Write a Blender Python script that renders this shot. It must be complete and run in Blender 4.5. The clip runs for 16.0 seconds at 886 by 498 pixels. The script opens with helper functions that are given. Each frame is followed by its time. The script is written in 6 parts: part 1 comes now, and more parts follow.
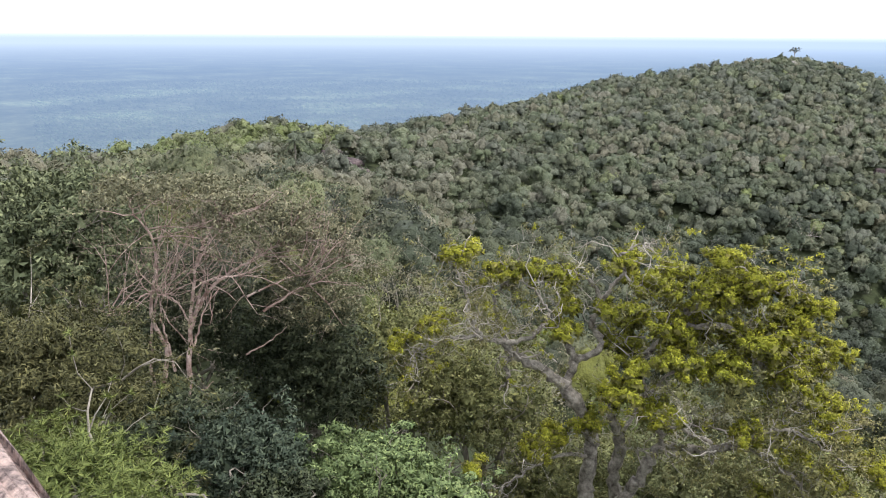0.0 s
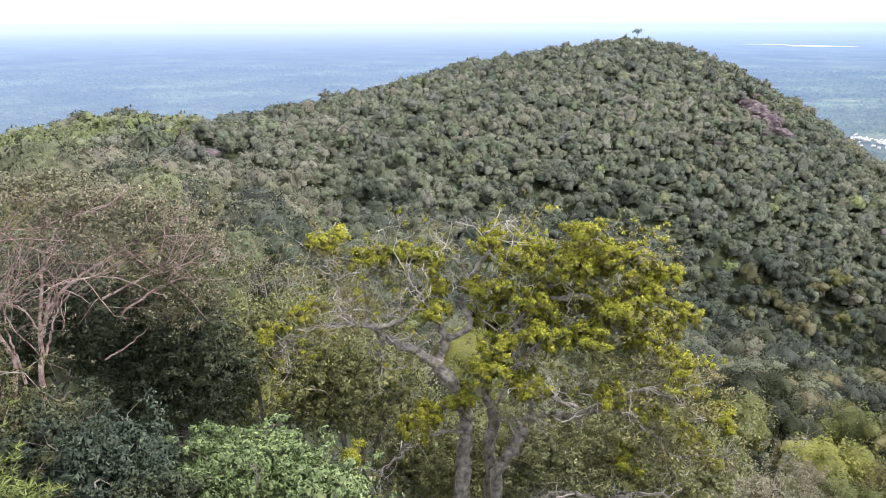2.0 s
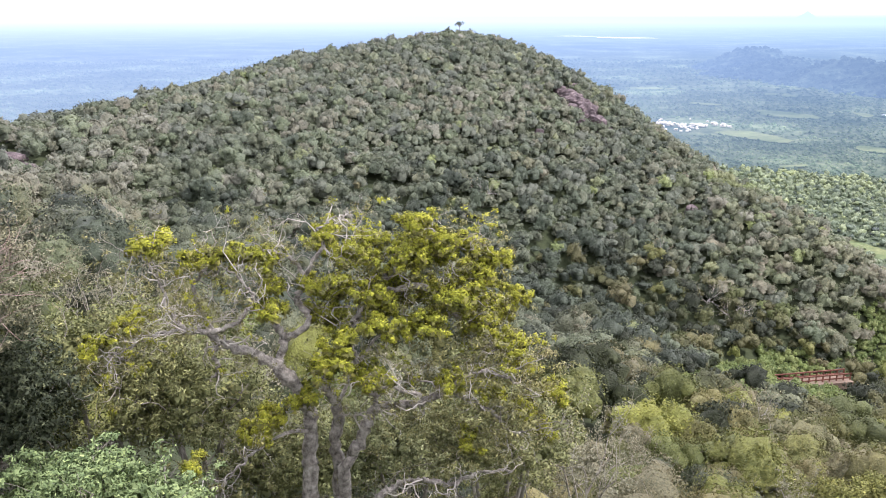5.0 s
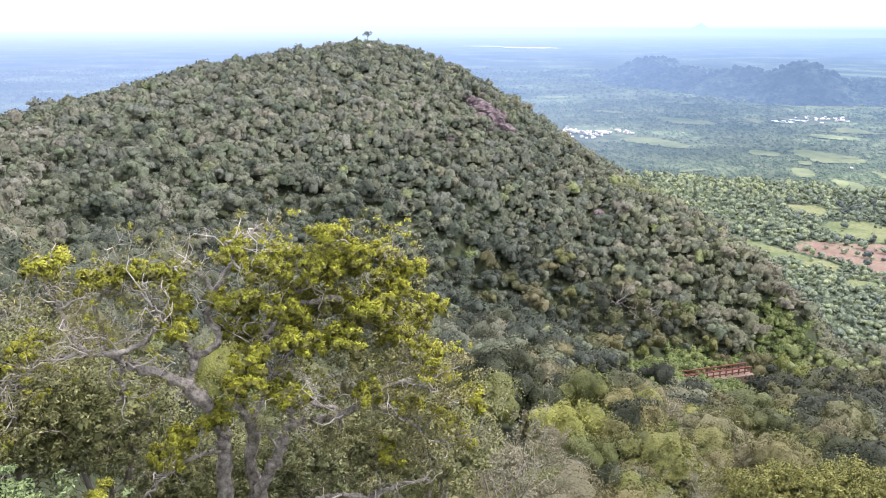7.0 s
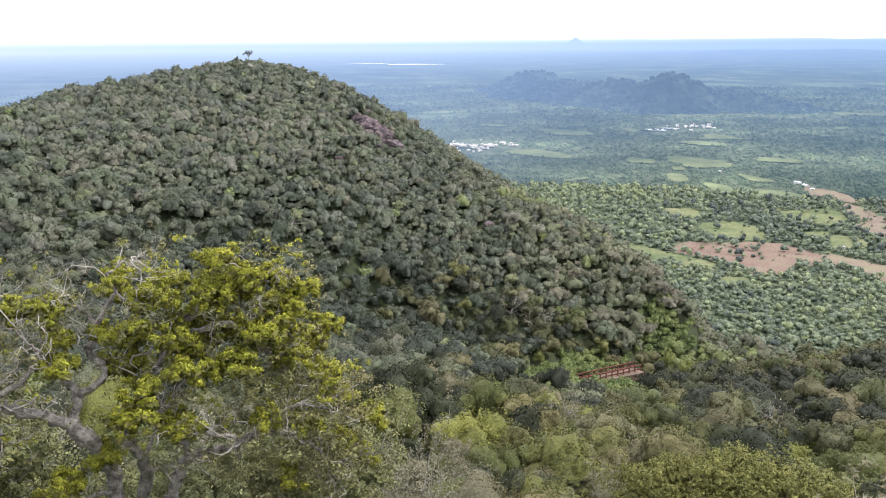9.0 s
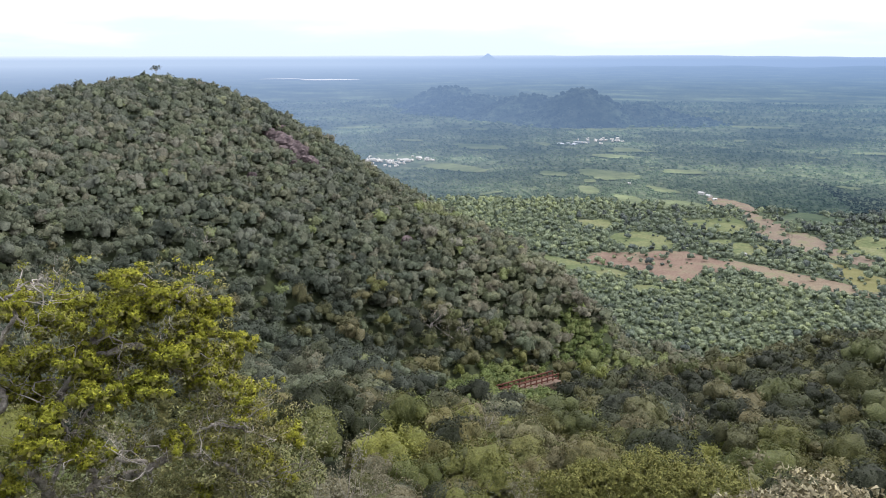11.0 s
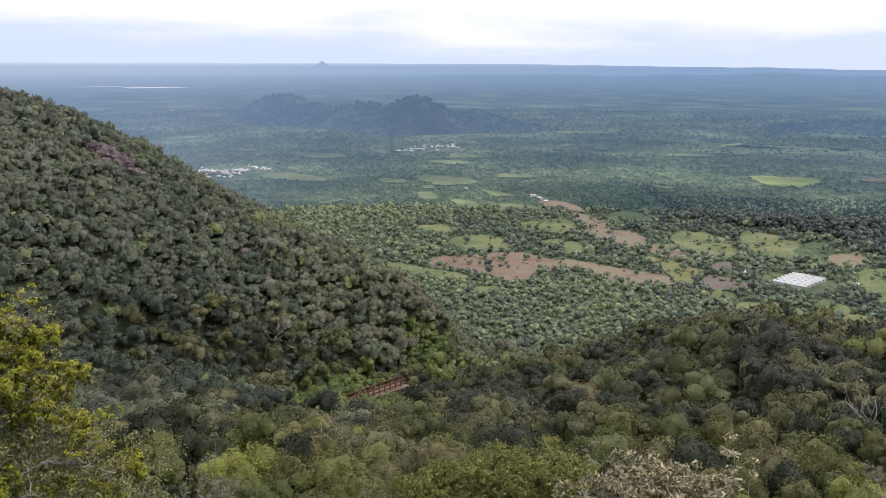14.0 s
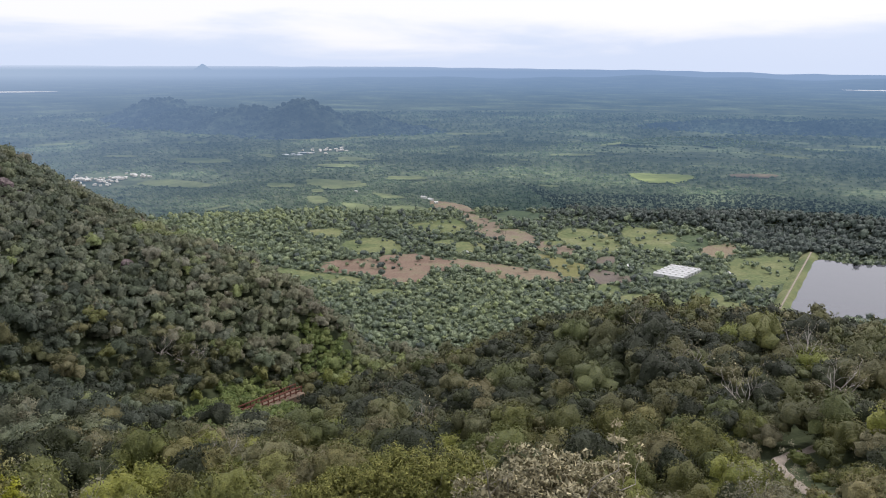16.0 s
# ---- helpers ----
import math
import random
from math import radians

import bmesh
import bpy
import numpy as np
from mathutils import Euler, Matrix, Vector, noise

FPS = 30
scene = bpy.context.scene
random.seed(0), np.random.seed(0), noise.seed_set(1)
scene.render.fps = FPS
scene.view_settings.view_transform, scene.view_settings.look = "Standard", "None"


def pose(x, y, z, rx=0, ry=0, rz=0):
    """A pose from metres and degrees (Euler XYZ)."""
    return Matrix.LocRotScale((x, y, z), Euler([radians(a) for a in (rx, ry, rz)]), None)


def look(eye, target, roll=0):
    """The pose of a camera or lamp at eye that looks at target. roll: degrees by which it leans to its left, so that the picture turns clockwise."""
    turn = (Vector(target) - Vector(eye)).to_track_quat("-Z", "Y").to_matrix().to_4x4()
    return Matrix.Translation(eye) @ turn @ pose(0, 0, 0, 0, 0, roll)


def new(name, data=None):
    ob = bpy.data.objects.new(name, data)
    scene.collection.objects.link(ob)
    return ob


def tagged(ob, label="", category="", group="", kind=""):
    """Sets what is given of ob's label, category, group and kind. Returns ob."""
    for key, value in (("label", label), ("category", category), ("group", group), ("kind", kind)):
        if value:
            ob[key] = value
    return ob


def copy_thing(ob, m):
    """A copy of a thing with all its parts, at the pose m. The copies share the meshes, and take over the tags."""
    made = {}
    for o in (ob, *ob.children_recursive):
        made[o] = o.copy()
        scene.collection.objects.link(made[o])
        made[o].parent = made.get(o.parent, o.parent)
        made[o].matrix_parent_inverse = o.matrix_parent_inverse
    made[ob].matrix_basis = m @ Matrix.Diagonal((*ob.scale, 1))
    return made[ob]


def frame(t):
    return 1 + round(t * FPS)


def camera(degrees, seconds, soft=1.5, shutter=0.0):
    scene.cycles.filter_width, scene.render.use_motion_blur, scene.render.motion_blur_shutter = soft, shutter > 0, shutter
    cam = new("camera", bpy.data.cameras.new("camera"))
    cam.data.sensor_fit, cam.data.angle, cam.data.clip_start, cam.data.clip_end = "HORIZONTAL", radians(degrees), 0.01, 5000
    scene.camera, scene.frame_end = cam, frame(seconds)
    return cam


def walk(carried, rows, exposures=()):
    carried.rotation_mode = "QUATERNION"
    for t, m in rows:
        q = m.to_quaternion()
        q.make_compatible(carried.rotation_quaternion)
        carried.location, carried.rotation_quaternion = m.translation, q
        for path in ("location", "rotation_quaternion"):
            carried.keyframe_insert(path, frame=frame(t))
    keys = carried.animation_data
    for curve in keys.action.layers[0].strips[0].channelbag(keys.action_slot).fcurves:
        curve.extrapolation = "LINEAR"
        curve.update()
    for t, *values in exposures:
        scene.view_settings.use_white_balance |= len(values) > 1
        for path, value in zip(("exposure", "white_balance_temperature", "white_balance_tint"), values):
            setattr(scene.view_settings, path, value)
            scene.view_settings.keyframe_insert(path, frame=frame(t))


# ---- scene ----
# The lookout stands EYE metres above the plain; the lens is level with z = EYE at the start.
EYE = 213.0
cam = camera(59.15, 16.0, soft=1.0)
WAY = [
    (0.0, -0.004, 0.008, -0.007, -34.38, -15.45, 0.36),
    (0.5, 0.000, 0.013, -0.012, -32.67, -15.82, 0.31),
    (1.0, 0.020, 0.009, -0.012, -30.07, -16.24, -0.12),
    (1.5, 0.042, -0.008, -0.006, -26.79, -16.24, -0.18),
    (2.0, 0.053, -0.010, -0.003, -24.39, -16.51, -0.07),
    (2.5, 0.060, -0.004, -0.003, -22.65, -16.75, 0.09),
    (3.0, 0.073, -0.006, -0.003, -20.93, -17.02, 0.03),
    (3.5, 0.090, -0.008, -0.002, -18.97, -16.89, 0.17),
    (4.0, 0.101, -0.003, 0.001, -16.57, -16.99, 0.36),
    (6.5, 0.121, 0.043, -0.004, -6.88, -16.55, -0.05),
    (7.0, 0.124, 0.059, -0.001, -5.45, -16.30, 0.40),
    (7.5, 0.126, 0.072, -0.002, -3.05, -15.93, 0.81),
    (8.0, 0.121, 0.085, -0.010, -0.89, -15.62, 0.46),
    (10.5, 0.232, -0.284, 0.070, 7.14, -14.36, -0.41),
    (11.0, 0.240, -0.275, 0.070, 8.83, -14.06, -0.07),
    (11.5, 0.241, -0.280, 0.071, 11.15, -13.74, 0.01),
    (12.0, 0.237, -0.305, 0.080, 13.01, -13.57, -0.13),
    (12.5, 0.231, -0.333, 0.097, 14.97, -13.78, 0.03),
    (13.0, 0.211, -0.374, 0.129, 17.09, -13.79, -0.06),
    (13.5, 0.186, -0.418, 0.164, 18.81, -13.57, 0.15),
    (14.0, 0.166, -0.455, 0.195, 20.70, -13.49, 0.27),
    (14.5, 0.157, -0.492, 0.214, 22.79, -13.34, 0.01),
    (15.0, 0.151, -0.520, 0.225, 25.04, -13.20, 0.14),
    (15.5, 0.146, -0.537, 0.229, 26.84, -13.21, 0.10),
    (16.0, 0.146, -0.548, 0.227, 28.81, -13.27, 0.27),
]
EXPOSED = [(0.0, 0.2, 6180, 13), (2.0, 0.53, 6080, 18), (4.0, 0.74, 6020, 21), (7.0, 0.70, 6020, 21), (8.2, 0.48, 6060, 18), (10.5, 0.04, 6080, 15), (12.0, -0.30, 6160, 14), (14.0, -0.40, 6220, 14), (16.0, -0.47, 6240, 14)]


def seat(x, y, z, yaw, pitch, roll):
    """The lens's pose: yaw to the right of north and pitch above the level, in degrees."""
    eye = Vector((x, y, EYE + z))
    a, b = radians(yaw), radians(pitch)
    return look(eye, eye + Vector((math.sin(a) * math.cos(b), math.cos(a) * math.cos(b), math.sin(b))), roll)


walk(cam, [(row[0], seat(*row[1:])) for row in WAY], EXPOSED)

# ---- sky and sun ----
SUN_AZ, SUN_EL = 75.0, 52.0
world = bpy.data.worlds.new("overcast_sky")
scene.world = world
world.use_nodes = True
wn = world.node_tree
wn.nodes.clear()


def wnode(kind, **values):
    n = wn.nodes.new(kind)
    for key, value in values.items():
        n.inputs[key].default_value = value
    return n


sky = wnode("ShaderNodeTexSky")
sky.sky_type, sky.sun_disc = "NISHITA", False
sky.sun_elevation, sky.sun_rotation = radians(SUN_EL), radians(SUN_AZ)
sky.air_density, sky.dust_density = 1.2, 3.0
blue = wnode("ShaderNodeBackground", Strength=0.10)
wn.links.new(sky.outputs[0], blue.inputs["Color"])
where = wnode("ShaderNodeTexCoord")
split = wnode("ShaderNodeSeparateXYZ")
wn.links.new(where.outputs["Generated"], split.inputs[0])
flat = wnode("ShaderNodeMapping")
flat.inputs["Scale"].default_value = (1.0, 1.0, 7.0)
wn.links.new(where.outputs["Generated"], flat.inputs[0])
puff = wnode("ShaderNodeTexNoise", Scale=3.2, Detail=7.0, Roughness=0.55, Distortion=0.3)
wn.links.new(flat.outputs[0], puff.inputs["Vector"])
# cloud cover thins towards the horizon, where a pale blue band shows
low = wnode("ShaderNodeMapRange")
low.inputs["From Min"].default_value, low.inputs["From Max"].default_value = 0.0, 0.075
low.inputs["To Min"].default_value, low.inputs["To Max"].default_value = -0.22, 0.34
wn.links.new(split.outputs["Z"], low.inputs["Value"])
cover = wnode("ShaderNodeMath")
cover.operation = "ADD"
wn.links.new(puff.outputs["Fac"], cover.inputs[0])
wn.links.new(low.outputs[0], cover.inputs[1])
edge = wnode("ShaderNodeMapRange")
edge.interpolation_type = "SMOOTHSTEP"
edge.inputs["From Min"].default_value, edge.inputs["From Max"].default_value = 0.38, 0.72
wn.links.new(cover.outputs[0], edge.inputs["Value"])
tint = wnode("ShaderNodeMix")
tint.data_type = "RGBA"
tint.inputs["A"].default_value, tint.inputs["B"].default_value = (0.70, 0.79, 0.94, 1), (1.0, 1.0, 1.0, 1)
wn.links.new(edge.outputs[0], tint.inputs["Factor"])
cloud = wnode("ShaderNodeBackground", Strength=1.54)
wn.links.new(tint.outputs["Result"], cloud.inputs["Color"])
both = wnode("ShaderNodeMixShader", Fac=0.86)
wn.links.new(blue.outputs[0], both.inputs[1])
wn.links.new(cloud.outputs[0], both.inputs[2])
done = wnode("ShaderNodeOutputWorld")
wn.links.new(both.outputs[0], done.inputs["Surface"])

lamp = bpy.data.lights.new("sun", "SUN")
lamp.energy, lamp.angle, lamp.color = 2.7, radians(10), (1.0, 0.95, 0.86)
sun = new("sun", lamp)
a, b = radians(SUN_AZ), radians(SUN_EL)
sun.matrix_world = look((0, 0, EYE + 60), (-math.sin(a) * math.cos(b), -math.cos(a) * math.cos(b), EYE + 60 - math.sin(b)))


# ---- materials ----
def material(name, rough=0.8, spec=0.3):
    m = bpy.data.materials.new(name)
    m.use_nodes = True
    tree = m.node_tree
    bsdf = tree.nodes["Principled BSDF"]
    bsdf.inputs["Roughness"].default_value = rough
    bsdf.inputs["Specular IOR Level"].default_value = spec
    return m, tree, bsdf


def node(tree, kind, **values):
    n = tree.nodes.new(kind)
    for key, value in values.items():
        n.inputs[key].default_value = value
    return n


def ramp(tree, source, stops):
    r = tree.nodes.new("ShaderNodeValToRGB")
    while len(r.color_ramp.elements) < len(stops):
        r.color_ramp.elements.new(0.5)
    for e, (at, colour) in zip(r.color_ramp.elements, stops):
        e.position, e.color = at, (*colour, 1)
    tree.links.new(source, r.inputs["Fac"])
    return r.outputs["Color"]


def mix(tree, fac, one, two, how="MIX"):
    n = tree.nodes.new("ShaderNodeMix")
    n.data_type, n.blend_type = "RGBA", how
    for key, value in (("Factor", fac), ("A", one), ("B", two)):
        if isinstance(value, bpy.types.NodeSocket):
            tree.links.new(value, n.inputs[key])
        elif isinstance(value, tuple):
            n.inputs[key].default_value = (*value, 1)
        else:
            n.inputs[key].default_value = value
    return n.outputs["Result"]


def clouds(tree, vector, scale, detail=4.0, rough=0.6):
    n = node(tree, "ShaderNodeTexNoise", Scale=scale, Detail=detail, Roughness=rough)
    if vector is not None:
        tree.links.new(vector, n.inputs["Vector"])
    return n.outputs["Fac"]


def bump(tree, bsdf, height, strength, distance):
    n = node(tree, "ShaderNodeBump", Strength=strength, Distance=distance)
    tree.links.new(height, n.inputs["Height"])
    tree.links.new(n.outputs[0], bsdf.inputs["Normal"])


def leafage(name, stops, by="tone", shine=0.35, grain=0.26, through_light=0.18, leaf=0.0):
    """Foliage: the colour of a whole crown from `by` (a stored value, or the object's own chance), varied leaf by leaf."""
    m, tree, bsdf = material(name, 0.62, shine)
    if by == "object":
        own = node(tree, "ShaderNodeObjectInfo").outputs["Random"]
    else:
        n = node(tree, "ShaderNodeAttribute")
        n.attribute_name = by
        own = n.outputs["Fac"]
    colour = ramp(tree, own, stops)
    island = node(tree, "ShaderNodeNewGeometry").outputs["Random Per Island"]
    light = ramp(tree, island, [(0.0, (0.70, 0.72, 0.68)), (0.6, (1.0, 1.0, 1.0)), (1.0, (1.4, 1.36, 1.2))])
    colour = mix(tree, grain * 2, colour, light, "MULTIPLY")
    place = node(tree, "ShaderNodeNewGeometry").outputs["Position"]
    patch = ramp(tree, clouds(tree, place, 0.35, 3), [(0.3, (0.75, 0.8, 0.75)), (0.7, (1.2, 1.15, 1.1))])
    colour = mix(tree, 0.7, colour, patch, "MULTIPLY")
    if leaf:
        # clustered leaves too fine to build: light and dark specks, and relief of their size
        speck = clouds(tree, place, 0.55 / leaf, 3, 0.7)
        colour = mix(tree, 1.0, colour, ramp(tree, speck, [(0.34, (0.66, 0.68, 0.66)), (0.5, (1.0, 1.0, 1.0)), (0.66, (1.24, 1.22, 1.18))]), "MULTIPLY")
        bump(tree, bsdf, speck, 1.0, leaf * 1.6)
    tree.links.new(colour, bsdf.inputs["Base Color"])
    if through_light:
        lit = node(tree, "ShaderNodeBsdfTranslucent")
        tree.links.new(colour, lit.inputs["Color"])
        blend = node(tree, "ShaderNodeMixShader", Fac=through_light)
        tree.links.new(bsdf.outputs[0], blend.inputs[1])
        tree.links.new(lit.outputs[0], blend.inputs[2])
        tree.links.new(blend.outputs[0], tree.nodes["Material Output"].inputs["Surface"])
    return m


def bark(name, dark, pale, scale=6.0):
    m, tree, bsdf = material(name, 0.9, 0.2)
    place = node(tree, "ShaderNodeNewGeometry").outputs["Position"]
    f = clouds(tree, place, scale, 6, 0.65)
    tree.links.new(ramp(tree, f, [(0.3, dark), (0.5, tuple((p + q) / 2 for p, q in zip(dark, pale))), (0.68, pale)]), bsdf.inputs["Base Color"])
    bump(tree, bsdf, clouds(tree, place, scale * 4, 4), 0.9, 0.04)
    return m


WOODS = leafage("woodland_leaves", [
    (0.0, (0.052, 0.066, 0.046)), (0.18, (0.079, 0.100, 0.066)), (0.34, (0.119, 0.133, 0.086)), (0.46, (0.127, 0.141, 0.114)), (0.58, (0.134, 0.163, 0.096)),
    (0.7, (0.173, 0.168, 0.128)), (0.8, (0.158, 0.188, 0.112)), (0.9, (0.212, 0.206, 0.170)), (1.0, (0.188, 0.231, 0.086))], grain=0.15, through_light=0.12, leaf=0.26)
GREY_WOODS = leafage("grey_woodland_leaves", [
    (0.0, (0.046, 0.058, 0.040)), (0.18, (0.074, 0.092, 0.056)), (0.34, (0.118, 0.125, 0.078)), (0.46, (0.120, 0.137, 0.096)), (0.58, (0.135, 0.156, 0.082)),
    (0.7, (0.180, 0.167, 0.122)), (0.8, (0.157, 0.183, 0.092)), (0.9, (0.215, 0.200, 0.155)), (1.0, (0.190, 0.230, 0.076))], grain=0.17, through_light=0.12, leaf=0.22)
SPUR_WOODS = leafage("spur_leaves", [
    (0.0, (0.028, 0.035, 0.018)), (0.2, (0.060, 0.070, 0.028)), (0.36, (0.108, 0.102, 0.042)), (0.48, (0.092, 0.112, 0.036)), (0.6, (0.148, 0.130, 0.068)),
    (0.72, (0.142, 0.150, 0.044)), (0.84, (0.190, 0.160, 0.108)), (0.93, (0.146, 0.164, 0.042)), (1.0, (0.176, 0.198, 0.044))], grain=0.18, through_light=0.12, leaf=0.20)
PLAIN_WOODS = leafage("plain_leaves", [(0.0, (0.061, 0.080, 0.077)), (0.15, (0.078, 0.103, 0.088)), (0.3, (0.118, 0.153, 0.112)), (0.6, (0.171, 0.214, 0.135)), (0.85, (0.230, 0.274, 0.152)), (1.0, (0.283, 0.331, 0.163))], grain=0.2, through_light=0, leaf=0.6)
GREY_BARK = bark("grey_bark", (0.062, 0.053, 0.044), (0.50, 0.46, 0.40), 7.0)
RED_BARK = bark("red_brown_bark", (0.16, 0.090, 0.072), (0.58, 0.46, 0.41), 5.0)
TWIG = bark("twig_bark", (0.17, 0.15, 0.125), (0.42, 0.385, 0.33), 2.0)
PALE_TWIG = bark("pale_twig_bark", (0.24, 0.215, 0.19), (0.58, 0.54, 0.48), 2.5)


# ---- mesh helpers ----
def link(name, verts, faces, mats, parent=None, label="", slots=None, tone=None, smooth=False):
    """A mesh object from arrays. slots: the material of each face; tone: a stored value for each corner point."""
    me = bpy.data.meshes.new(name)
    me.from_pydata(np.asarray(verts).tolist(), [], faces if isinstance(faces, list) else np.asarray(faces).tolist())
    for m in mats if isinstance(mats, (list, tuple)) else [mats]:
        me.materials.append(m)
    if slots is not None:
        me.polygons.foreach_set("material_index", np.asarray(slots, dtype=np.int32))
    if tone is not None:
        at = me.attributes.new("tone", "FLOAT", "POINT")
        at.data.foreach_set("value", np.asarray(tone, dtype=np.float32))
    if smooth:
        me.polygons.foreach_set("use_smooth", np.ones(len(me.polygons), dtype=bool))
    me.update()
    ob = new(name, me)
    if parent is not None:
        ob.parent = parent
    if label:
        tagged(ob, label)
    return ob


def part(name, bm, mat, parent, label="", smooth=False):
    """A bmesh as one mesh object under a thing or a part."""
    me = bpy.data.meshes.new(name)
    bm.normal_update()
    bm.to_mesh(me)
    bm.free()
    me.materials.append(mat)
    if smooth:
        me.polygons.foreach_set("use_smooth", np.ones(len(me.polygons), dtype=bool))
    ob = new(name, me)
    ob.parent = parent
    if label:
        tagged(ob, label)
    return ob


def polar(az, d, z=0.0):
    """A place from its bearing in degrees right of north and its distance from the lookout."""
    return np.array((d * math.sin(radians(az)), d * math.cos(radians(az)), z))


# ---- the land ----
# Landform lines, each point: bearing, distance, height over the lookout's eye (metres).
MAIN_RIDGE = [(-75, 235, -43), (-62, 250, -44.5), (-57, 256, -43), (-54, 262, -39.5), (-50, 270, -35), (-42, 300, -42), (-31, 350, -38), (-22.6, 400, -28), (-16, 430, -25.5), (-11, 450, -18.5)]
RIGHT_FLANK = [(-11, 450, -18.5), (-8.2, 451, -22.5), (-5, 452, -31), (0.4, 430, -51.5), (7.5, 370, -73.5), (12.9, 320, -78), (17, 292, -84), (21, 275, -94), (25, 275, -105)]
VALLEY = [(-38, 190, -47), (-18, 200, -60), (-3, 215, -83), (9, 225, -97), (16, 235, -104), (22, 262, -112), (26.5, 320, -132), (29, 400, -175)]
RIGHT_SPUR = [(60, 20, -19), (58, 42, -30), (52, 80, -45), (50, 120, -56.5), (48, 180, -62.5), (45, 215, -68), (38, 240, -84), (33, 270, -104)]
SLOPE_LEFT = [(-66, 16, -9), (-58, 40, -15), (-52, 100, -24), (-48, 170, -36)]
SLOPE_MID = [(-22, 16, -14), (-10, 34, -26), (-10, 60, -37), (-8, 110, -51), (-6, 160, -67)]
SLOPE_RIGHT = [(18, 17, -18), (20, 36, -29), (20, 60, -41), (22, 110, -60), (22, 170, -84)]
OUTER = [(66, 160, -60), (60, 215, -69), (56, 190, -65), (56, 300, -114), (44, 330, -125), (66, 330, -118)]


def xyz(rows):
    return [polar(*row) for row in rows]


def along(rows, step=14.0):
    got = []
    p = xyz(rows)
    for u, v in zip(p[:-1], p[1:]):
        n = max(1, int(np.linalg.norm(v - u) / step))
        got += [u + (v - u) * i / n for i in range(n)]
    return got + [p[-1]]


knots = []
for rows in (MAIN_RIDGE, RIGHT_FLANK, VALLEY, RIGHT_SPUR, SLOPE_LEFT, SLOPE_MID, SLOPE_RIGHT):
    knots += along(rows)
knots += xyz(OUTER)
# the far sides fall to the plain; the lookout's own top
for az in range(-80, 90, 8):
    foot = float(np.interp(az, [-80, -40, -11, 8, 20, 30, 60, 90], [520, 640, 720, 620, 520, 500, 480, 480]))
    knots += [polar(az, foot, -EYE), polar(az, foot + 130, -EYE), polar(az, foot + 320, -EYE)]
for az in range(-80, 270, 24):
    knots += [polar(az, 3.4, -5.0), polar(az, 9, -9.0 if az < 60 else -6.0)]
for az in range(95, 280, 30):
    knots += [polar(az, 60, -22), polar(az, 300, -110), polar(az, 700, -EYE)]
knots.append(np.array((0, 0, -4.0)))
knots = np.array(knots)


def fold(p, q):
    return np.sqrt(((p[:, None, :] - q[None, :, :]) ** 2).sum(2) + 1.0)


_n = len(knots)
_sys = np.zeros((_n + 3, _n + 3))
_sys[:_n, :_n] = fold(knots[:, :2], knots[:, :2]) + np.eye(_n) * -0.8
_sys[:_n, _n], _sys[:_n, _n + 1:] = 1, knots[:, :2]
_sys[_n, :_n], _sys[_n + 1:, :_n] = 1, knots[:, :2].T
_fold = np.linalg.solve(_sys, np.concatenate([knots[:, 2], np.zeros(3)]))


def relief(x, y, scale, seed):
    """Gentle, repeatable unevenness from a few crossing waves."""
    r = np.random.RandomState(seed)
    z = np.zeros_like(x)
    for k in range(7):
        t, ph, s = r.rand() * 6.3, r.rand() * 6.3, scale * (0.5 + r.rand() * 1.3)
        z += np.sin((x * math.cos(t) + y * math.sin(t)) / s + ph)
    return z / 4


def height(x, y):
    """Height of the ground over the plain."""
    x, y = np.atleast_1d(np.asarray(x, float)), np.atleast_1d(np.asarray(y, float))
    out = np.empty(len(x))
    for i in range(0, len(x), 4000):
        p = np.stack([x[i:i + 4000], y[i:i + 4000]], 1)
        out[i:i + 4000] = fold(p, knots[:, :2]) @ _fold[:_n] + _fold[_n] + p @ _fold[_n + 1:]
    r = np.hypot(x, y)
    out = np.where(r > 1000, -EYE, out) + EYE
    out = np.logaddexp(out / 6.0, 0) * 6.0 - 6 * math.log(2) * np.exp(-np.maximum(out, 0) / 6)
    out = np.where(r > 1000, 0, out)
    out += relief(x, y, 18, 3) * np.clip((r - 20) / 60, 0, 1) * np.where(out > 8, 1.6, 0.35)
    # low wooded rises out on the plain
    for az, d, along_m, deep, top in ((42, 1110, 140, 26, 4), (51, 1100, 130, 34, 13), (58, 1110, 120, 36, 14), (47, 2050, 260, 110, 40)):
        c = polar(az, d)
        ca, sa = math.cos(radians(az)), math.sin(radians(az))
        u, v = (x - c[0]) * ca - (y - c[1]) * sa, (x - c[0]) * sa + (y - c[1]) * ca
        out += top * np.exp(-(u / along_m) ** 2 - (v / deep) ** 2)
    return out


NEAR_R = 1150.0


def sheet(az0, az1, n_az, radii):
    az = np.radians(np.linspace(az0, az1, n_az))
    a, r = np.meshgrid(az, radii)
    return (r * np.sin(a)).ravel(), (r * np.cos(a)).ravel()


def quads(n_az, n_r, wrap=False):
    j, i = np.meshgrid(np.arange(n_r - 1), np.arange(n_az - 1), indexing="ij")
    k = (j * n_az + i).ravel()
    return np.stack([k, k + n_az, k + n_az + 1, k + 1], 1)


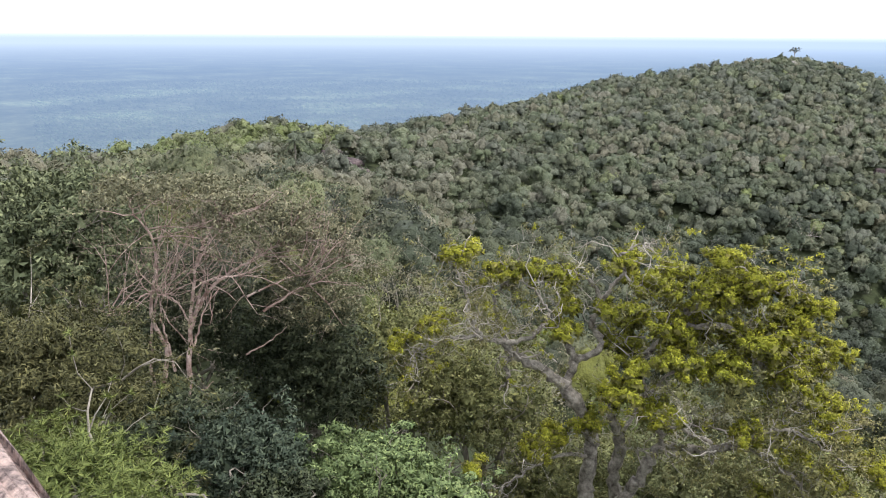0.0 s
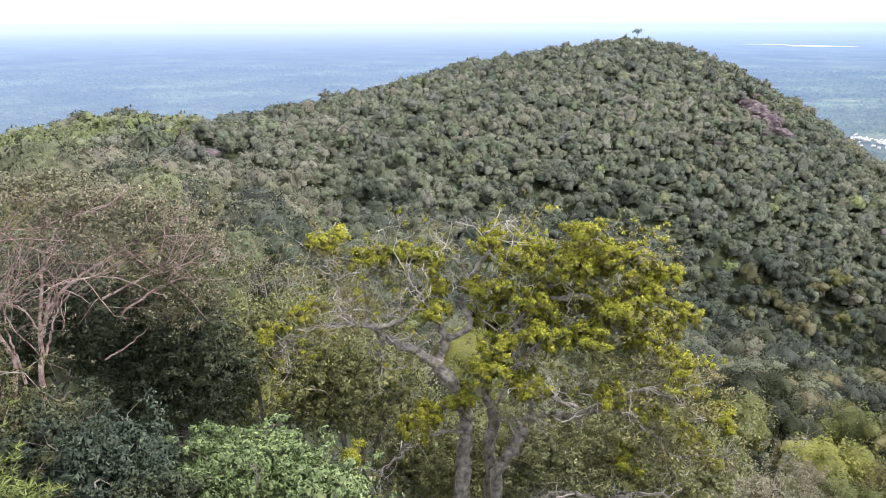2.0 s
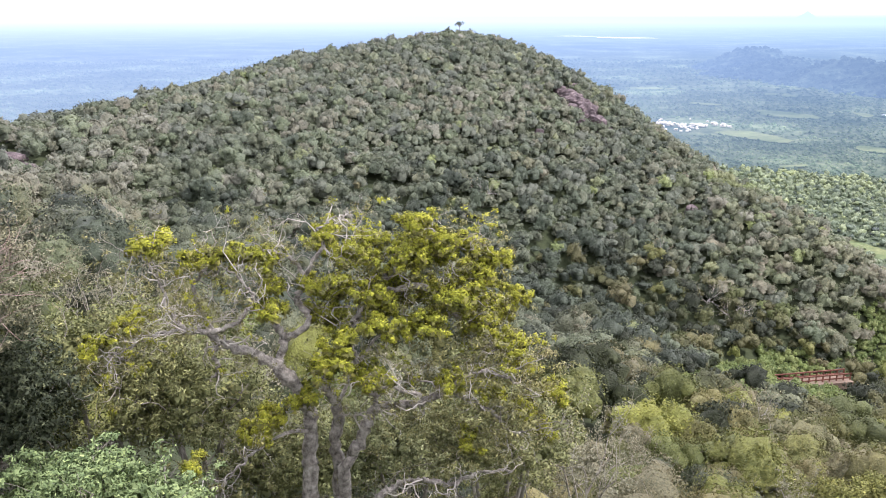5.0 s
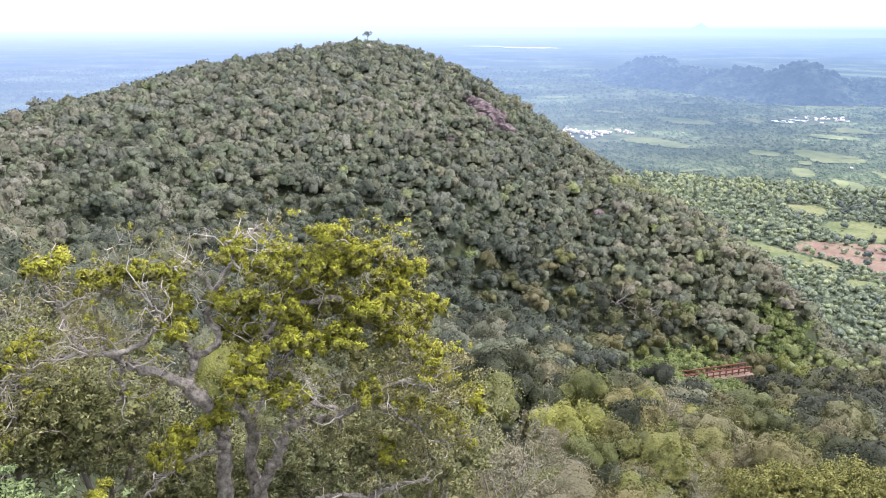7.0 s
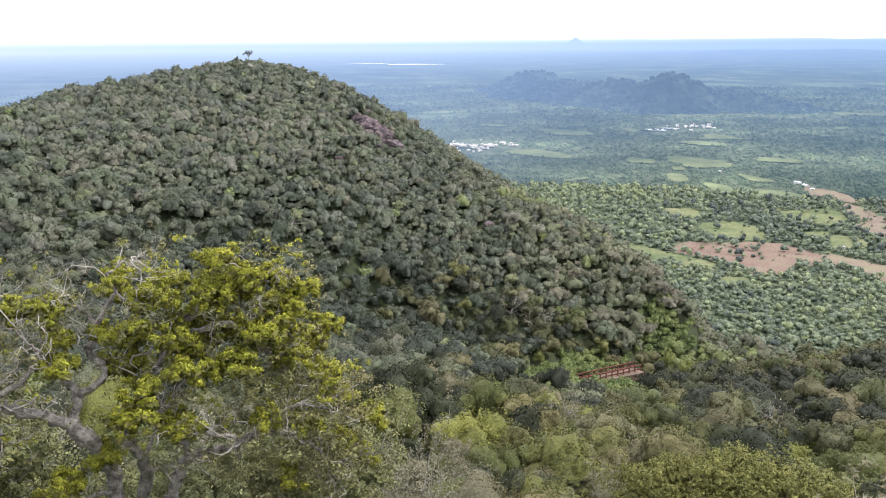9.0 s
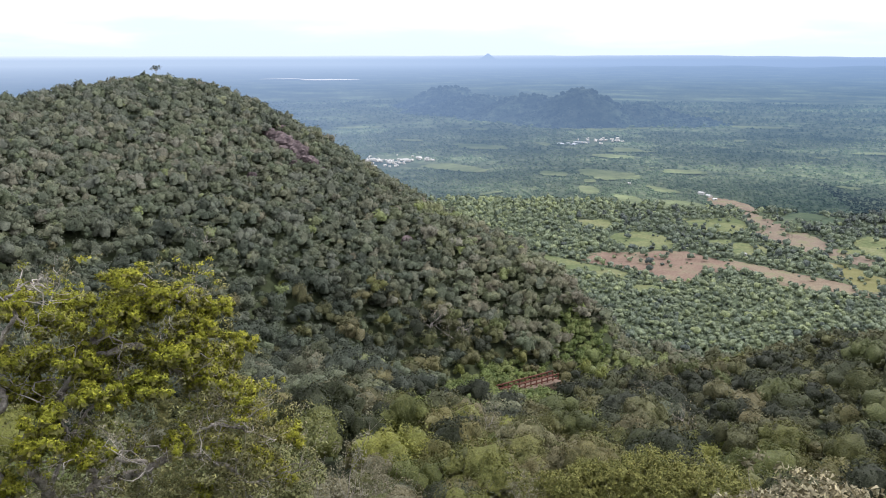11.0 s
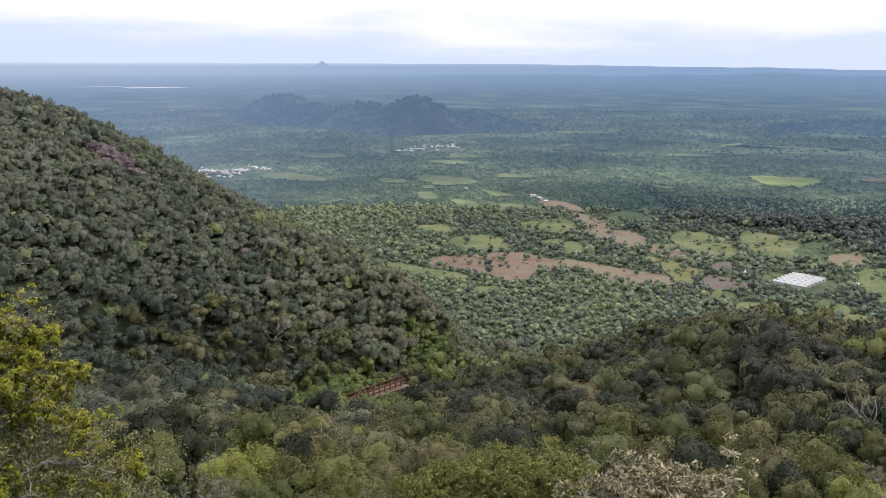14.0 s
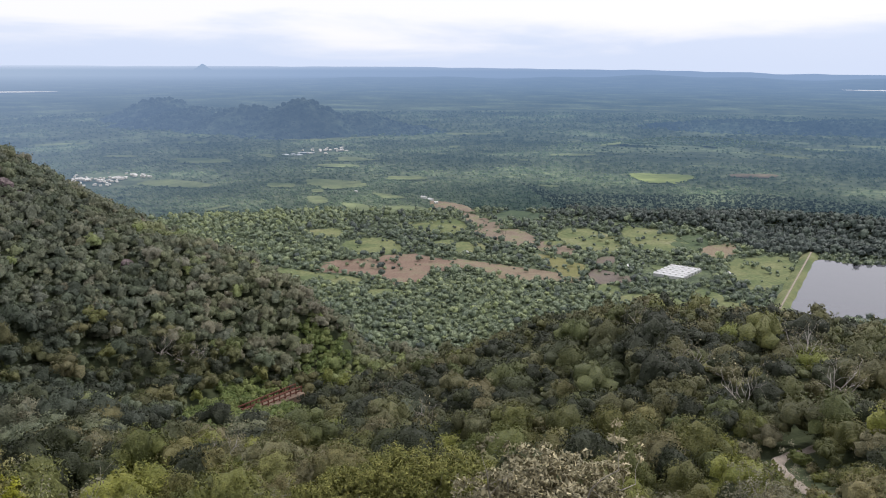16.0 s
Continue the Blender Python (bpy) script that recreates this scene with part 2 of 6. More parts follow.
GROUND, gt, gb = material("ground", 0.95, 0.1)
gp = node(gt, "ShaderNodeNewGeometry").outputs["Position"]
litter = ramp(gt, clouds(gt, gp, 0.22, 6), [(0.3, (0.032, 0.038, 0.021)), (0.5, (0.052, 0.064, 0.033)), (0.7, (0.078, 0.092, 0.048))])
scrub = ramp(gt, clouds(gt, gp, 0.03, 6, 0.7), [(0.35, (0.070, 0.094, 0.064)), (0.5, (0.105, 0.132, 0.084)), (0.68, (0.160, 0.190, 0.104))])
scrub = mix(gt, 1.0, scrub, ramp(gt, clouds(gt, gp, 0.35, 4, 0.7), [(0.36, (0.5, 0.52, 0.5)), (0.52, (1.0, 1.0, 1.0)), (0.66, (1.4, 1.36, 1.2))]), "MULTIPLY")
flatness = node(gt, "ShaderNodeMapRange")
flatness.inputs["From Min"].default_value, flatness.inputs["From Max"].default_value = 4.0, 14.0
gz = node(gt, "ShaderNodeSeparateXYZ")
gt.links.new(gp, gz.inputs[0])
gt.links.new(gz.outputs["Z"], flatness.inputs["Value"])
gt.links.new(mix(gt, flatness.outputs[0], scrub, litter), gb.inputs["Base Color"])
bump(gt, gb, clouds(gt, gp, 0.5, 5), 0.6, 0.6)

radii = np.concatenate([[0.0], np.geomspace(2.2, 700, 150), np.linspace(715, NEAR_R, 32)])
gx, gy = sheet(-180, 180, 260, radii)
gz_ = height(gx, gy)
ground = link("ground", np.stack([gx, gy, gz_], 1), quads(260, len(radii)), GROUND, smooth=True)
tagged(ground, "wooded hillsides falling to a wide green plain", "ground", kind="structure")

# ---- the far plain: squeezed towards the horizon, so that all of it lies within the view's reach ----
def squeeze(x, y, z):
    """Places past NEAR_R drawn in along their line of sight from the lookout."""
    r = np.hypot(x, y)
    k = np.where(r > NEAR_R, NEAR_R * (2 - NEAR_R / np.maximum(r, 1)) / np.maximum(r, 1), 1.0)
    return x * k, y * k, EYE + (z - EYE) * k


def hazy(name, tones, thick=0.0):
    """Far-off woods or open ground; haze painted as blue glow, stronger with distance."""
    m, bt, bb = material(name, 0.95, 0.0)
    bpn = node(bt, "ShaderNodeAttribute")
    bpn.attribute_name = "plan"
    plan = bpn.outputs["Vector"]
    crowns = ramp(bt, clouds(bt, plan, 0.030, 6, 0.8), tones)
    patches = ramp(bt, clouds(bt, plan, 0.0035, 5, 0.6), [(0.35, (0.55, 0.62, 0.66)), (0.52, (1.0, 1.0, 1.0)), (0.66, (1.8, 1.8, 1.6))])
    woods_far = mix(bt, 1.0, crowns, patches, "MULTIPLY")
    bt.links.new(woods_far, bb.inputs["Base Color"])
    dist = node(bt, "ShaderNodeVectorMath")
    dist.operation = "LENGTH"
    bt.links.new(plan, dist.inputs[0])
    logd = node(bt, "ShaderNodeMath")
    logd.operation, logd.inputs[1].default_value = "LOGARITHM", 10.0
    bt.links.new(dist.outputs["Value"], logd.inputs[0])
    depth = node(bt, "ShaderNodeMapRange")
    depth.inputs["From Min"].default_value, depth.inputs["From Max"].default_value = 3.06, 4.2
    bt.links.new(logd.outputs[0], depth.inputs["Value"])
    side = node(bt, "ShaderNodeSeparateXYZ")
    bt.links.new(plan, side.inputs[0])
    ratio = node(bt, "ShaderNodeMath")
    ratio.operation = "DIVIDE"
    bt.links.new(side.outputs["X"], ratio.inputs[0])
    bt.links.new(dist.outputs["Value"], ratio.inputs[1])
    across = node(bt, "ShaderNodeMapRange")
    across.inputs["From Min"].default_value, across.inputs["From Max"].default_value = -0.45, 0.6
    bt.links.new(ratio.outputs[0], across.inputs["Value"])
    near_haze = ramp(bt, across.outputs[0], [(0.0, (0.345, 0.48, 0.71)), (0.5, (0.325, 0.48, 0.73)), (1.0, (0.23, 0.385, 0.61))])
    last_haze = ramp(bt, across.outputs[0], [(0.0, (0.66, 0.79, 0.94)), (0.45, (0.585, 0.735, 0.93)), (0.75, (0.46, 0.62, 0.86)), (1.0, (0.39, 0.55, 0.80))])
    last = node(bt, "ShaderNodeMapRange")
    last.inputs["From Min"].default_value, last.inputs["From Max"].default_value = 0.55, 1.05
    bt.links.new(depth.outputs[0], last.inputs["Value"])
    air = mix(bt, last.outputs[0], near_haze, last_haze)
    # emission in the haze colour, mixed over the land's own colour
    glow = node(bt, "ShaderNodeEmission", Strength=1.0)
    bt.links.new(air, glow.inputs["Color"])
    haze_share = ramp(bt, depth.outputs[0], [(0.0, (0.06,) * 3), (0.11, (0.17,) * 3), (0.26, (0.33,) * 3), (0.44, (0.48,) * 3), (0.56, (0.60,) * 3), (0.70, (0.76,) * 3), (0.9, (0.92,) * 3), (1.0, (0.97,) * 3)])
    # the painted haze is stronger towards the west
    haze_share = mix(bt, ramp(bt, across.outputs[0], [(0.0, (0.36,) * 3), (0.3, (0.28,) * 3), (0.5, (0.12,) * 3), (0.75, (0.0,) * 3)]), haze_share, (1.0, 1.0, 1.0))
    # an even extra share of painted haze, whatever the distance
    haze_share = mix(bt, thick, haze_share, (1.0, 1.0, 1.0))
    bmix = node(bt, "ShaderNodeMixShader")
    bt.links.new(haze_share, bmix.inputs[0])
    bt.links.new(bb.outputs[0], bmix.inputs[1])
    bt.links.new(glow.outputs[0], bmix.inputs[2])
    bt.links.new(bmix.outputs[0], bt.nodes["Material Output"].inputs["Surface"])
    # on the hazier side the horizon turns transparent, so painted haze meets the sky
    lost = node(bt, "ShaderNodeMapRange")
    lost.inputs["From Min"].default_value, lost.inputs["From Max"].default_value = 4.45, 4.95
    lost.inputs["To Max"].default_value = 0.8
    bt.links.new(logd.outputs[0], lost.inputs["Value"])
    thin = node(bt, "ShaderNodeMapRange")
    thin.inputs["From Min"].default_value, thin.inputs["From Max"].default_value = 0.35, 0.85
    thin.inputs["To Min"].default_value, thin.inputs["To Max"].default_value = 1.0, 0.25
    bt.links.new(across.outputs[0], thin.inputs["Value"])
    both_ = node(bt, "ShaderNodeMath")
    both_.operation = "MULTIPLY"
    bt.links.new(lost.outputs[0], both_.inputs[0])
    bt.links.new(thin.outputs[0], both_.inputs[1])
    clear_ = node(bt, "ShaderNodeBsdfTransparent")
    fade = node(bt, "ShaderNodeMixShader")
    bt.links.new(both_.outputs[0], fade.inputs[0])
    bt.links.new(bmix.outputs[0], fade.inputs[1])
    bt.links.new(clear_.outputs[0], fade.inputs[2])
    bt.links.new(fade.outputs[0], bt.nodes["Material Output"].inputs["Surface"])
    return m


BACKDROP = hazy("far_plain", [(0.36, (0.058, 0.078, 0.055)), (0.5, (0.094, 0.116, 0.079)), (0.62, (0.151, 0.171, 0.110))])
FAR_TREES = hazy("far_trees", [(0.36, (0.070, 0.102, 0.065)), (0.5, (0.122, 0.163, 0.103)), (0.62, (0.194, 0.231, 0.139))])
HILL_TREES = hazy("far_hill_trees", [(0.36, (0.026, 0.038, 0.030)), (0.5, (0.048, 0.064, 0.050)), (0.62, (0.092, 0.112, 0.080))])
# the hills carry an extra coat of painted haze
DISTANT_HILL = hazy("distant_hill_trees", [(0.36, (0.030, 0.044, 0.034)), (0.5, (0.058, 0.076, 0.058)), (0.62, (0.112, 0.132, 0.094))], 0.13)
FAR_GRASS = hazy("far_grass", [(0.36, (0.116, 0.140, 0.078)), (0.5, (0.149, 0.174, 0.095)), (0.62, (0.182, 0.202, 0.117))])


def plan_of(ob, x, y):
    at = ob.data.attributes.new("plan", "FLOAT_VECTOR", "POINT")
    at.data.foreach_set("vector", np.stack([x, y, x * 0], 1).astype(np.float32).ravel())


far_r = 1.0 / np.linspace(1 / (NEAR_R - 8), 1 / 90000, 90)
bx, by = sheet(-100, 100, 260, far_r)
# long low swells and a faint rise along the eastern horizon
rise = relief(bx, by, 900, 5) * 5 * np.clip((np.hypot(bx, by) - 1700) / 2000, 0, 1)
b_az, b_r = np.degrees(np.arctan2(bx, by)), np.hypot(bx, by)
rise += np.exp(-((b_r - 11000) / 1500) ** 2) * (70 + 22 * np.sin(b_az / 3.1) + 12 * np.sin(b_az / 1.1)) * np.clip((b_az - 12) / 25, 0, 1)
# past these distances the land dips out of sight, sooner towards the east
last_land = np.interp(b_az, [28, 38, 49, 58, 100], [90000, 55000, 34000, 23500, 18000]) * (1 + 0.06 * np.sin(b_az / 1.7) + 0.04 * np.sin(b_az / 0.6))
rise -= 500 * np.clip(b_r / last_land - 1, 0, None)
sx, sy, sz = squeeze(bx, by, rise - 0.5)
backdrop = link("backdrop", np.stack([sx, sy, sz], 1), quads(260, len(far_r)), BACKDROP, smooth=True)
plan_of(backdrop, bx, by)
tagged(backdrop, "wooded plain reaching the horizon with blue haze painted in", "backdrop", kind="structure")


def far_hill(name, az, d, wide, deep, top, seed, label):
    """A distant hill: a lumpy mound on the plain, with its own crown of woods."""
    n = 84
    u, v = np.meshgrid(np.linspace(-1.3, 1.3, n), np.linspace(-1.3, 1.3, n))
    u, v = u.ravel(), v.ravel()
    rr = np.hypot(u, v)
    z = top * np.clip(1 - rr ** 1.35, 0, None) ** 1.2 * (1 + 0.16 * relief(u * 100, v * 100, 20, seed) + 0.06 * relief(u * 100, v * 100, 7, seed + 9))
    ca, sa = math.cos(radians(az)), math.sin(radians(az))
    c = polar(az, d)
    x, y = c[0] + u * wide * ca + v * deep * sa, c[1] - u * wide * sa + v * deep * ca
    z = z - 4 - 12 * (rr > 1.05)
    trees = np.random.RandomState(seed)
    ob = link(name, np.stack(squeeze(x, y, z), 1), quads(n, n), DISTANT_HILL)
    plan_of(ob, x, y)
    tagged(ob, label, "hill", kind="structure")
    if wide > 400:
        return ob
    # its woods: rounded crowns over the side that faces the lookout
    m = int(wide * deep / 55)
    k = trees.randint(n * n, size=m)
    k = k[(rr[k] < 1.02) & (v[k] < 0.35)]
    blob = ico(1).reshape(-1, 3, 3)
    blob = blob[blob.mean(1)[:, 2] > -0.3].reshape(-1, 3)
    size_ = (4.5 + 6.5 * trees.rand(len(k)) ** 2)[:, None, None]
    mid_ = np.stack([x[k] + trees.randn(len(k)) * 4, y[k] + trees.randn(len(k)) * 4, z[k] + 1.5], 1)
    p = (mid_[:, None, :] + blob[None] * size_ * np.array((1, 1, 0.8)) * (1 + 0.0 * size_)).reshape(-1, 3)
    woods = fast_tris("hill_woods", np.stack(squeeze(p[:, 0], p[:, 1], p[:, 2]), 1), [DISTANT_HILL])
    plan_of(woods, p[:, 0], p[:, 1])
    return tagged(woods, "woods on a distant hill, tinted by painted haze", "trees", kind="stuff")


# ---- woodland ----
def fast_tris(name, v, mats, tone=None, slots=None, parent=None):
    """One mesh of loose triangles: v holds three points for each."""
    n = len(v) // 3
    me = bpy.data.meshes.new(name)
    me.vertices.add(len(v))
    me.vertices.foreach_set("co", np.ascontiguousarray(v, dtype=np.float32).ravel())
    me.loops.add(len(v))
    me.loops.foreach_set("vertex_index", np.arange(len(v), dtype=np.int32))
    me.polygons.add(n)
    me.polygons.foreach_set("loop_start", np.arange(0, 3 * n, 3, dtype=np.int32))
    for m in mats:
        me.materials.append(m)
    if slots is not None:
        me.polygons.foreach_set("material_index", np.asarray(slots, dtype=np.int32))
    if tone is not None:
        at = me.attributes.new("tone", "FLOAT", "POINT")
        at.data.foreach_set("value", np.asarray(tone, dtype=np.float32))
    me.update(calc_edges=True)
    ob = new(name, me)
    if parent is not None:
        ob.parent = parent
    return ob


def unit(v):
    return v / np.maximum(np.linalg.norm(v, axis=1, keepdims=True), 1e-9)


def leaf_tris(at, normal, size, rs, slim=0.62):
    """A slim triangle at every place, facing roughly along its normal: three points each."""
    n = len(at)
    t = unit(np.cross(normal, unit(rs.randn(n, 3))))
    b = np.cross(normal, t)
    s = (size * (0.6 + 0.8 * rs.rand(n)))[:, None]
    tri = np.stack([at + t * s * 0.62, at - t * s * 0.38 + b * s * slim * 0.5, at - t * s * 0.38 - b * s * slim * 0.5], 1)
    return tri.reshape(-1, 3)


def ico(level=1):
    bm = bmesh.new()
    bmesh.ops.create_icosphere(bm, subdivisions=level, radius=1.0)
    v = np.array([w.co[:] for w in bm.verts])
    f = np.array([[w.index for w in face.verts] for face in bm.faces])
    bm.free()
    return v[f].reshape(-1, 3)


def lobes(rs, n, wide, tall):
    """Round masses that make up a crown of that width and height, standing on z = 0."""
    got = []
    for k in range(n):
        a, q = k * 2.4 + rs.rand(), math.sqrt((k + 0.4) / n)
        r = wide * ((0.20 if n < 6 else 0.16) + 0.12 * rs.rand())
        got.append((math.cos(a) * q * (wide / 2 - r * 0.8), math.sin(a) * q * (wide / 2 - r * 0.8), tall * (1 - 0.55 * q * q) - r * (0.5 + 0.6 * rs.rand()), r))
    return np.array(got)


def crown(rs, n, wide, tall, size, masses=9, ragged=0.12, lumps=0.0, squash=0.75, fill=0.25, slim=0.6):
    """Leaf triangles over a crown's outer masses, larger ones within, or low lumps beneath them for far trees."""
    lob = lobes(rs, masses, wide, tall)
    pick = rs.choice(len(lob), n, p=lob[:, 3] ** 2 / (lob[:, 3] ** 2).sum())
    d = rs.randn(n, 3)
    d[:, 2] = np.abs(d[:, 2]) - 0.42
    d = unit(d)
    r = lob[pick, 3] * (0.97 + ragged * rs.randn(n))
    flat_ = np.array((1, 1, squash))
    at = lob[pick, :3] + d * r[:, None] * flat_
    v = [leaf_tris(at, unit(d + 0.5 * rs.randn(n, 3) + np.array((0, 0, 0.15))), size, rs, slim)]
    if lumps:
        for x, y, z, q in lob:
            t = ico(1).reshape(-1, 3, 3)
            t = t[t.mean(1)[:, 2] > -0.45]
            key = np.round(t * 50).astype(int)
            shift = np.sin(key @ np.array((12.9, 78.2, 37.7)) + rs.rand() * 9)[..., None] * 0.10 + lumps
            v.append((t * shift * q * flat_ + np.array((x, y, z))).reshape(-1, 3))
    else:
        m = int(n * fill)
        pick = rs.randint(len(lob), size=m)
        d = unit(rs.randn(m, 3))
        at = lob[pick, :3] + d * (lob[pick, 3] * (0.35 + 0.4 * rs.rand(m)))[:, None] * flat_
        v.append(leaf_tris(at, unit(rs.randn(m, 3) + np.array((0, 0, 0.6))), size * 1.8, rs, 0.8))
    return np.concatenate(v)


def sphere(level):
    """Points and triangles of a ball without its underside."""
    bm = bmesh.new()
    bmesh.ops.create_icosphere(bm, subdivisions=level, radius=1.0)
    bmesh.ops.delete(bm, geom=[f for f in bm.faces if f.calc_center_median().z < -0.45], context="FACES")
    bm.verts.index_update()
    v = np.array([w.co[:] for w in bm.verts])
    f = np.array([[w.index for w in face.verts] for face in bm.faces])
    bm.free()
    return v, f


BALL = {1: sphere(1), 2: sphere(2)}


def canopy(rs, wide, tall, masses, n, size, level=2, ragged=0.12, soft=0.55, slim=0.8, floret=9, core=0.80, lift=0.45):
    """A tree's head: a dome of a few masses, and over it many small florets of leaves that overlap unevenly.
    Returns points, triangles and the way that each point faces."""
    lob = [(0.0, 0.0, tall * 0.52, wide * 0.30, tall * 0.42)]
    for k in range(masses):
        a = k * 2.4 + rs.rand() * 0.9
        q = wide * (0.20 + 0.14 * rs.rand())
        r = wide * (0.14 + 0.10 * rs.rand())
        lob.append((math.cos(a) * q, math.sin(a) * q, tall * (0.30 + 0.45 * rs.rand()), r, r * (0.75 + 0.3 * rs.rand())))
    lob = np.array(lob)
    bv, bf = BALL[level]
    vs, fs, ns, at = [], [], [], 0
    for x, y, z, r, h in lob:
        k = core * (1 + 0.13 * rs.randn(len(bv)))
        vs.append(bv * k[:, None] * np.array((r, r, h)) + np.array((x, y, z)))
        ns.append(unit(bv * np.array((1, 1, r / h)) + 0.4 * rs.randn(len(bv), 3) + np.array((0, 0, lift))))
        fs.append(bf + at)
        at += len(bv)
    # florets: where they sit on the dome, and how large each is
    m = max(1, n // floret)
    w = lob[:, 3] * lob[:, 4]
    pick = rs.choice(len(lob), m, p=w / w.sum())
    d = rs.randn(m, 3)
    d[:, 2] = np.where(d[:, 2] < -0.4, -d[:, 2], d[:, 2])
    d = unit(d)
    scale_ = np.stack([lob[pick, 3], lob[pick, 3], lob[pick, 4]], 1)
    mid = lob[pick, :3] + d * scale_ * (0.86 + ragged * rs.randn(m))[:, None]
    out = unit(d / scale_)
    big = wide * (0.055 + 0.06 * rs.rand(m))
    own = np.repeat(np.arange(m), floret)
    e = unit(rs.randn(m * floret, 3) + 0.7 * out[own] + np.array((0, 0, 0.35)))
    pos = mid[own] + e * (big[own] * (0.75 + 0.35 * rs.rand(len(own))))[:, None] * np.array((1, 1, 0.8))
    nrm = unit(0.8 * out[own] + e + soft * rs.randn(len(own), 3) + np.array((0, 0, lift)))
    t = leaf_tris(pos, unit(nrm + 0.5 * rs.randn(len(own), 3)), size, rs, slim).reshape(-1, 3, 3)
    turn = (np.cross(t[:, 1] - t[:, 0], t[:, 2] - t[:, 0]) * nrm).sum(1) < 0
    t[turn] = t[turn][:, ::-1]
    vs.append(t.reshape(-1, 3)), ns.append(np.repeat(nrm, 3, axis=0))
    fs.append(np.arange(3 * len(own)).reshape(-1, 3) + at)
    return np.concatenate(vs), np.concatenate(fs), np.concatenate(ns)


def head_mesh(name, v, f, nrm, mats, tone=None, parent=None):
    """One mesh of triangles with its own facing for each point."""
    me = bpy.data.meshes.new(name)
    me.vertices.add(len(v))
    me.vertices.foreach_set("co", np.ascontiguousarray(v, dtype=np.float32).ravel())
    me.loops.add(3 * len(f))
    me.loops.foreach_set("vertex_index", np.ascontiguousarray(f, dtype=np.int32).ravel())
    me.polygons.add(len(f))
    me.polygons.foreach_set("loop_start", np.arange(0, 3 * len(f), 3, dtype=np.int32))
    for m in mats:
        me.materials.append(m)
    if tone is not None:
        at = me.attributes.new("tone", "FLOAT", "POINT")
        at.data.foreach_set("value", np.asarray(tone, dtype=np.float32))
    me.polygons.foreach_set("use_smooth", np.ones(len(f), dtype=bool))
    me.update(calc_edges=True)
    facing = me.attributes.new("custom_normal", "FLOAT_VECTOR", "POINT")
    facing.data.foreach_set("vector", np.ascontiguousarray(nrm, dtype=np.float32).ravel())
    ob = new(name, me)
    if parent is not None:
        ob.parent = parent
    return ob



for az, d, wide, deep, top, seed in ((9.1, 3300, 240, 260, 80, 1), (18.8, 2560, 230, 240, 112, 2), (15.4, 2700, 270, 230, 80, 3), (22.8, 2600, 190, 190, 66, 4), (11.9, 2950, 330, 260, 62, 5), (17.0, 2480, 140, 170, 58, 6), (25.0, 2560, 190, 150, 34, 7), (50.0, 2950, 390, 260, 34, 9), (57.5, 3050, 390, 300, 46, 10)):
    far_hill("distant_hill", az, d, wide, deep, top, seed, "wooded hill rising from the plain, blue from painted haze")
far_hill("distant_peak", 12.03, 30000, 330, 500, 205, 8, "tiny peak on the horizon, blue from painted haze")


def from_above(v):
    """A far crown without its underside."""
    t = v.reshape(-1, 3, 3)
    n = unit(np.cross(t[:, 1] - t[:, 0], t[:, 2] - t[:, 0]))
    return t[n[:, 2] > -0.12].reshape(-1, 3)


# which ground faces the lookout
_az = np.radians(np.linspace(-82, 82, 660))
_rr = np.concatenate([np.arange(6, 130, 3.0), np.arange(130, 1500, 8.0)])
_ag, _rg = np.meshgrid(_az, _rr, indexing="ij")
_el = (height((_rg * np.sin(_ag)).ravel(), (_rg * np.cos(_ag)).ravel()).reshape(_ag.shape) - EYE) / _rg
_el = _el + np.where(_rg > 70, 3.6, 0.0) / _rg
_top = np.maximum.accumulate(_el, axis=1)


def faces_lookout(x, y, z, lift):
    a, r = np.arctan2(x, y), np.hypot(x, y)
    i = np.clip(np.searchsorted(_az, a), 0, len(_az) - 1)
    j = np.clip(np.searchsorted(_rr, r - 14) - 1, 0, len(_rr) - 1)
    return (z + lift - EYE) / r > _top[i, j] - 0.004


def scatter(r0, r1, step, az0, az1, seed, jitter=0.85):
    rs = np.random.RandomState(seed)
    n = int(2 * r1 / step) + 1
    gx_, gy_ = np.meshgrid(np.arange(n) * step - r1, np.arange(n) * step - r1)
    gx_ = gx_ + (np.arange(n)[:, None] % 2) * step / 2
    x = gx_.ravel() + (rs.rand(n * n) - 0.5) * step * jitter
    y = gy_.ravel() + (rs.rand(n * n) - 0.5) * step * jitter
    r, a = np.hypot(x, y), np.degrees(np.arctan2(x, y))
    ok = (r > r0) & (r < r1) & (a > az0) & (a < az1)
    return x[ok], y[ok], rs


def clearing(x, y):
    """True where no trees stand: the road, the green hollow, the shed's yard, bare rock."""
    out = np.zeros(len(x), bool)
    for az, d, q in CLEARINGS:
        c = polar(az, d)
        out |= np.hypot(x - c[0], y - c[1]) < q
    return out


def on_slope(az, el, start=24.0):
    """Where the line from the lookout at that bearing and angle meets the ground."""
    d = np.arange(start, 1400, 1.0)
    a = radians(az)
    z = height(d * math.sin(a), d * math.cos(a)) - EYE
    hit = np.nonzero(z > d * math.tan(radians(el)))[0]
    k = hit[0] if len(hit) else len(d) - 1
    return d[k], np.array((d[k] * math.sin(a), d[k] * math.cos(a), z[k] + EYE))


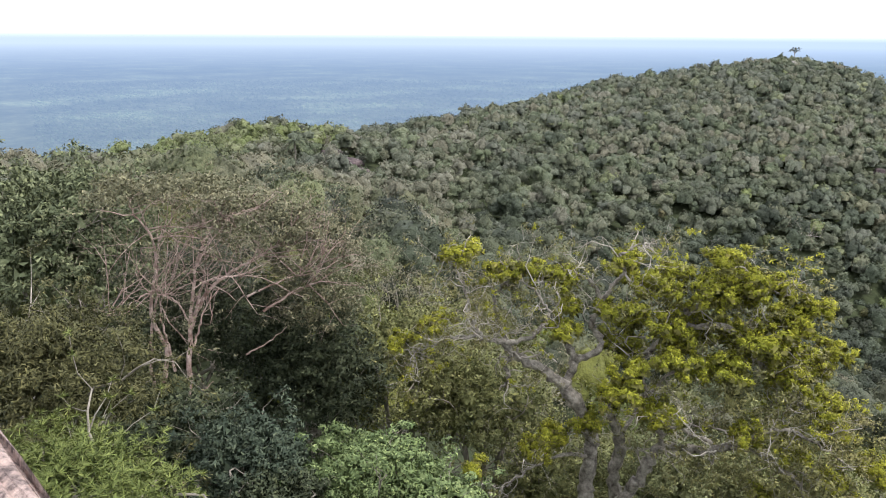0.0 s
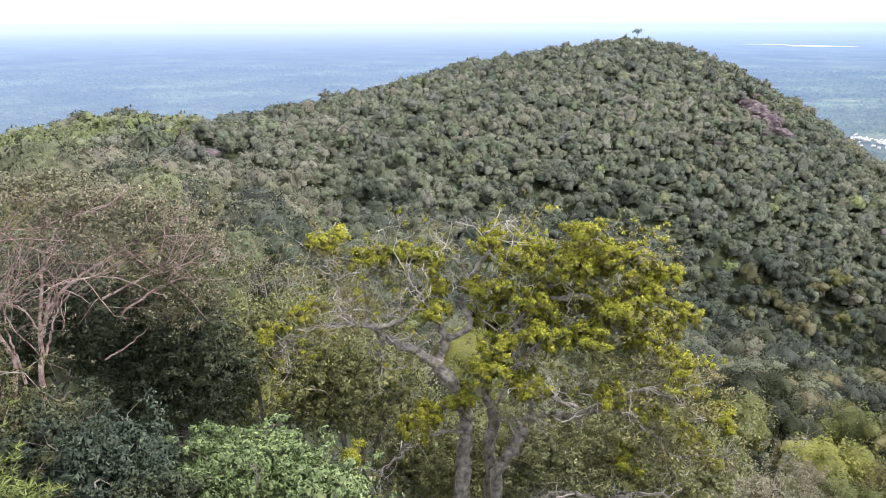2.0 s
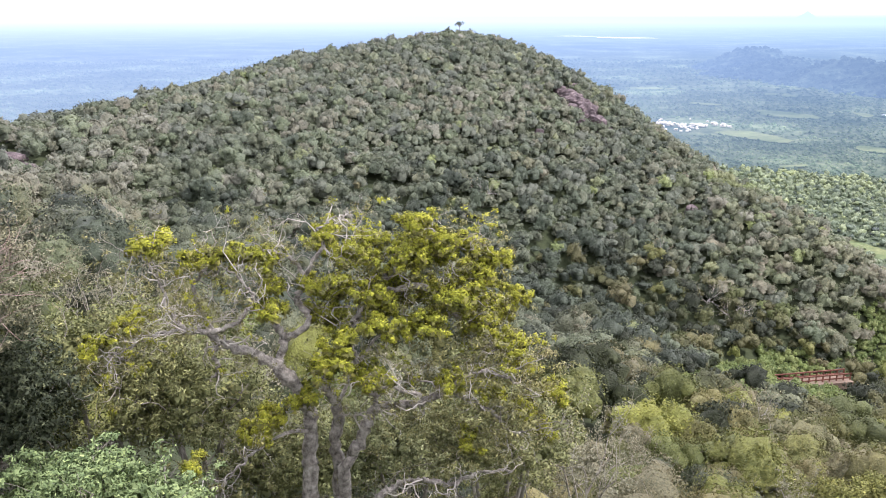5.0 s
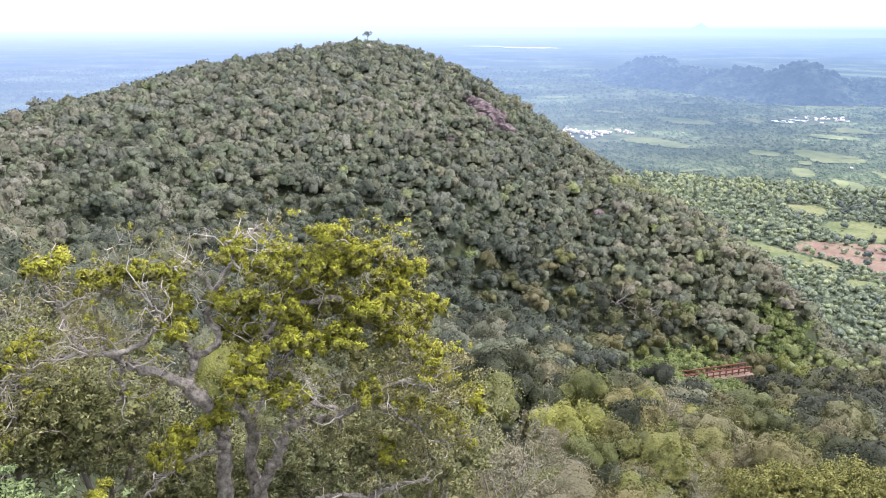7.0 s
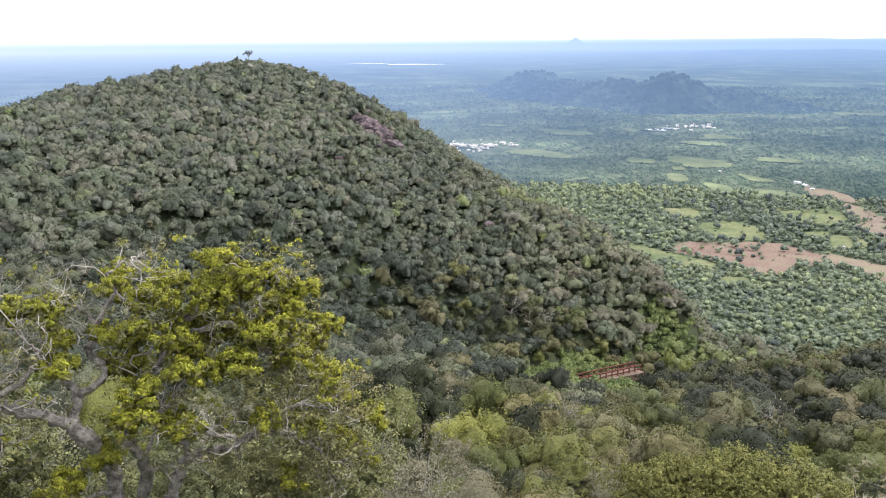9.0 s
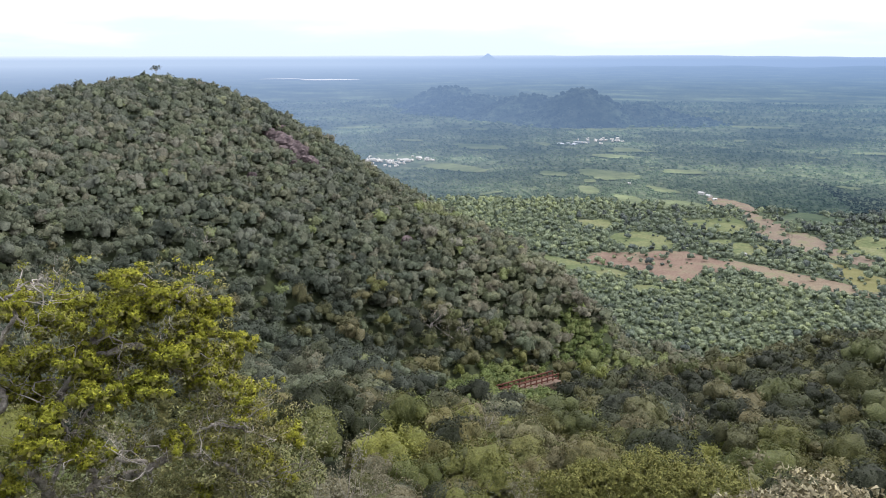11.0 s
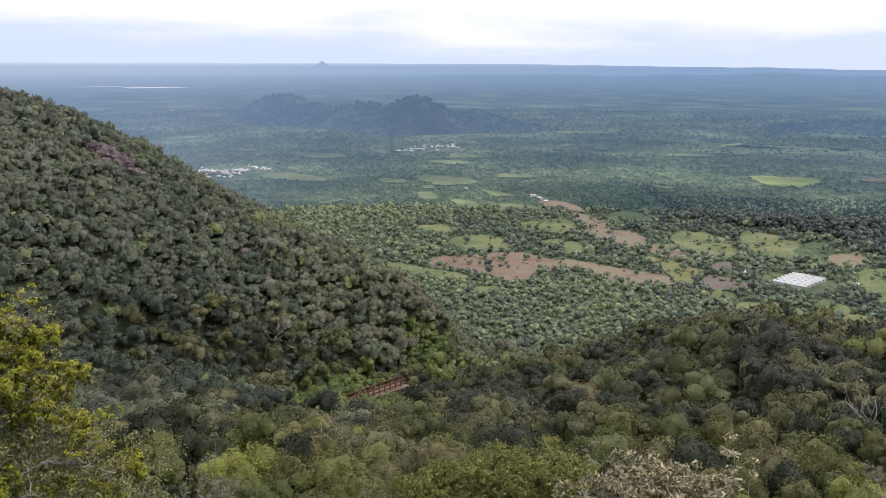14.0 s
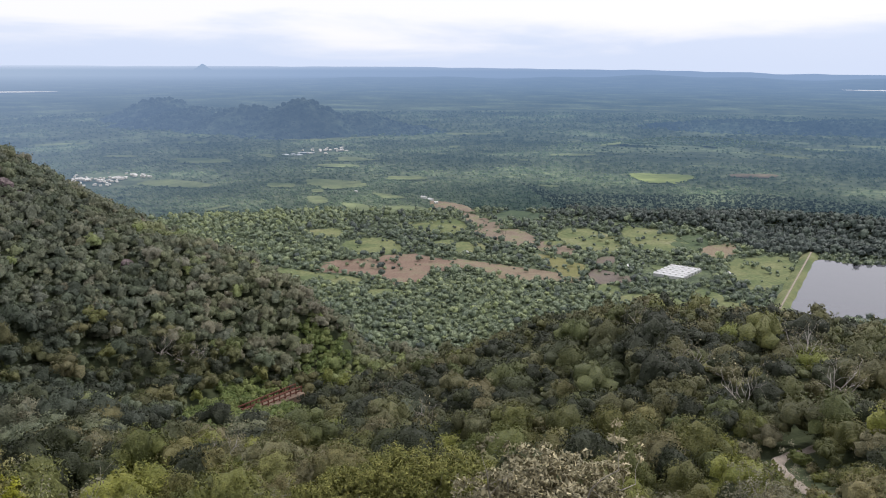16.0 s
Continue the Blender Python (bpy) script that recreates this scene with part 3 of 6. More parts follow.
SHED_D, _ = on_slope(15.5, -23.9)
CLEARINGS = [(15.5, SHED_D + k, 8.5) for k in (-26, -18, -10, -3)] + [(13.4, SHED_D + k, 7) for k in (-24, -16, -8, -1)] + [(17.4, SHED_D + k, 6) for k in (-22, -14, -7, 0)]
for az, el, q in ((-2.75, -6.4, 9), (-1.6, -7.2, 7), (-1.0, -7.9, 6), (-3.4, -5.6, 6), (6.2, -13.9, 5), (-42, -9.2, 7), (-41, -10.0, 7), (-40.2, -10.6, 5), (-45.2, -9.9, 4)):
    CLEARINGS.append((az, on_slope(az, el)[0], q))
CLEARINGS += [(54.5, 107, 4.0), (54.5, 103, 4.8), (55.2, 99, 5.6), (55.8, 94, 5.8), (55.1, 89, 5.6), (54.9, 84, 5.3), (55.4, 79, 4.6)]


CLEARINGS += [(-10.95, 449, 5.5), (-62, 36, 4.5)]
# the shed's yard
CLEARINGS += [(math.degrees(math.atan2(60.8 + k * 0.92, 217.4 + k * 0.38)), math.hypot(60.8 + k * 0.92, 217.4 + k * 0.38), 6.5) for k in (-11, -5, 0, 5, 11)]
CLEARINGS += [(az, 217 - k, 8.5) for az in (13.0, 14.4, 15.8) for k in (8, 17, 26, 34)] + [(17.2, 210, 7), (17.4, 222, 6)]
# the green hollow in front of the shed
HOLLOW = [on_slope(az, el)[1] for az, el in ((9.4, -25.0), (10.2, -25.8), (9.0, -25.8), (12.6, -27.2), (10.6, -24.6), (12.0, -24.2), (12.0, -25.2), (13.4, -24.4), (13.4, -25.4), (14.8, -24.8), (14.8, -25.8), (16.2, -25.0), (13.0, -26.4), (11.4, -26.0), (16.0, -26.2), (14.4, -26.8))]
for at_ in HOLLOW:
    CLEARINGS.append((math.degrees(math.atan2(at_[0], at_[1])), math.hypot(at_[0], at_[1]), 8.0))
GULLY = [on_slope(az, el)[1] for az, el in ((18.0, -22.8), (18.8, -22.2), (19.6, -21.6), (20.4, -21.1), (21.3, -20.7), (19.8, -20.6), (19.0, -19.8), (18.2, -19.0), (22.4, -20.4))]
for at_ in GULLY:
    CLEARINGS.append((math.degrees(math.atan2(at_[0], at_[1])), math.hypot(at_[0], at_[1]), 4.5))

# fresher green growth: bearing, distance, reach
FRESH_PATCHES = [(-49, 258, 26), (-53, 240, 18), (-44, 262, 14), (-51, 225, 12), (11.5, SHED_D - 14, 11), (21.0, SHED_D + 24, 12), (24, SHED_D + 34, 10), (8.5, 330, 12)]


def tone_at(x, y, rs, bias=0.0):
    t = 0.42 + 0.16 * relief(x, y, 30, 11) + np.where(np.hypot(x, y) < 255, 0.26, 0.19) * rs.randn(len(x)) + bias
    t = np.clip(t, 0.0, 0.88)
    fresh = rs.rand(len(x)) < 0.014
    for az, d, q in FRESH_PATCHES:
        c = polar(az, d)
        fresh |= (np.hypot(x - c[0], y - c[1]) < q) & (rs.rand(len(x)) < 0.75)
    return np.where(fresh, 0.95 + 0.05 * rs.rand(len(x)), t)


def wood(name, x, y, z, templates, rs, tones, size, label, mats=(None,), spread=0.95):
    """Many crowns, too many to count, as one mesh."""
    made, faces, facing, tn, at = [], [], [], [], 0
    kind = rs.randint(len(templates), size=len(x))
    for k, (v, f, nrm) in enumerate(templates):
        own = np.nonzero(kind == k)[0]
        m = len(own)
        if not m:
            continue
        a, s = rs.rand(m) * 6.283, size * (0.60 + spread * rs.rand(m) ** 1.9)
        ca, sa, up = np.cos(a)[:, None], np.sin(a)[:, None], (0.85 + 0.4 * rs.rand(m))[:, None]
        p = np.stack([(v[:, 0] * ca - v[:, 1] * sa) * s[:, None] + x[own, None], (v[:, 0] * sa + v[:, 1] * ca) * s[:, None] + y[own, None], v[:, 2] * s[:, None] * up + z[own, None]], 2)
        q = np.stack([nrm[:, 0] * ca - nrm[:, 1] * sa, nrm[:, 0] * sa + nrm[:, 1] * ca, np.repeat(nrm[None, :, 2], m, 0)], 2)
        made.append(p.reshape(-1, 3)), facing.append(q.reshape(-1, 3))
        faces.append((f[None] + (np.arange(m) * len(v))[:, None, None] + at).reshape(-1, 3))
        tn.append(np.repeat(tones[own], len(v)))
        at += m * len(v)
    ob = head_mesh(name, np.concatenate(made), np.concatenate(faces), np.concatenate(facing), mats, np.concatenate(tn))
    return tagged(ob, label, "trees", kind="stuff")


rs = np.random.RandomState(7)
near_mid_crowns = [canopy(rs, 6.4 + 0.6 * (k % 3), 4.6 + k * 0.25, 4 + k % 2, 560, 0.28, 1, 0.05, 0.42, core=0.86, lift=0.5) for k in range(8)]
mid_crowns = [canopy(rs, 5.8 + 0.6 * (k % 3), 4.2 + k * 0.22, 3 + k % 2, 330, 0.40, 1, 0.09, 0.42, core=0.85, lift=0.5) for k in range(8)]
hill_crowns = [canopy(rs, 4.9 + 0.6 * (k % 3), 3.4 + k * 0.18, 2 + k % 3, 140, 0.46, 1, 0.08, 0.40, floret=5, core=0.92, lift=1.0) for k in range(10)]
plain_crowns = [canopy(rs, 8.4, 5.4, k % 2, 24, 1.2, 1, soft=0.3, floret=3, core=0.95) for k in range(6)]

for r0, r1, step, shapes, seed, name, label in (
        (112, 185, 4.7, near_mid_crowns, 21, "spur_woods", "dense olive and grey-green woodland on the near spur"),
        (185, 255, 4.2, mid_crowns, 26, "hillside_woods", "dense grey-green broadleaf woodland in the valley"),
        (250, 640, 2.9, hill_crowns, 22, "far_hillside_woods", "dense woodland covering the opposite hill")):
    x, y, rs1 = scatter(r0, r1, step, -80, 70, seed, 0.9)
    z = height(x, y)
    ok = faces_lookout(x, y, z, 7) & (z > 10) & ~clearing(x, y)
    x, y, z = x[ok], y[ok], z[ok]
    # olive woods towards the east, greyer green ones to the west and on the far hill
    tones = tone_at(x, y, rs1)
    # drier, paler growth along the near western ridge
    tones = np.where((tones < 0.9) & (np.degrees(np.arctan2(x, y)) < -32) & (np.hypot(x, y) < 290), np.minimum(tones + 0.28, 0.88), tones)
    # and along the crest of the hill's eastern flank
    crest = np.array(along(RIGHT_FLANK, 10.0))[:, :2]
    off_crest = np.min(np.hypot(x[:, None] - crest[None, :, 0], y[:, None] - crest[None, :, 1]), axis=1)
    tones = np.where((tones < 0.9) & (off_crest < 34 + 12 * rs1.randn(len(x))), np.clip(tones * 0.6 + 0.36, 0, 0.88), tones)
    # shade in the valley bottom, put into the tones as a darker step
    valley_shade = (tones < 0.9) & (np.hypot(x, y) > 170) & (np.hypot(x, y) < 330) & (z < 140) & (off_crest > 40)
    tones = np.where(valley_shade, np.maximum(tones - 0.17, 0), tones)
    # shade again low on the hill's southern side, put in as darker tones
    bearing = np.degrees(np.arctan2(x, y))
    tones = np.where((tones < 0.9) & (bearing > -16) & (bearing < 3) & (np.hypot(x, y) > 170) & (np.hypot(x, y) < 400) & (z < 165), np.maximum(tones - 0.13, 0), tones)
    # darker tones put shade over the near eastern spur's far side
    spur_shade = (tones < 0.9) & (np.degrees(np.arctan2(x, y)) > 18) & (np.hypot(x, y) > 112) & (np.hypot(x, y) < 200)
    tones = np.where(spur_shade, np.maximum(tones - 0.13, 0), tones)
    east = np.degrees(np.arctan2(x, y)) + 9 * rs1.randn(len(x)) > (2 if r1 < 260 else 5)
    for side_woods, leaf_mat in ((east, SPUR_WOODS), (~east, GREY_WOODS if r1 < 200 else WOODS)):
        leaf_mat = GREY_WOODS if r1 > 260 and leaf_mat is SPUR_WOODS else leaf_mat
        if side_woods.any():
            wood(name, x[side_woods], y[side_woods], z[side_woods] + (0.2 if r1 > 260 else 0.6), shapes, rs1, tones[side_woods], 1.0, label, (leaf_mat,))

# ---- fields, water and roads on the plain ----
def soil(name, stops, scale=0.05, rough=0.95):
    m, tree, bsdf = material(name, rough, 0.1)
    place = node(tree, "ShaderNodeNewGeometry").outputs["Position"]
    wide = ramp(tree, clouds(tree, place, scale, 6, 0.65), stops)
    fine = ramp(tree, clouds(tree, place, scale * 12, 3), [(0.3, (0.75, 0.75, 0.75)), (0.7, (1.2, 1.2, 1.2))])
    tree.links.new(mix(tree, 1.0, wide, fine, "MULTIPLY"), bsdf.inputs["Base Color"])
    return m


RED_SOIL = soil("red_earth", [(0.3, (0.169, 0.121, 0.096)), (0.5, (0.225, 0.162, 0.126)), (0.64, (0.225, 0.193, 0.133)), (0.74, (0.156, 0.196, 0.093))], 0.035)
TAN_SOIL = soil("tan_earth", [(0.3, (0.170, 0.135, 0.107)), (0.5, (0.230, 0.186, 0.144)), (0.66, (0.200, 0.200, 0.116)), (0.75, (0.134, 0.186, 0.078))], 0.045)
GRASS = soil("field_grass", [(0.27, (0.083, 0.113, 0.057)), (0.42, (0.129, 0.159, 0.076)), (0.56, (0.182, 0.198, 0.097)), (0.72, (0.230, 0.224, 0.138))], 0.022)
CROP = soil("planted_field", [(0.3, (0.062, 0.090, 0.052)), (0.5, (0.085, 0.115, 0.066)), (0.7, (0.110, 0.135, 0.078))], 0.05)
ORANGE_SOIL = soil("dry_brown_earth", [(0.3, (0.186, 0.140, 0.107)), (0.5, (0.240, 0.192, 0.140)), (0.62, (0.222, 0.208, 0.130)), (0.74, (0.156, 0.188, 0.084))], 0.05)
DIRT = soil("pale_track", [(0.3, (0.24, 0.20, 0.165)), (0.6, (0.36, 0.31, 0.265))], 0.4)

WATER, wt, wb = material("still_water", 0.06, 0.5)
wb.inputs["Base Color"].default_value = (0.10, 0.10, 0.12, 1)
wp = node(wt, "ShaderNodeNewGeometry").outputs["Position"]
bump(wt, wb, clouds(wt, wp, 0.35, 3), 0.05, 0.3)

FIELDS = []


def field(mat, label, *corners):
    """A field laid over the ground; corners: bearing and distance. Its edges run a little unevenly."""
    seed = len(FIELDS) + 1
    r_ = np.random.RandomState(seed)
    p = np.array([polar(az, d)[:2] for az, d in corners])
    for _ in range(2):
        nxt = np.roll(p, -1, axis=0)
        p = np.stack([p * 0.8 + nxt * 0.2, p * 0.2 + nxt * 0.8], 1).reshape(-1, 2)
    nxt = np.roll(p, -1, axis=0)
    p = np.stack([p, p * 0.5 + nxt * 0.5], 1).reshape(-1, 2)
    mid = p.mean(0)
    p = mid + (p - mid) * (1 + 0.06 * r_.randn(len(p)))[:, None]
    FIELDS.append(p)
    n = len(p)
    xy = np.concatenate([mid + (p - mid) * k for k in (0.35, 0.7, 1.0)] + [mid[None]])
    faces = [[3 * n, i, (i + 1) % n] for i in range(n)]
    for k in (0, 1):
        faces += [[k * n + i, (k + 1) * n + i, (k + 1) * n + (i + 1) % n, k * n + (i + 1) % n] for i in range(n)]
    far_off = np.hypot(*mid) > 1120
    lift = (0.7 if far_off else 0.15) + 0.012 * seed
    x_, y_ = xy[:, 0], xy[:, 1]
    ob = link("far_field" if far_off else "field", np.stack(squeeze(x_, y_, height(x_, y_) + lift), 1), faces, mat)
    plan_of(ob, x_, y_)
    return tagged(ob, label, "field", kind="structure")


def inside(poly, x, y):
    """True for the places within an outline."""
    q = np.roll(poly, -1, axis=0)
    within = np.zeros(len(x), bool)
    for (ax, ay), (bx_, by_) in zip(poly, q):
        within ^= ((ay > y) != (by_ > y)) & (x < (bx_ - ax) * (y - ay) / (by_ - ay + 1e-9) + ax)
    return within


FAR_BRIGHT = hazy("far_bright_field", [(0.36, (0.151, 0.182, 0.074)), (0.5, (0.179, 0.214, 0.086)), (0.62, (0.213, 0.237, 0.105))])
FAR_TAN = hazy("far_tan_field", [(0.36, (0.11, 0.095, 0.07)), (0.5, (0.145, 0.12, 0.09)), (0.62, (0.18, 0.15, 0.11))])
GREY_SOIL = soil("grey_fallow_earth", [(0.3, (0.132, 0.113, 0.101)), (0.5, (0.172, 0.144, 0.127)), (0.7, (0.167, 0.161, 0.109))], 0.05)
STUBBLE = soil("yellow_stubble", [(0.3, (0.150, 0.155, 0.065)), (0.5, (0.195, 0.190, 0.085)), (0.7, (0.235, 0.215, 0.125))], 0.06)
field(RED_SOIL, "ploughed red-brown earth field", (19.1, 810), (19.9, 843), (21.4, 858), (24.4, 871), (26.7, 883), (29.5, 851), (29.6, 816), (27.7, 783), (27.1, 755), (24.8, 752), (23.5, 785), (21.4, 797))
field(ORANGE_SOIL, "light brown earth field with dry grass", (29.5, 859), (31.6, 845), (33.8, 827), (36.3, 815), (38.4, 799), (39.8, 782), (38.2, 767), (35.9, 773), (33.4, 771), (31.6, 805), (29.6, 813))
field(STUBBLE, "yellow-green stubble field beside bare earth", (35.2, 891), (37.5, 879), (39.6, 843), (39.8, 796), (38.2, 785), (36.9, 831), (35.7, 864))
field(TAN_SOIL, "bare tan earth field with sparse bushes", (27.7, 1239), (29.3, 1229), (30.7, 1190), (31.5, 1125), (29.5, 1164), (28.0, 1178))
field(TAN_SOIL, "bare tan earth field with sparse bushes", (30.4, 1142), (31.6, 1108), (33.0, 1069), (33.3, 1038), (31.2, 1035), (30.2, 1089))
field(TAN_SOIL, "bare tan earth field with sparse bushes", (31.1, 1020), (32.9, 1045), (35.0, 1008), (35.9, 976), (35.4, 939), (33.9, 923), (32.8, 959), (31.5, 971))
field(TAN_SOIL, "bare tan earth field with sparse bushes", (35.9, 962), (37.5, 947), (38.8, 921), (39.1, 887), (37.5, 891), (36.3, 905), (35.6, 927))
field(GRASS, "light green pasture among trees on the plain", (26.2, 1040), (27.8, 1072), (30.2, 1089), (30.7, 1027), (29.5, 983), (28.2, 986), (27.0, 1010))
field(GRASS, "light green pasture among trees on the plain", (29.8, 943), (31.5, 948), (32.3, 909), (31.1, 887), (29.7, 884))
field(GRASS, "light green pasture among trees on the plain", (20.9, 936), (23.3, 975), (25.5, 943), (26.2, 903), (24.4, 876), (21.8, 885))
field(FAR_GRASS, "pale green clearing in the far woods", (18.7, 1504), (21.2, 1481), (23.4, 1425), (22.8, 1379), (18.9, 1403))
field(FAR_GRASS, "pale green clearing in the far woods", (18.6, 1304), (20.1, 1293), (20.4, 1227), (19.0, 1215))
field(FAR_GRASS, "pale green clearing in the far woods", (21.0, 1236), (23.2, 1211), (23.5, 1134), (22.0, 1159))
field(FAR_GRASS, "pale green clearing in the far woods", (23.3, 1334), (24.9, 1302), (26.3, 1267), (24.5, 1257))
field(FAR_GRASS, "pale green clearing in the far woods", (24.0, 1190), (26.7, 1198), (28.2, 1159), (26.9, 1122), (24.8, 1132))
field(GRASS, "light green pasture among trees on the plain", (15.9, 843), (18.9, 806), (22.7, 777), (23.2, 753), (19.3, 761), (16.4, 794))
field(GRASS, "light green pasture among trees on the plain", (18.6, 1023), (21.1, 1032), (21.5, 981), (19.4, 965))
field(GRASS, "light green pasture among trees on the plain", (37.0, 1017), (39.5, 1048), (41.2, 1007), (42.2, 967), (41.7, 910), (39.6, 908), (37.9, 952))
field(GRASS, "light green pasture among trees on the plain", (41.9, 1070), (43.9, 1065), (45.9, 1028), (47.4, 969), (45.6, 919), (43.6, 939), (42.2, 981))
field(CROP, "dark green planted field on the plain", (45.5, 1014), (47.5, 1052), (48.4, 995), (47.4, 941), (45.7, 953))
field(ORANGE_SOIL, "light brown earth field with dry grass", (47.9, 985), (49.8, 1011), (50.0, 958), (49.3, 915), (47.3, 923))
field(GREY_SOIL, "grey-brown fallow field beside the trees", (39.9, 829), (40.7, 829), (43.0, 805), (42.6, 778), (40.2, 764), (39.7, 793))
field(GREY_SOIL, "grey-brown fallow field beside the trees", (40.4, 883), (41.7, 899), (41.5, 847), (40.2, 855))
field(GRASS, "light green pasture among trees on the plain", (49.4, 910), (51.5, 953), (53.6, 957), (53.5, 840), (51.6, 792), (50.1, 813), (49.6, 860))
field(FAR_BRIGHT, "bright yellow-green field in the far woods", (41.7, 1623), (45.4, 1637), (47.1, 1620), (45.7, 1502), (43.7, 1493), (42.7, 1547))
field(FAR_GRASS, "pale green clearing in the far woods", (35.5, 1431), (37.7, 1420), (36.7, 1388))
field(FAR_TAN, "dull tan field far out on the plain", (48.8, 1682), (52.2, 1717), (51.9, 1650), (49.2, 1625))
field(FAR_GRASS, "pale green clearing in the far woods", (6.8, 1508), (9.0, 1564), (12.3, 1478), (11.9, 1418), (9.0, 1461))
field(FAR_GRASS, "pale green clearing in the far woods", (9.5, 1917), (13.2, 1860), (14.0, 1789), (10.2, 1789))
field(FAR_GRASS, "pale green clearing in the far woods", (20.8, 1877), (23.3, 1836), (22.7, 1761), (21.2, 1786))
field(FAR_GRASS, "pale green clearing in the far woods", (15.3, 1953), (16.9, 1919), (16.3, 1851))
field(FAR_GRASS, "pale green clearing in the far woods", (16.0, 2338), (19.6, 2391), (22.9, 2307), (19.6, 2248))
field(FAR_GRASS, "pale green clearing in the far woods", (38.5, 1817), (39.7, 1803), (39.3, 1769))
field(FAR_GRASS, "pale green clearing in the far woods", (32.0, 1063), (33.3, 1165), (36.2, 1145), (36.8, 1094), (33.7, 1078))
# smaller plots between them, and thin clearings farther out
plots = np.random.RandomState(17)
for _k in range(58):
    close_by = _k < 20
    p_az, p_d = (19 + 33 * plots.rand(), 700 + 420 * plots.rand()) if close_by else (2 + 56 * plots.rand(), 1190 + 1500 * plots.rand())
    w_ = (0.5 + 0.9 * plots.rand()) if close_by else (0.4 + 1.6 * plots.rand() ** 2)
    h_ = (8 + 12 * plots.rand()) if close_by else (10 + 26 * plots.rand())
    tilt_ = plots.randn() * 8
    if p_az > 34 and 1000 < p_d < 1450:
        continue
    field(GRASS if p_d < 1120 else FAR_GRASS, "small green clearing among trees on the plain", (p_az - w_, p_d - h_ + tilt_), (p_az - w_ * 0.8, p_d + h_ + tilt_), (p_az + w_, p_d + h_ * 0.8 - tilt_), (p_az + w_ * 0.9, p_d - h_ - tilt_))

# bright water far out in the haze
SILVER, _, sb_ = material("bright_lake", 0.35, 0.5)
sb_.inputs["Base Color"].default_value = (0.40, 0.44, 0.50, 1)


def lake(az, d, across_m, deep, lift, seed, n=36):
    """A strip of water with a wavering shore."""
    t = np.arange(n) / n * 2 * math.pi
    rr = 1 + 0.14 * np.sin(2 * t + seed) + 0.12 * np.sin(3 * t + 2 * seed) + 0.07 * np.sin(7 * t + seed)
    u_, v_ = rr * np.cos(t) * across_m, rr * np.sin(t) * deep
    ca, sa = math.cos(radians(az)), math.sin(radians(az))
    c_ = polar(az, d)
    x_, y_ = c_[0] + u_ * ca + v_ * sa, c_[1] - u_ * sa + v_ * ca
    ob = link("lake", np.stack(squeeze(x_, y_, height(x_, y_) + lift), 1), [list(range(n))], SILVER)
    return tagged(ob, "bright strip of lake water reflecting the sky", "lake", kind="structure")


for k, (az, d, w, dp) in enumerate([(17.9, 1915, 22, 22), (18.9, 1955, 20, 12), (0.6, 6700, 260, 130), (-2.6, 7000, 210, 60), (57.5, 8300, 300, 160)]):
    lake(az, d, w, dp, 4.0 if d > 3000 else 2.0, k + 90)


def flat_sheet(name, corners, z, mat, rounds=3):
    """A level sheet with softened corners."""
    p = np.array(corners, float)
    for _ in range(rounds):
        nxt = np.roll(p, -1, axis=0)
        p = np.stack([p * 0.75 + nxt * 0.25, p * 0.25 + nxt * 0.75], 1).reshape(-1, 2)
    ob = link(name, np.column_stack([p, np.full(len(p), z)]), [list(range(len(p)))], mat)
    return ob


SHORE = [(790, 556), (716, 514), (578, 434), (606, 402), (660, 360), (760, 300), (960, 420), (960, 500), (845, 492), (800, 505)]
reservoir = flat_sheet("water", SHORE, 1.0, WATER, 2)
tagged(reservoir, "broad grey-lilac reservoir behind a grassy dam", "reservoir", kind="structure")


def ribbon(name, line, wide, mat, lift, sag=0.0, step=3.0):
    """A track that follows the ground along a smooth line."""
    p = np.array(line, float)
    for _ in range(3):
        mid = np.stack([p[:-1] * 0.75 + p[1:] * 0.25, p[:-1] * 0.25 + p[1:] * 0.75], 1).reshape(-1, 2)
        p = np.concatenate([p[:1], mid, p[-1:]])
    t = np.gradient(p, axis=0)
    t /= np.linalg.norm(t, axis=1, keepdims=True)
    side_ = np.stack([-t[:, 1], t[:, 0]], 1)
    w = wide / 2 * (1 + 0.12 * np.sin(np.arange(len(p)) * 0.9))
    cols = [p + side_ * (w * k)[:, None] for k in (-1, -0.5, 0, 0.5, 1)]
    z0 = height(p[:, 0], p[:, 1]) + lift
    v = np.concatenate([np.column_stack([c, z0 + dz]) for c, dz in zip(cols, (-0.25, 0, 0.06, 0, -0.25))])
    n = len(p)
    faces = [[k * n + i, (k + 1) * n + i, (k + 1) * n + i + 1, k * n + i + 1] for k in range(4) for i in range(n - 1)]
    return link(name, v, faces, mat, smooth=True)


dam = []
u = np.linspace(0, 1, 40)
line = np.stack([800 + (572 - 800) * u, 566 + (430 - 566) * u], 1)
nrm = np.array((-0.512, 0.859))
prof = [(-9, -0.5), (-3, 3.2), (-1.6, 3.6), (1.6, 3.6), (3, 3.2), (10, -0.5)]
dv = np.concatenate([np.column_stack([line + nrm * o, np.full(40, h) + 0.3 * np.sin(u * 40 + o)]) for o, h in prof])
df = [[k * 40 + i, (k + 1) * 40 + i, (k + 1) * 40 + i + 1, k * 40 + i + 1] for k in range(5) for i in range(39)]
tagged(link("dam", dv, df, GRASS), "straight grassy earth dam with a pale track", "dam", kind="structure")
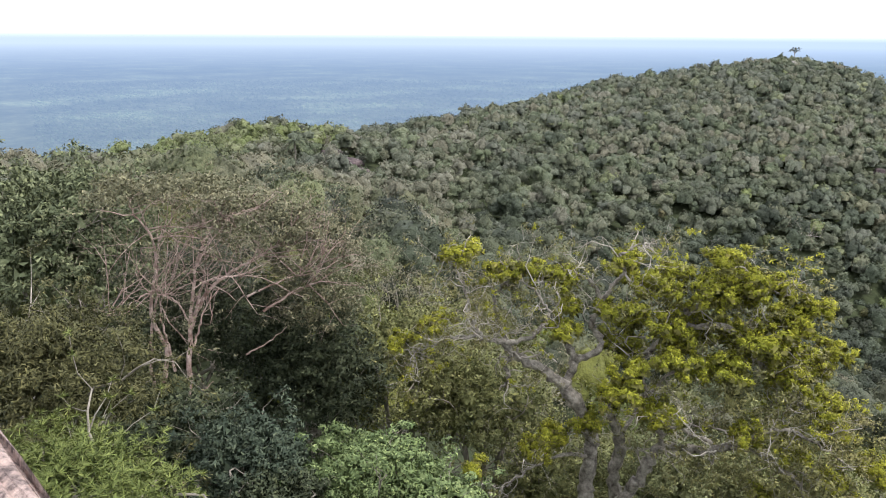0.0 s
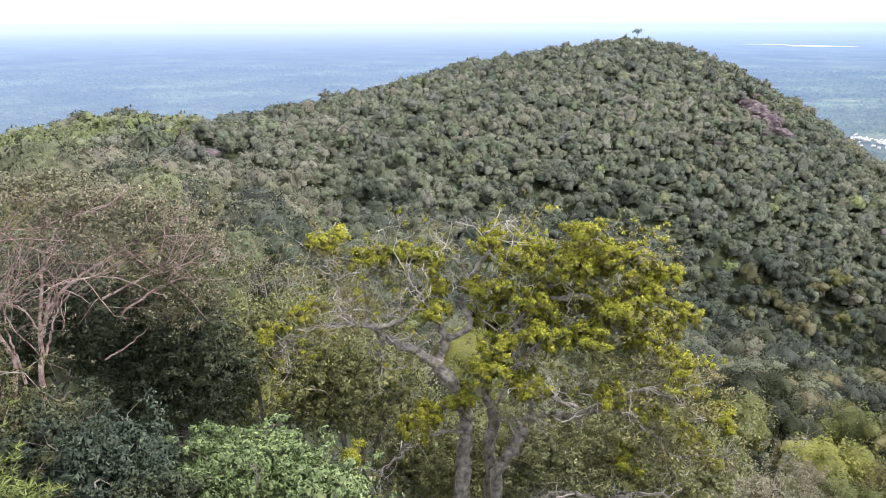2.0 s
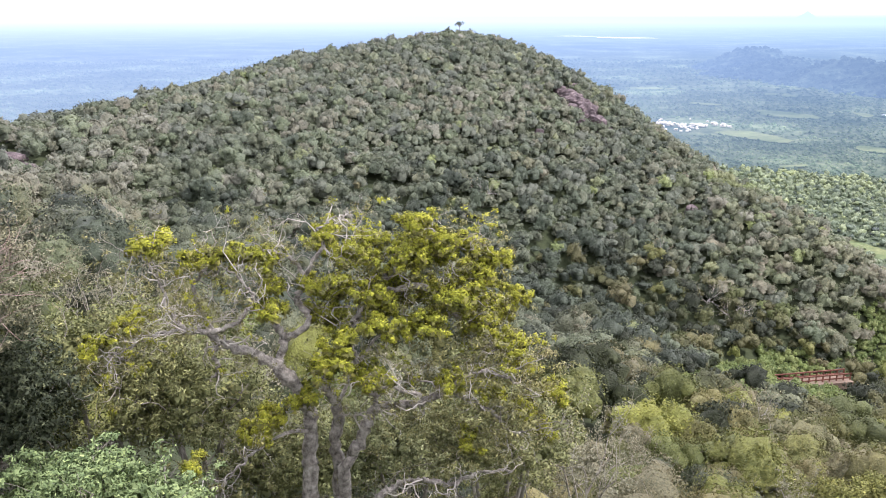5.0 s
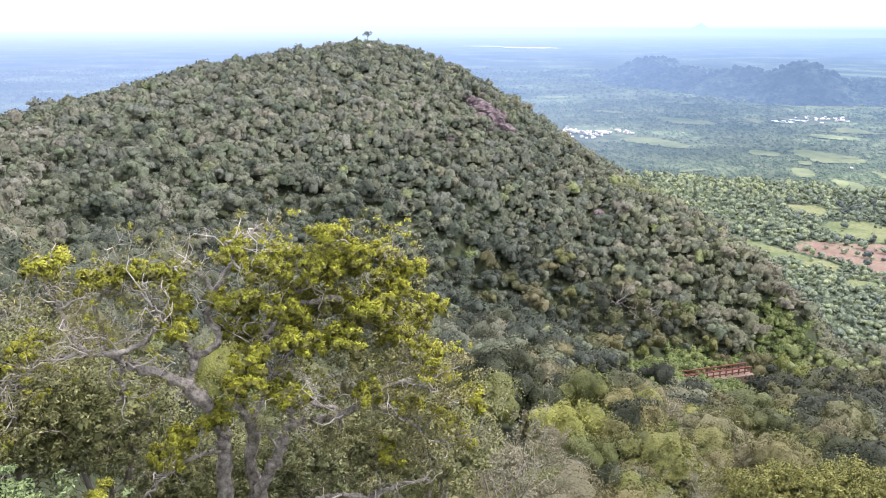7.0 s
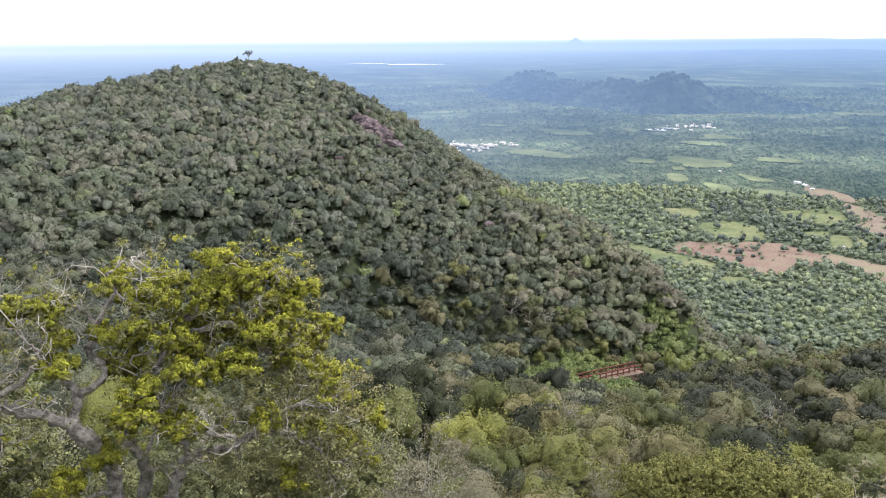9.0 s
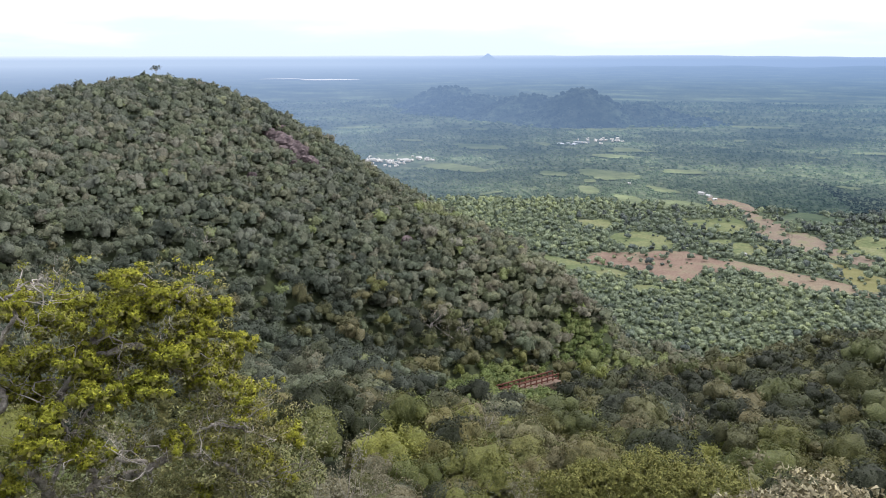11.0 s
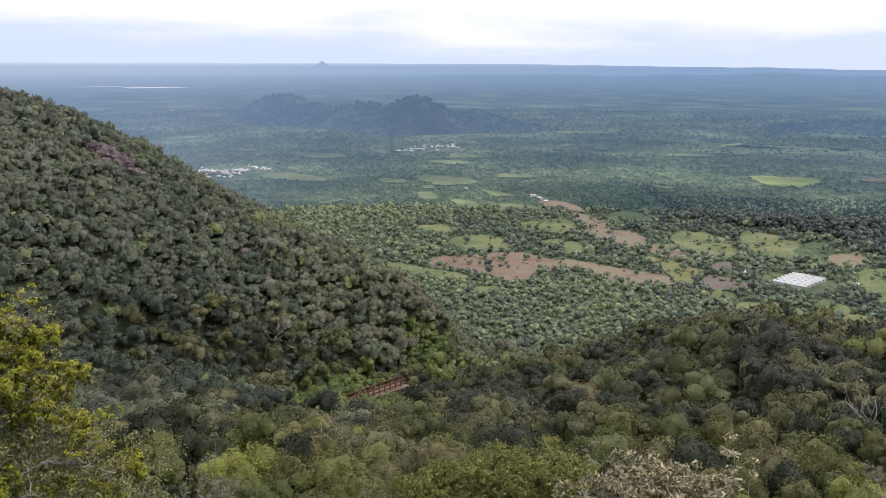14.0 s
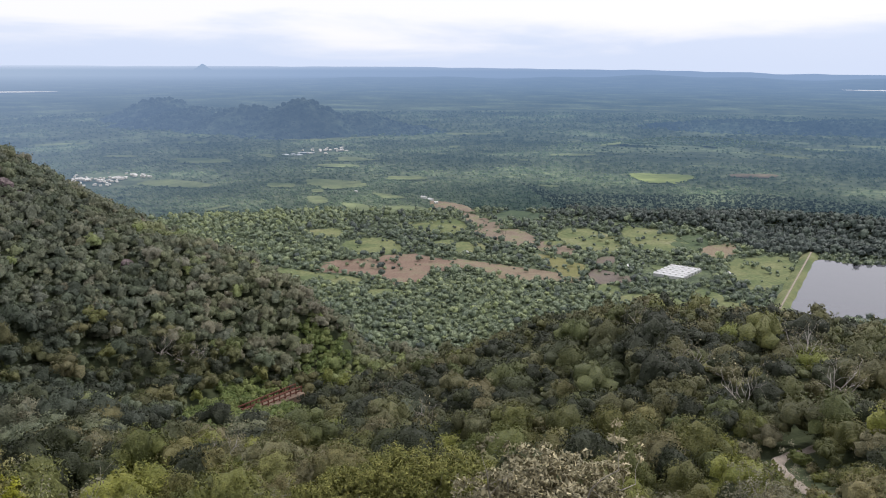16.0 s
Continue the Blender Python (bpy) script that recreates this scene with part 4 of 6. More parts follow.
tagged(link("dam_track", np.concatenate([np.column_stack([line + nrm * o, np.full(40, 3.95)]) for o in (-0.8, 0.8)]), [[i, 40 + i, 41 + i, i + 1] for i in range(39)], DIRT),
       "pale dirt track along the dam's crest", "track", kind="structure")
road_line = [polar(az, d)[:2] for az, d in ((60, 128), (57.8, 117), (56.0, 111.5), (54.5, 108), (54.4, 104), (55.0, 100), (55.7, 96), (57, 91), (60, 86))]
tagged(ribbon("road", road_line, 1.9, DIRT, 0.3), "pale dirt road curving through the woods", "road", kind="structure")


# ---- trees on the plain ----
def in_fields(x, y, rows, grow_by=0.92):
    out = np.zeros(len(x), bool)
    for az, d, w, dp in rows:
        c = polar(az, d)
        ca, sa = math.cos(radians(az)), math.sin(radians(az))
        uu, vv = (x - c[0]) * ca - (y - c[1]) * sa, (x - c[0]) * sa + (y - c[1]) * ca
        out |= (uu / w) ** 2 + (vv / dp) ** 2 < grow_by
    return out


def in_any(x, y):
    """True for the places on open fields."""
    out = np.zeros(len(x), bool)
    for p in FIELDS:
        lo, hi = p.min(0), p.max(0)
        near_ = np.nonzero((x > lo[0]) & (x < hi[0]) & (y > lo[1]) & (y < hi[1]))[0]
        out[near_] |= inside(p, x[near_], y[near_])
    return out


def dark_woods(x, y):
    """The old dense woods behind the fields."""
    az, d = np.degrees(np.arctan2(x, y)), np.hypot(x, y)
    front = np.interp(az, [34, 37, 40, 44, 48, 50, 52, 55, 62], [1500, 1180, 1090, 1085, 1060, 1000, 965, 985, 1010])
    back = np.interp(az, [34, 37, 44, 51, 58, 62], [1500, 1330, 1350, 1420, 1380, 1360])
    return (d > front) & (d < back)



def on_plain(x, y, rs_):
    dense = relief(x, y, 55, 31) + 0.8 * relief(x, y, 17, 32)
    old = dark_woods(x, y)
    wooded = (dense > np.where(np.hypot(x, y) < 780, -1.7, -1.2) + 0.9 * (rs_.rand(len(x)) - 0.5) * 2) | old
    ok = faces_lookout(x, y, height(x, y), 6) & wooded
    few = rs_.rand(len(x)) < np.where(relief(x, y, 14, 36) > 0.6, 0.26, 0.06)
    ok &= ~in_any(x, y) | few
    ok &= ~in_fields(x, y, [(5.2, 1575, 80, 110)], 1.0)
    ok &= ~inside(np.array(SHORE, float), x, y) & (np.hypot(x - 601, y - 578) > 36)
    d_dam = np.abs((x - 572) * -0.512 + (y - 430) * 0.859)
    ok &= (d_dam > 9) | (x < 560) | (x > 810)
    return ok


near_plain_crowns = [canopy(rs, 5.4 + 0.6 * k, 3.8 + 0.3 * k, k % 2, 36, 0.85, 1, soft=0.3, floret=4, core=0.95) for k in range(6)]
for r0, r1, step, shapes, seed, size_ in ((330, 780, 3.9, near_plain_crowns, 23, 0.85), (780, 1010, 5.2, near_plain_crowns, 27, 1.05), (1010, 1160, 6.0, plain_crowns, 24, 1.0)):
    x, y, rs1 = scatter(r0, r1, step, -60, 72, seed, 1.9)
    z = height(x, y)
    ok = on_plain(x, y, rs1) & ((z <= 10.5) | (np.hypot(x, y) > 640)) & ~dark_woods(x, y)
    x, y, z = x[ok], y[ok], z[ok]
    tones = np.clip((0.40 + 0.22 * relief(x, y, 60, 41) + 0.2 * rs1.randn(len(x))) + 0.10 * (np.hypot(x, y) < 760) + 0.16 * ((np.hypot(x, y) > 700) & (np.degrees(np.arctan2(x, y)) < 22)), 0, 1)
    wood("plain_woods", x, y, z - 0.4, shapes, rs1, tones, size_ * 0.85, "green trees and thickets scattered over the plain", (PLAIN_WOODS,), 1.5)
old_crowns = [canopy(rs, 8.0 + 0.6 * k, 6.0 + 0.3 * k, 2, 40, 1.1, 1, soft=0.35, floret=4, core=0.92) for k in range(5)]
x, y, rs1 = scatter(940, 1160, 5.6, 34, 62, 35, 1.0)
z = height(x, y)
ok = dark_woods(x, y) & on_plain(x, y, rs1)
x, y, z = x[ok], y[ok], z[ok]
wood("old_woods", x, y, z - 0.5, old_crowns, rs1, np.clip(0.06 + 0.08 * rs1.randn(len(x)), 0, 0.3), 1.35, "dark dense old woods behind the fields", (PLAIN_WOODS,))
# the far woods, with haze painted into their material
far_crowns = [from_above(crown(rs, 2, 12, 5.5, 3.0, 1, lumps=0.9)) for k in range(4)]
made, in_old = [], []
for r0, r1, step, big, seed in ((1145, 1440, 6.8, 0.56, 26), (1145, 1480, 7.6, 0.80, 25), (1480, 2300, 13.0, 1.12, 28), (2300, 3700, 27.0, 1.8, 29)):
    x, y, rs1 = scatter(r0, r1, step, -62, 66, seed, 2.0)
    old = dark_woods(x, y)
    ok = ~in_any(x, y) & ~in_fields(x, y, [(5.2, 1575, 80, 110), (19.8, 1985, 60, 90)], 1.1) & ((relief(x, y, 90, 33) > -1.0 + rs1.rand(len(x)) - 0.6) | old) & (old if seed == 26 else ~old)
    x, y, old = x[ok], y[ok], old[ok]
    ground_z = height(x, y)
    for i in range(len(x)):
        made.append(far_crowns[rs1.randint(4)] * big * (0.6 + 0.7 * rs1.rand()) * (1.45 if old[i] else 1.0) + np.array((x[i], y[i], -0.5 + ground_z[i])))
        in_old.append(np.full(len(made[-1]) // 3, old[i], np.int32))
made = np.concatenate(made)
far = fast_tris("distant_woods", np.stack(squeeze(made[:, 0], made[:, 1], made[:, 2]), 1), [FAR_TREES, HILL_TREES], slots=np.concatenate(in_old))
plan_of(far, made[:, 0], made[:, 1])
tagged(far, "distant woods with blue haze painted over them", "trees", kind="stuff")

# ---- limbs and leaves of the nearer trees ----
def tube(line, radii_, sides=6):
    """Points and faces of a round, tapering limb along a line."""
    p, r = np.asarray(line, float), np.asarray(radii_, float)
    t = unit(np.gradient(p, axis=0))
    ref = np.array((0.31, 0.17, 0.93)) if abs(t[0][2]) < 0.8 else np.array((0.95, 0.2, 0.1))
    n1 = unit(np.cross(t, ref))
    n2 = np.cross(t, n1)
    a = np.arange(sides) / sides * 2 * math.pi
    v = p[:, None, :] + (np.cos(a)[None, :, None] * n1[:, None, :] + np.sin(a)[None, :, None] * n2[:, None, :]) * r[:, None, None]
    k = len(p)
    f = [[i * sides + j, i * sides + (j + 1) % sides, (i + 1) * sides + (j + 1) % sides, (i + 1) * sides + j] for i in range(k - 1) for j in range(sides)]
    f.append([(k - 1) * sides + j for j in range(sides)])
    return v.reshape(-1, 3), f


class Limbs:
    """Collects limbs of one tree into one mesh."""

    def __init__(self):
        self.v, self.f, self.n, self.lines = [], [], 0, []

    def add(self, line, radii_, sides=6):
        v, f = tube(line, radii_, sides)
        self.v.append(v)
        self.f += [[i + self.n for i in face] for face in f]
        self.n += len(v)
        self.lines.append((np.asarray(line), np.asarray(radii_)))

    def mesh(self, name, mat, parent, label=""):
        return link(name, np.concatenate(self.v), self.f, mat, parent, label, smooth=True)


def smooth_line(points, n):
    """A smooth line through a few points."""
    p = np.asarray(points, float)
    k = len(p)
    s = np.linspace(0, k - 1, n)
    out = []
    for q in s:
        i = min(int(q), k - 2)
        f = q - i
        a, b, c, d = p[max(i - 1, 0)], p[i], p[i + 1], p[min(i + 2, k - 1)]
        out.append(0.5 * (2 * b + (c - a) * f + (2 * a - 5 * b + 4 * c - d) * f * f + (3 * b - a - 3 * c + d) * f ** 3))
    return np.array(out)


def grow(limbs, rs_, start, way, length, radius, level, tips, gnarl=0.35, up=0.15, sides=5, forks=3, steps=5):
    """A crooked branch and its own branches; the ends of the last ones go to tips."""
    p, line, d = np.array(start, float), [np.array(start, float)], np.array(way, float)
    d /= np.linalg.norm(d)
    for i in range(steps):
        d = d + gnarl * rs_.randn(3) + np.array((0, 0, up))
        d /= np.linalg.norm(d)
        p = p + d * length / steps
        line.append(p.copy())
    rr = np.linspace(radius, radius * (0.45 if level else 0.25), steps + 1)
    limbs.add(line, rr, sides if level else 3)
    if level == 0:
        tips.append((line[-1], d))
        tips.append((line[-2], d))
        return
    for k in range(forks):
        i = 2 + int((steps - 1.01) * (k + rs_.rand()) / forks)
        i = min(i, steps)
        side_ = rs_.randn(3)
        side_ -= side_.dot(d) * d
        side_ /= np.linalg.norm(side_) + 1e-9
        w = d * 0.75 + side_ * 0.85 + np.array((0, 0, up))
        grow(limbs, rs_, line[i], w, length * (0.5 + 0.3 * rs_.rand()), rr[i] * 0.62, level - 1, tips, gnarl, up, max(3, sides - 1), forks, max(3, steps - 1))


def sprigs(tips, rs_, each, spread, size, slim=0.5, rise=0.35):
    """Tufts of leaves round the ends of twigs: three points for every leaf."""
    c = np.repeat(np.array([t[0] for t in tips]), each, axis=0)
    d = unit(rs_.randn(len(c), 3) * np.array((1, 1, 0.75)) + np.array((0, 0, rise)))
    at = c + d * (spread * rs_.rand(len(c)) ** 0.6)[:, None]
    return leaf_tris(at, unit(d + 0.5 * rs_.randn(len(c), 3) + np.array((0, 0, 0.5))), size, rs_, slim)


OLIVES = [(0.0, (0.032, 0.040, 0.017)), (0.2, (0.074, 0.086, 0.026)), (0.36, (0.140, 0.135, 0.041)), (0.48, (0.110, 0.135, 0.034)), (0.6, (0.186, 0.167, 0.071)),
          (0.74, (0.191, 0.177, 0.111)), (0.86, (0.160, 0.170, 0.041)), (1.0, (0.200, 0.211, 0.043))]
OLIVE_LEAF = leafage("olive_leaves", OLIVES, "object", leaf=0.09)
GREY_LEAF = leafage("grey_green_leaves", [(0.0, (0.185, 0.182, 0.120)), (0.5, (0.245, 0.235, 0.162)), (1.0, (0.32, 0.30, 0.225))], "object", leaf=0.09)
DARK_LEAF = leafage("dark_leaves", [(0.0, (0.040, 0.052, 0.033)), (0.5, (0.062, 0.075, 0.044)), (1.0, (0.090, 0.100, 0.054))], "object", leaf=0.09)


def tree_shapes(seed, wide, tall, n, size, masses, sparse):
    """Limbs and leaf triangles of a woodland tree."""
    rs_ = np.random.RandomState(seed)
    lim, tips = Limbs(), []
    base = tall * 0.35
    trunk_line = smooth_line([(0, 0, -1.2), (0.1 * rs_.randn(), 0.1 * rs_.randn(), base * 0.5), (0.2 * rs_.randn(), 0.2 * rs_.randn(), base)], 4)
    lim.add(trunk_line, np.linspace(0.17, 0.12, 4), 5)
    for k in range(5):
        a = k * 2.4 + rs_.rand()
        w = np.array((math.cos(a), math.sin(a), 0.9 + 0.5 * rs_.rand()))
        grow(lim, rs_, trunk_line[-1 - k % 2], w, tall * (0.66 if sparse else 0.5), 0.065, 1, tips, 0.28, 0.08, 4, 4 if sparse else 2, 4)
    v, f, nrm = canopy(rs_, wide * (0.9 if sparse else 1.0), tall * 0.8, masses, n * (2 if sparse else 3) // 3, size, 2, 0.2 if sparse else 0.12, 0.45, 0.6, 18, 0.78)
    if sparse:
        # thin foliage: the solid masses go, tufts at the twigs' ends come
        solid = (masses + 1) * len(BALL[2][1])
        tufts_ = sprigs(tips, rs_, max(1, n // 3 // len(tips)), 0.34, size)
        f = np.concatenate([f[solid:], np.arange(len(tufts_)).reshape(-1, 3) + len(v)])
        g = tufts_.reshape(-1, 3, 3)
        own = unit(np.cross(g[:, 1] - g[:, 0], g[:, 2] - g[:, 0]))
        v, nrm = np.concatenate([v, tufts_]), np.concatenate([nrm, np.repeat(own, 3, axis=0)])
    v = v + np.array((0, 0, tall * 0.2))
    return lim, v, f, nrm


def forest_tree(seed, wide, tall, n, size, leaf, masses, label, sparse=False):
    """A woodland tree built once: trunk with limbs, and a crown of many small leaves."""
    root = new("tree")
    lim, v, f, nrm = tree_shapes(seed, wide, tall, n, size, masses, sparse)
    lim.mesh("trunk", TWIG, root)
    head_mesh("crown", v, f, nrm, (leaf,), parent=root)
    return tagged(root, label, "tree", "trees on the lookout's slope")


KINDS = [(OLIVE_LEAF, False, "olive-green broadleaf tree with a rounded crown"), (OLIVE_LEAF, False, "olive-green broadleaf tree with a lumpy crown"),
         (GREY_LEAF, True, "thin grey-olive tree with pale bare twigs showing"), (DARK_LEAF, False, "dark green broadleaf tree with a dense crown"),
         (OLIVE_LEAF, False, "olive-green tree with a wide flat crown")]
SHARE = [0.30, 0.25, 0.16, 0.12, 0.17]


def stand(r0, r1, step, seed, n, size, span=(-80, 72), grow_to=1.0):
    """Trees of several kinds, each a thing of its own, over a stretch of the slope."""
    masters = []
    for k, (leaf, sparse, label) in enumerate(KINDS):
        masters.append(forest_tree(seed * 10 + k, 5.4 + 0.5 * (k % 3), 5.4 + 0.6 * (k % 2), n, size, leaf, 5 + k % 3, label, sparse))
    x, y, rs_ = scatter(r0, r1, step, *span, seed)
    z = height(x, y)
    ok = faces_lookout(x, y, z, 7) & ~clearing(x, y) & ~in_fields(x, y, HERO_ROOM, 1.0)
    used = set()
    for px_, py_, pz in zip(x[ok], y[ok], z[ok]):
        k = rs_.choice(len(KINDS), p=SHARE)
        s = grow_to * (0.72 + 0.5 * rs_.rand())
        m = pose(px_, py_, pz - 0.3, rs_.randn() * 3, rs_.randn() * 3, rs_.rand() * 360)
        if k in used:
            copy = copy_thing(masters[k], m)
        else:
            copy = masters[k]
            copy.matrix_basis = m
            used.add(k)
        copy.scale = (s, s, s * (0.85 + 0.35 * rs_.rand()))


# room left for the trees at the lookout's foot: bearing, distance, half width, half depth
HERO_ROOM = [(-20, 19, 7, 6), (-54, 19, 6, 5), (-40, 17, 5, 6), (55.8, 92, 3.8, 14), (56.0, 76, 3.8, 16), (54.8, 104, 3.4, 4)]
CLEARINGS += [(-20, 18, 7.5), (-52, 18, 7)]
stand(20, 36, 4.4, 5, 4800, 0.10, (-80, -2))
stand(36, 64, 4.8, 6, 3000, 0.14)
# past these the slope's woods run together
SLOPE = leafage("slope_leaves", OLIVES, "tone", leaf=0.16)
x, y, rs1 = scatter(64, 114, 5.0, -80, 72, 8)
z = height(x, y)
ok = faces_lookout(x, y, z, 7) & ~clearing(x, y) & ~in_fields(x, y, HERO_ROOM, 1.0)
x, y, z = x[ok], y[ok], z[ok]
slope_crowns = [canopy(rs, 5.9 + 0.4 * (k % 3), 5.0 + 0.3 * (k % 3), 4 + k % 3, 1700, 0.19, 2, 0.05, 0.40, floret=13, core=0.82) for k in range(8)]
# the last term lowers tones for shade on the slope about due north
tones = np.clip(0.42 + 0.32 * rs1.randn(len(x)) + 0.12 * relief(x, y, 16, 5) - 0.10 * (np.abs(np.degrees(np.arctan2(x, y)) + 4) < 10), 0, 1.0)
west = np.degrees(np.arctan2(x, y)) + 7 * rs1.randn(len(x)) < -12
for side_woods, leaf_mat in ((west, GREY_WOODS), (~west, SLOPE)):
    wood("slope_woods", x[side_woods], y[side_woods], z[side_woods] + 0.7, slope_crowns, rs1, tones[side_woods], 1.0, "mixed olive and grey-green woods on the lookout's slope", (leaf_mat,))

# ---- the trees and shrubs at the lookout's foot ----
def ground_at(x, y):
    return float(height([x], [y])[0])


def envelope(rs_, centre, radii_, n, low=-0.25, inner=0.55):
    """Places of leaf tufts over a rounded crown: mostly near its skin, more above than below."""
    d = rs_.randn(n * 3, 3)
    d = unit(d)
    d = d[d[:, 2] > low][:n]
    q = inner + (1 - inner) * rs_.rand(len(d)) ** 0.6
    lump = 1 + 0.16 * np.sin(d @ np.array((5.1, 3.3, 4.7)) + 1.3) + 0.10 * np.sin(d @ np.array((-9.3, 8.1, 7.7)))
    return np.asarray(centre) + d * (q * lump)[:, None] * np.asarray(radii_)


def faced(tri, nrm):
    """Leaves wound to face along nrm: their points, each with its facing beside it."""
    t = tri.reshape(-1, 3, 3)
    turn = (np.cross(t[:, 1] - t[:, 0], t[:, 2] - t[:, 0]) * nrm).sum(1) < 0
    t[turn] = t[turn][:, ::-1]
    return np.concatenate([t.reshape(-1, 3), np.repeat(nrm, 3, axis=0)], axis=1)


def tufts(rs_, places, each, spread, size, slim=0.45, flat_=0.6, up=0.5):
    """Leaves in little cushions round each place, three points for every leaf, each with its facing."""
    n = len(places) * each
    c = np.repeat(places, each, axis=0)
    d = unit(rs_.randn(n, 3))
    at = c + d * (spread * (0.3 + 0.7 * rs_.rand(n)))[:, None] * np.array((1, 1, flat_))
    out = unit(places - places.mean(0) + 1e-6)
    nrm = unit(d + 0.7 * np.repeat(out, each, axis=0) + 0.3 * rs_.randn(n, 3) + np.array((0, 0, 0.35)))
    return faced(leaf_tris(at, unit(d * 0.8 + 0.55 * rs_.randn(n, 3) + np.array((0, 0, up))), size, rs_, slim), nrm)


def rosettes(rs_, places, each, size, slim=0.16):
    """Long narrow leaves fanning out from each place."""
    n = len(places) * each
    c = np.repeat(places, each, axis=0)
    d = unit(rs_.randn(n, 3) * np.array((1, 1, 0.55)) + np.array((0, 0, 0.45)))
    side_ = unit(np.cross(d, rs_.randn(n, 3)))
    s = (size * (0.7 + 0.6 * rs_.rand(n)))[:, None]
    out = unit(places - places.mean(0) + 1e-6)
    nrm = unit(0.6 * np.repeat(out, each, axis=0) + 0.5 * rs_.randn(n, 3) + 0.4 * d + np.array((0, 0, 0.5)))
    return faced(np.stack([c + side_ * s * slim * 0.5, c - side_ * s * slim * 0.5, c + d * s], 1), nrm)


def leaf_of(name, dark, mid, pale, shine=0.2, grain=0.4):
    return leafage(name, [(0.0, dark), (0.5, mid), (1.0, pale)], "tone", shine, grain, 0.09)


def leaves(name, v, mat, parent, rs_, label="", per=1):
    """A crown part with its own light and dark leaves."""
    t = np.repeat(np.clip(0.5 + 0.25 * rs_.randn(len(v) // 3), 0, 1), 3)
    if v.shape[1] == 6:
        ob = head_mesh(name, v[:, :3], np.arange(len(v)).reshape(-1, 3), v[:, 3:], (mat,), t, parent)
    else:
        ob = fast_tris(name, v, (mat,), t, parent=parent)
    if label:
        tagged(ob, label)
    return ob


def rooted(name, x, y):
    ob = new(name)
    ob.location = (x, y, ground_at(x, y))
    return ob, np.array((x, y, ground_at(x, y)))


def shrub(name, az, d, el, radii_, n, each, spread, size, mat, label, seed, narrow=False, twigs=TWIG, low=-0.3, slim=0.45, bare=0.0):
    """A leafy shrub or small tree: several stems from the ground and a rounded head of tufts."""
    rs_ = np.random.RandomState(seed)
    x, y, _ = polar(az, d)
    root, base = rooted(name, x, y)
    head = np.array((0, 0, EYE + d * math.tan(radians(el)) - base[2]))
    tips = []
    for k in range(5):
        lim = Limbs()
        a = k * 1.26 + rs_.rand()
        foot = np.array((0.15 * math.cos(a), 0.15 * math.sin(a), -0.6))
        mid_ = head * 0.5 + np.array((math.cos(a) * radii_[0] * 0.25, math.sin(a) * radii_[1] * 0.25, 0))
        end = head + np.array((math.cos(a) * radii_[0] * 0.5, math.sin(a) * radii_[1] * 0.5, 0))
        line = smooth_line([foot, mid_, end], 7)
        lim.add(line, np.linspace(0.10, 0.03, 7) * (0.6 + 0.3 * radii_[0]), 6)
        for j in range(6):
            i = 3 + j % 4
            grow(lim, rs_, line[i], rs_.randn(3) + np.array((math.cos(a), math.sin(a), 0.5)), radii_[0] * 0.8, 0.025, 1, tips, 0.3, 0.05, 4, 3, 4)
        lim.mesh("stem", twigs, root)
    at = envelope(rs_, head, radii_, n, low)
    keep = rs_.rand(len(at)) > bare
    at = np.concatenate([at[keep], np.array([t[0] for t in tips])])
    if narrow:
        v = np.concatenate([rosettes(rs_, at, each, size, slim), rosettes(rs_, envelope(rs_, head, np.asarray(radii_) * 0.75, n, low, 0.3), 10, size, slim * 1.6)])
    else:
        v = np.concatenate([tufts(rs_, at, each, spread, size, slim), tufts(rs_, envelope(rs_, head, np.asarray(radii_) * 0.7, n // 2, low, 0.3), 6, spread, size * 2.2, 0.7)])
    leaves("crown", v, mat, root, rs_)
    return tagged(root, label, "shrub" if name != "tree" else "tree")


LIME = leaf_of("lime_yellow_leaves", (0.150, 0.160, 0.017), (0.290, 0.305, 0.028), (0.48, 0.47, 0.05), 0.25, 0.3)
# inner copy of LIME, its colour darkened to carry the crown's shade
SHADED_LIME = leaf_of("shade_tinted_lime_leaves", (0.095, 0.095, 0.026), (0.170, 0.165, 0.046), (0.27, 0.25, 0.08))
OLD_LIME = leaf_of("dull_olive_leaves", (0.113, 0.113, 0.046), (0.207, 0.201, 0.085), (0.324, 0.304, 0.136))
BROWNISH = leaf_of("brown_olive_leaves", (0.117, 0.129, 0.061), (0.203, 0.221, 0.107), (0.336, 0.355, 0.189))
MID_GREEN = leaf_of("mid_green_leaves", (0.082, 0.101, 0.058), (0.145, 0.172, 0.097), (0.238, 0.264, 0.152))
DUSTY = leaf_of("dusty_olive_leaves", (0.106, 0.106, 0.067), (0.193, 0.190, 0.121), (0.347, 0.330, 0.224))
MID_OLIVE = leaf_of("mid_olive_leaves", (0.049, 0.052, 0.025), (0.095, 0.096, 0.043), (0.174, 0.166, 0.075))
DARK_GREEN = leaf_of("dark_shrub_leaves", (0.034, 0.045, 0.028), (0.064, 0.080, 0.047), (0.125, 0.142, 0.080))
BLUE_GREEN = leaf_of("blue_green_leaves", (0.036, 0.054, 0.040), (0.066, 0.090, 0.064), (0.135, 0.165, 0.115))
FRESH = leaf_of("fresh_green_leaves", (0.093, 0.137, 0.060), (0.170, 0.232, 0.100), (0.298, 0.368, 0.160), 0.22)
SPIKY = leaf_of("narrow_yellow_green_leaves", (0.105, 0.137, 0.044), (0.190, 0.232, 0.072), (0.316, 0.358, 0.116), 0.22)
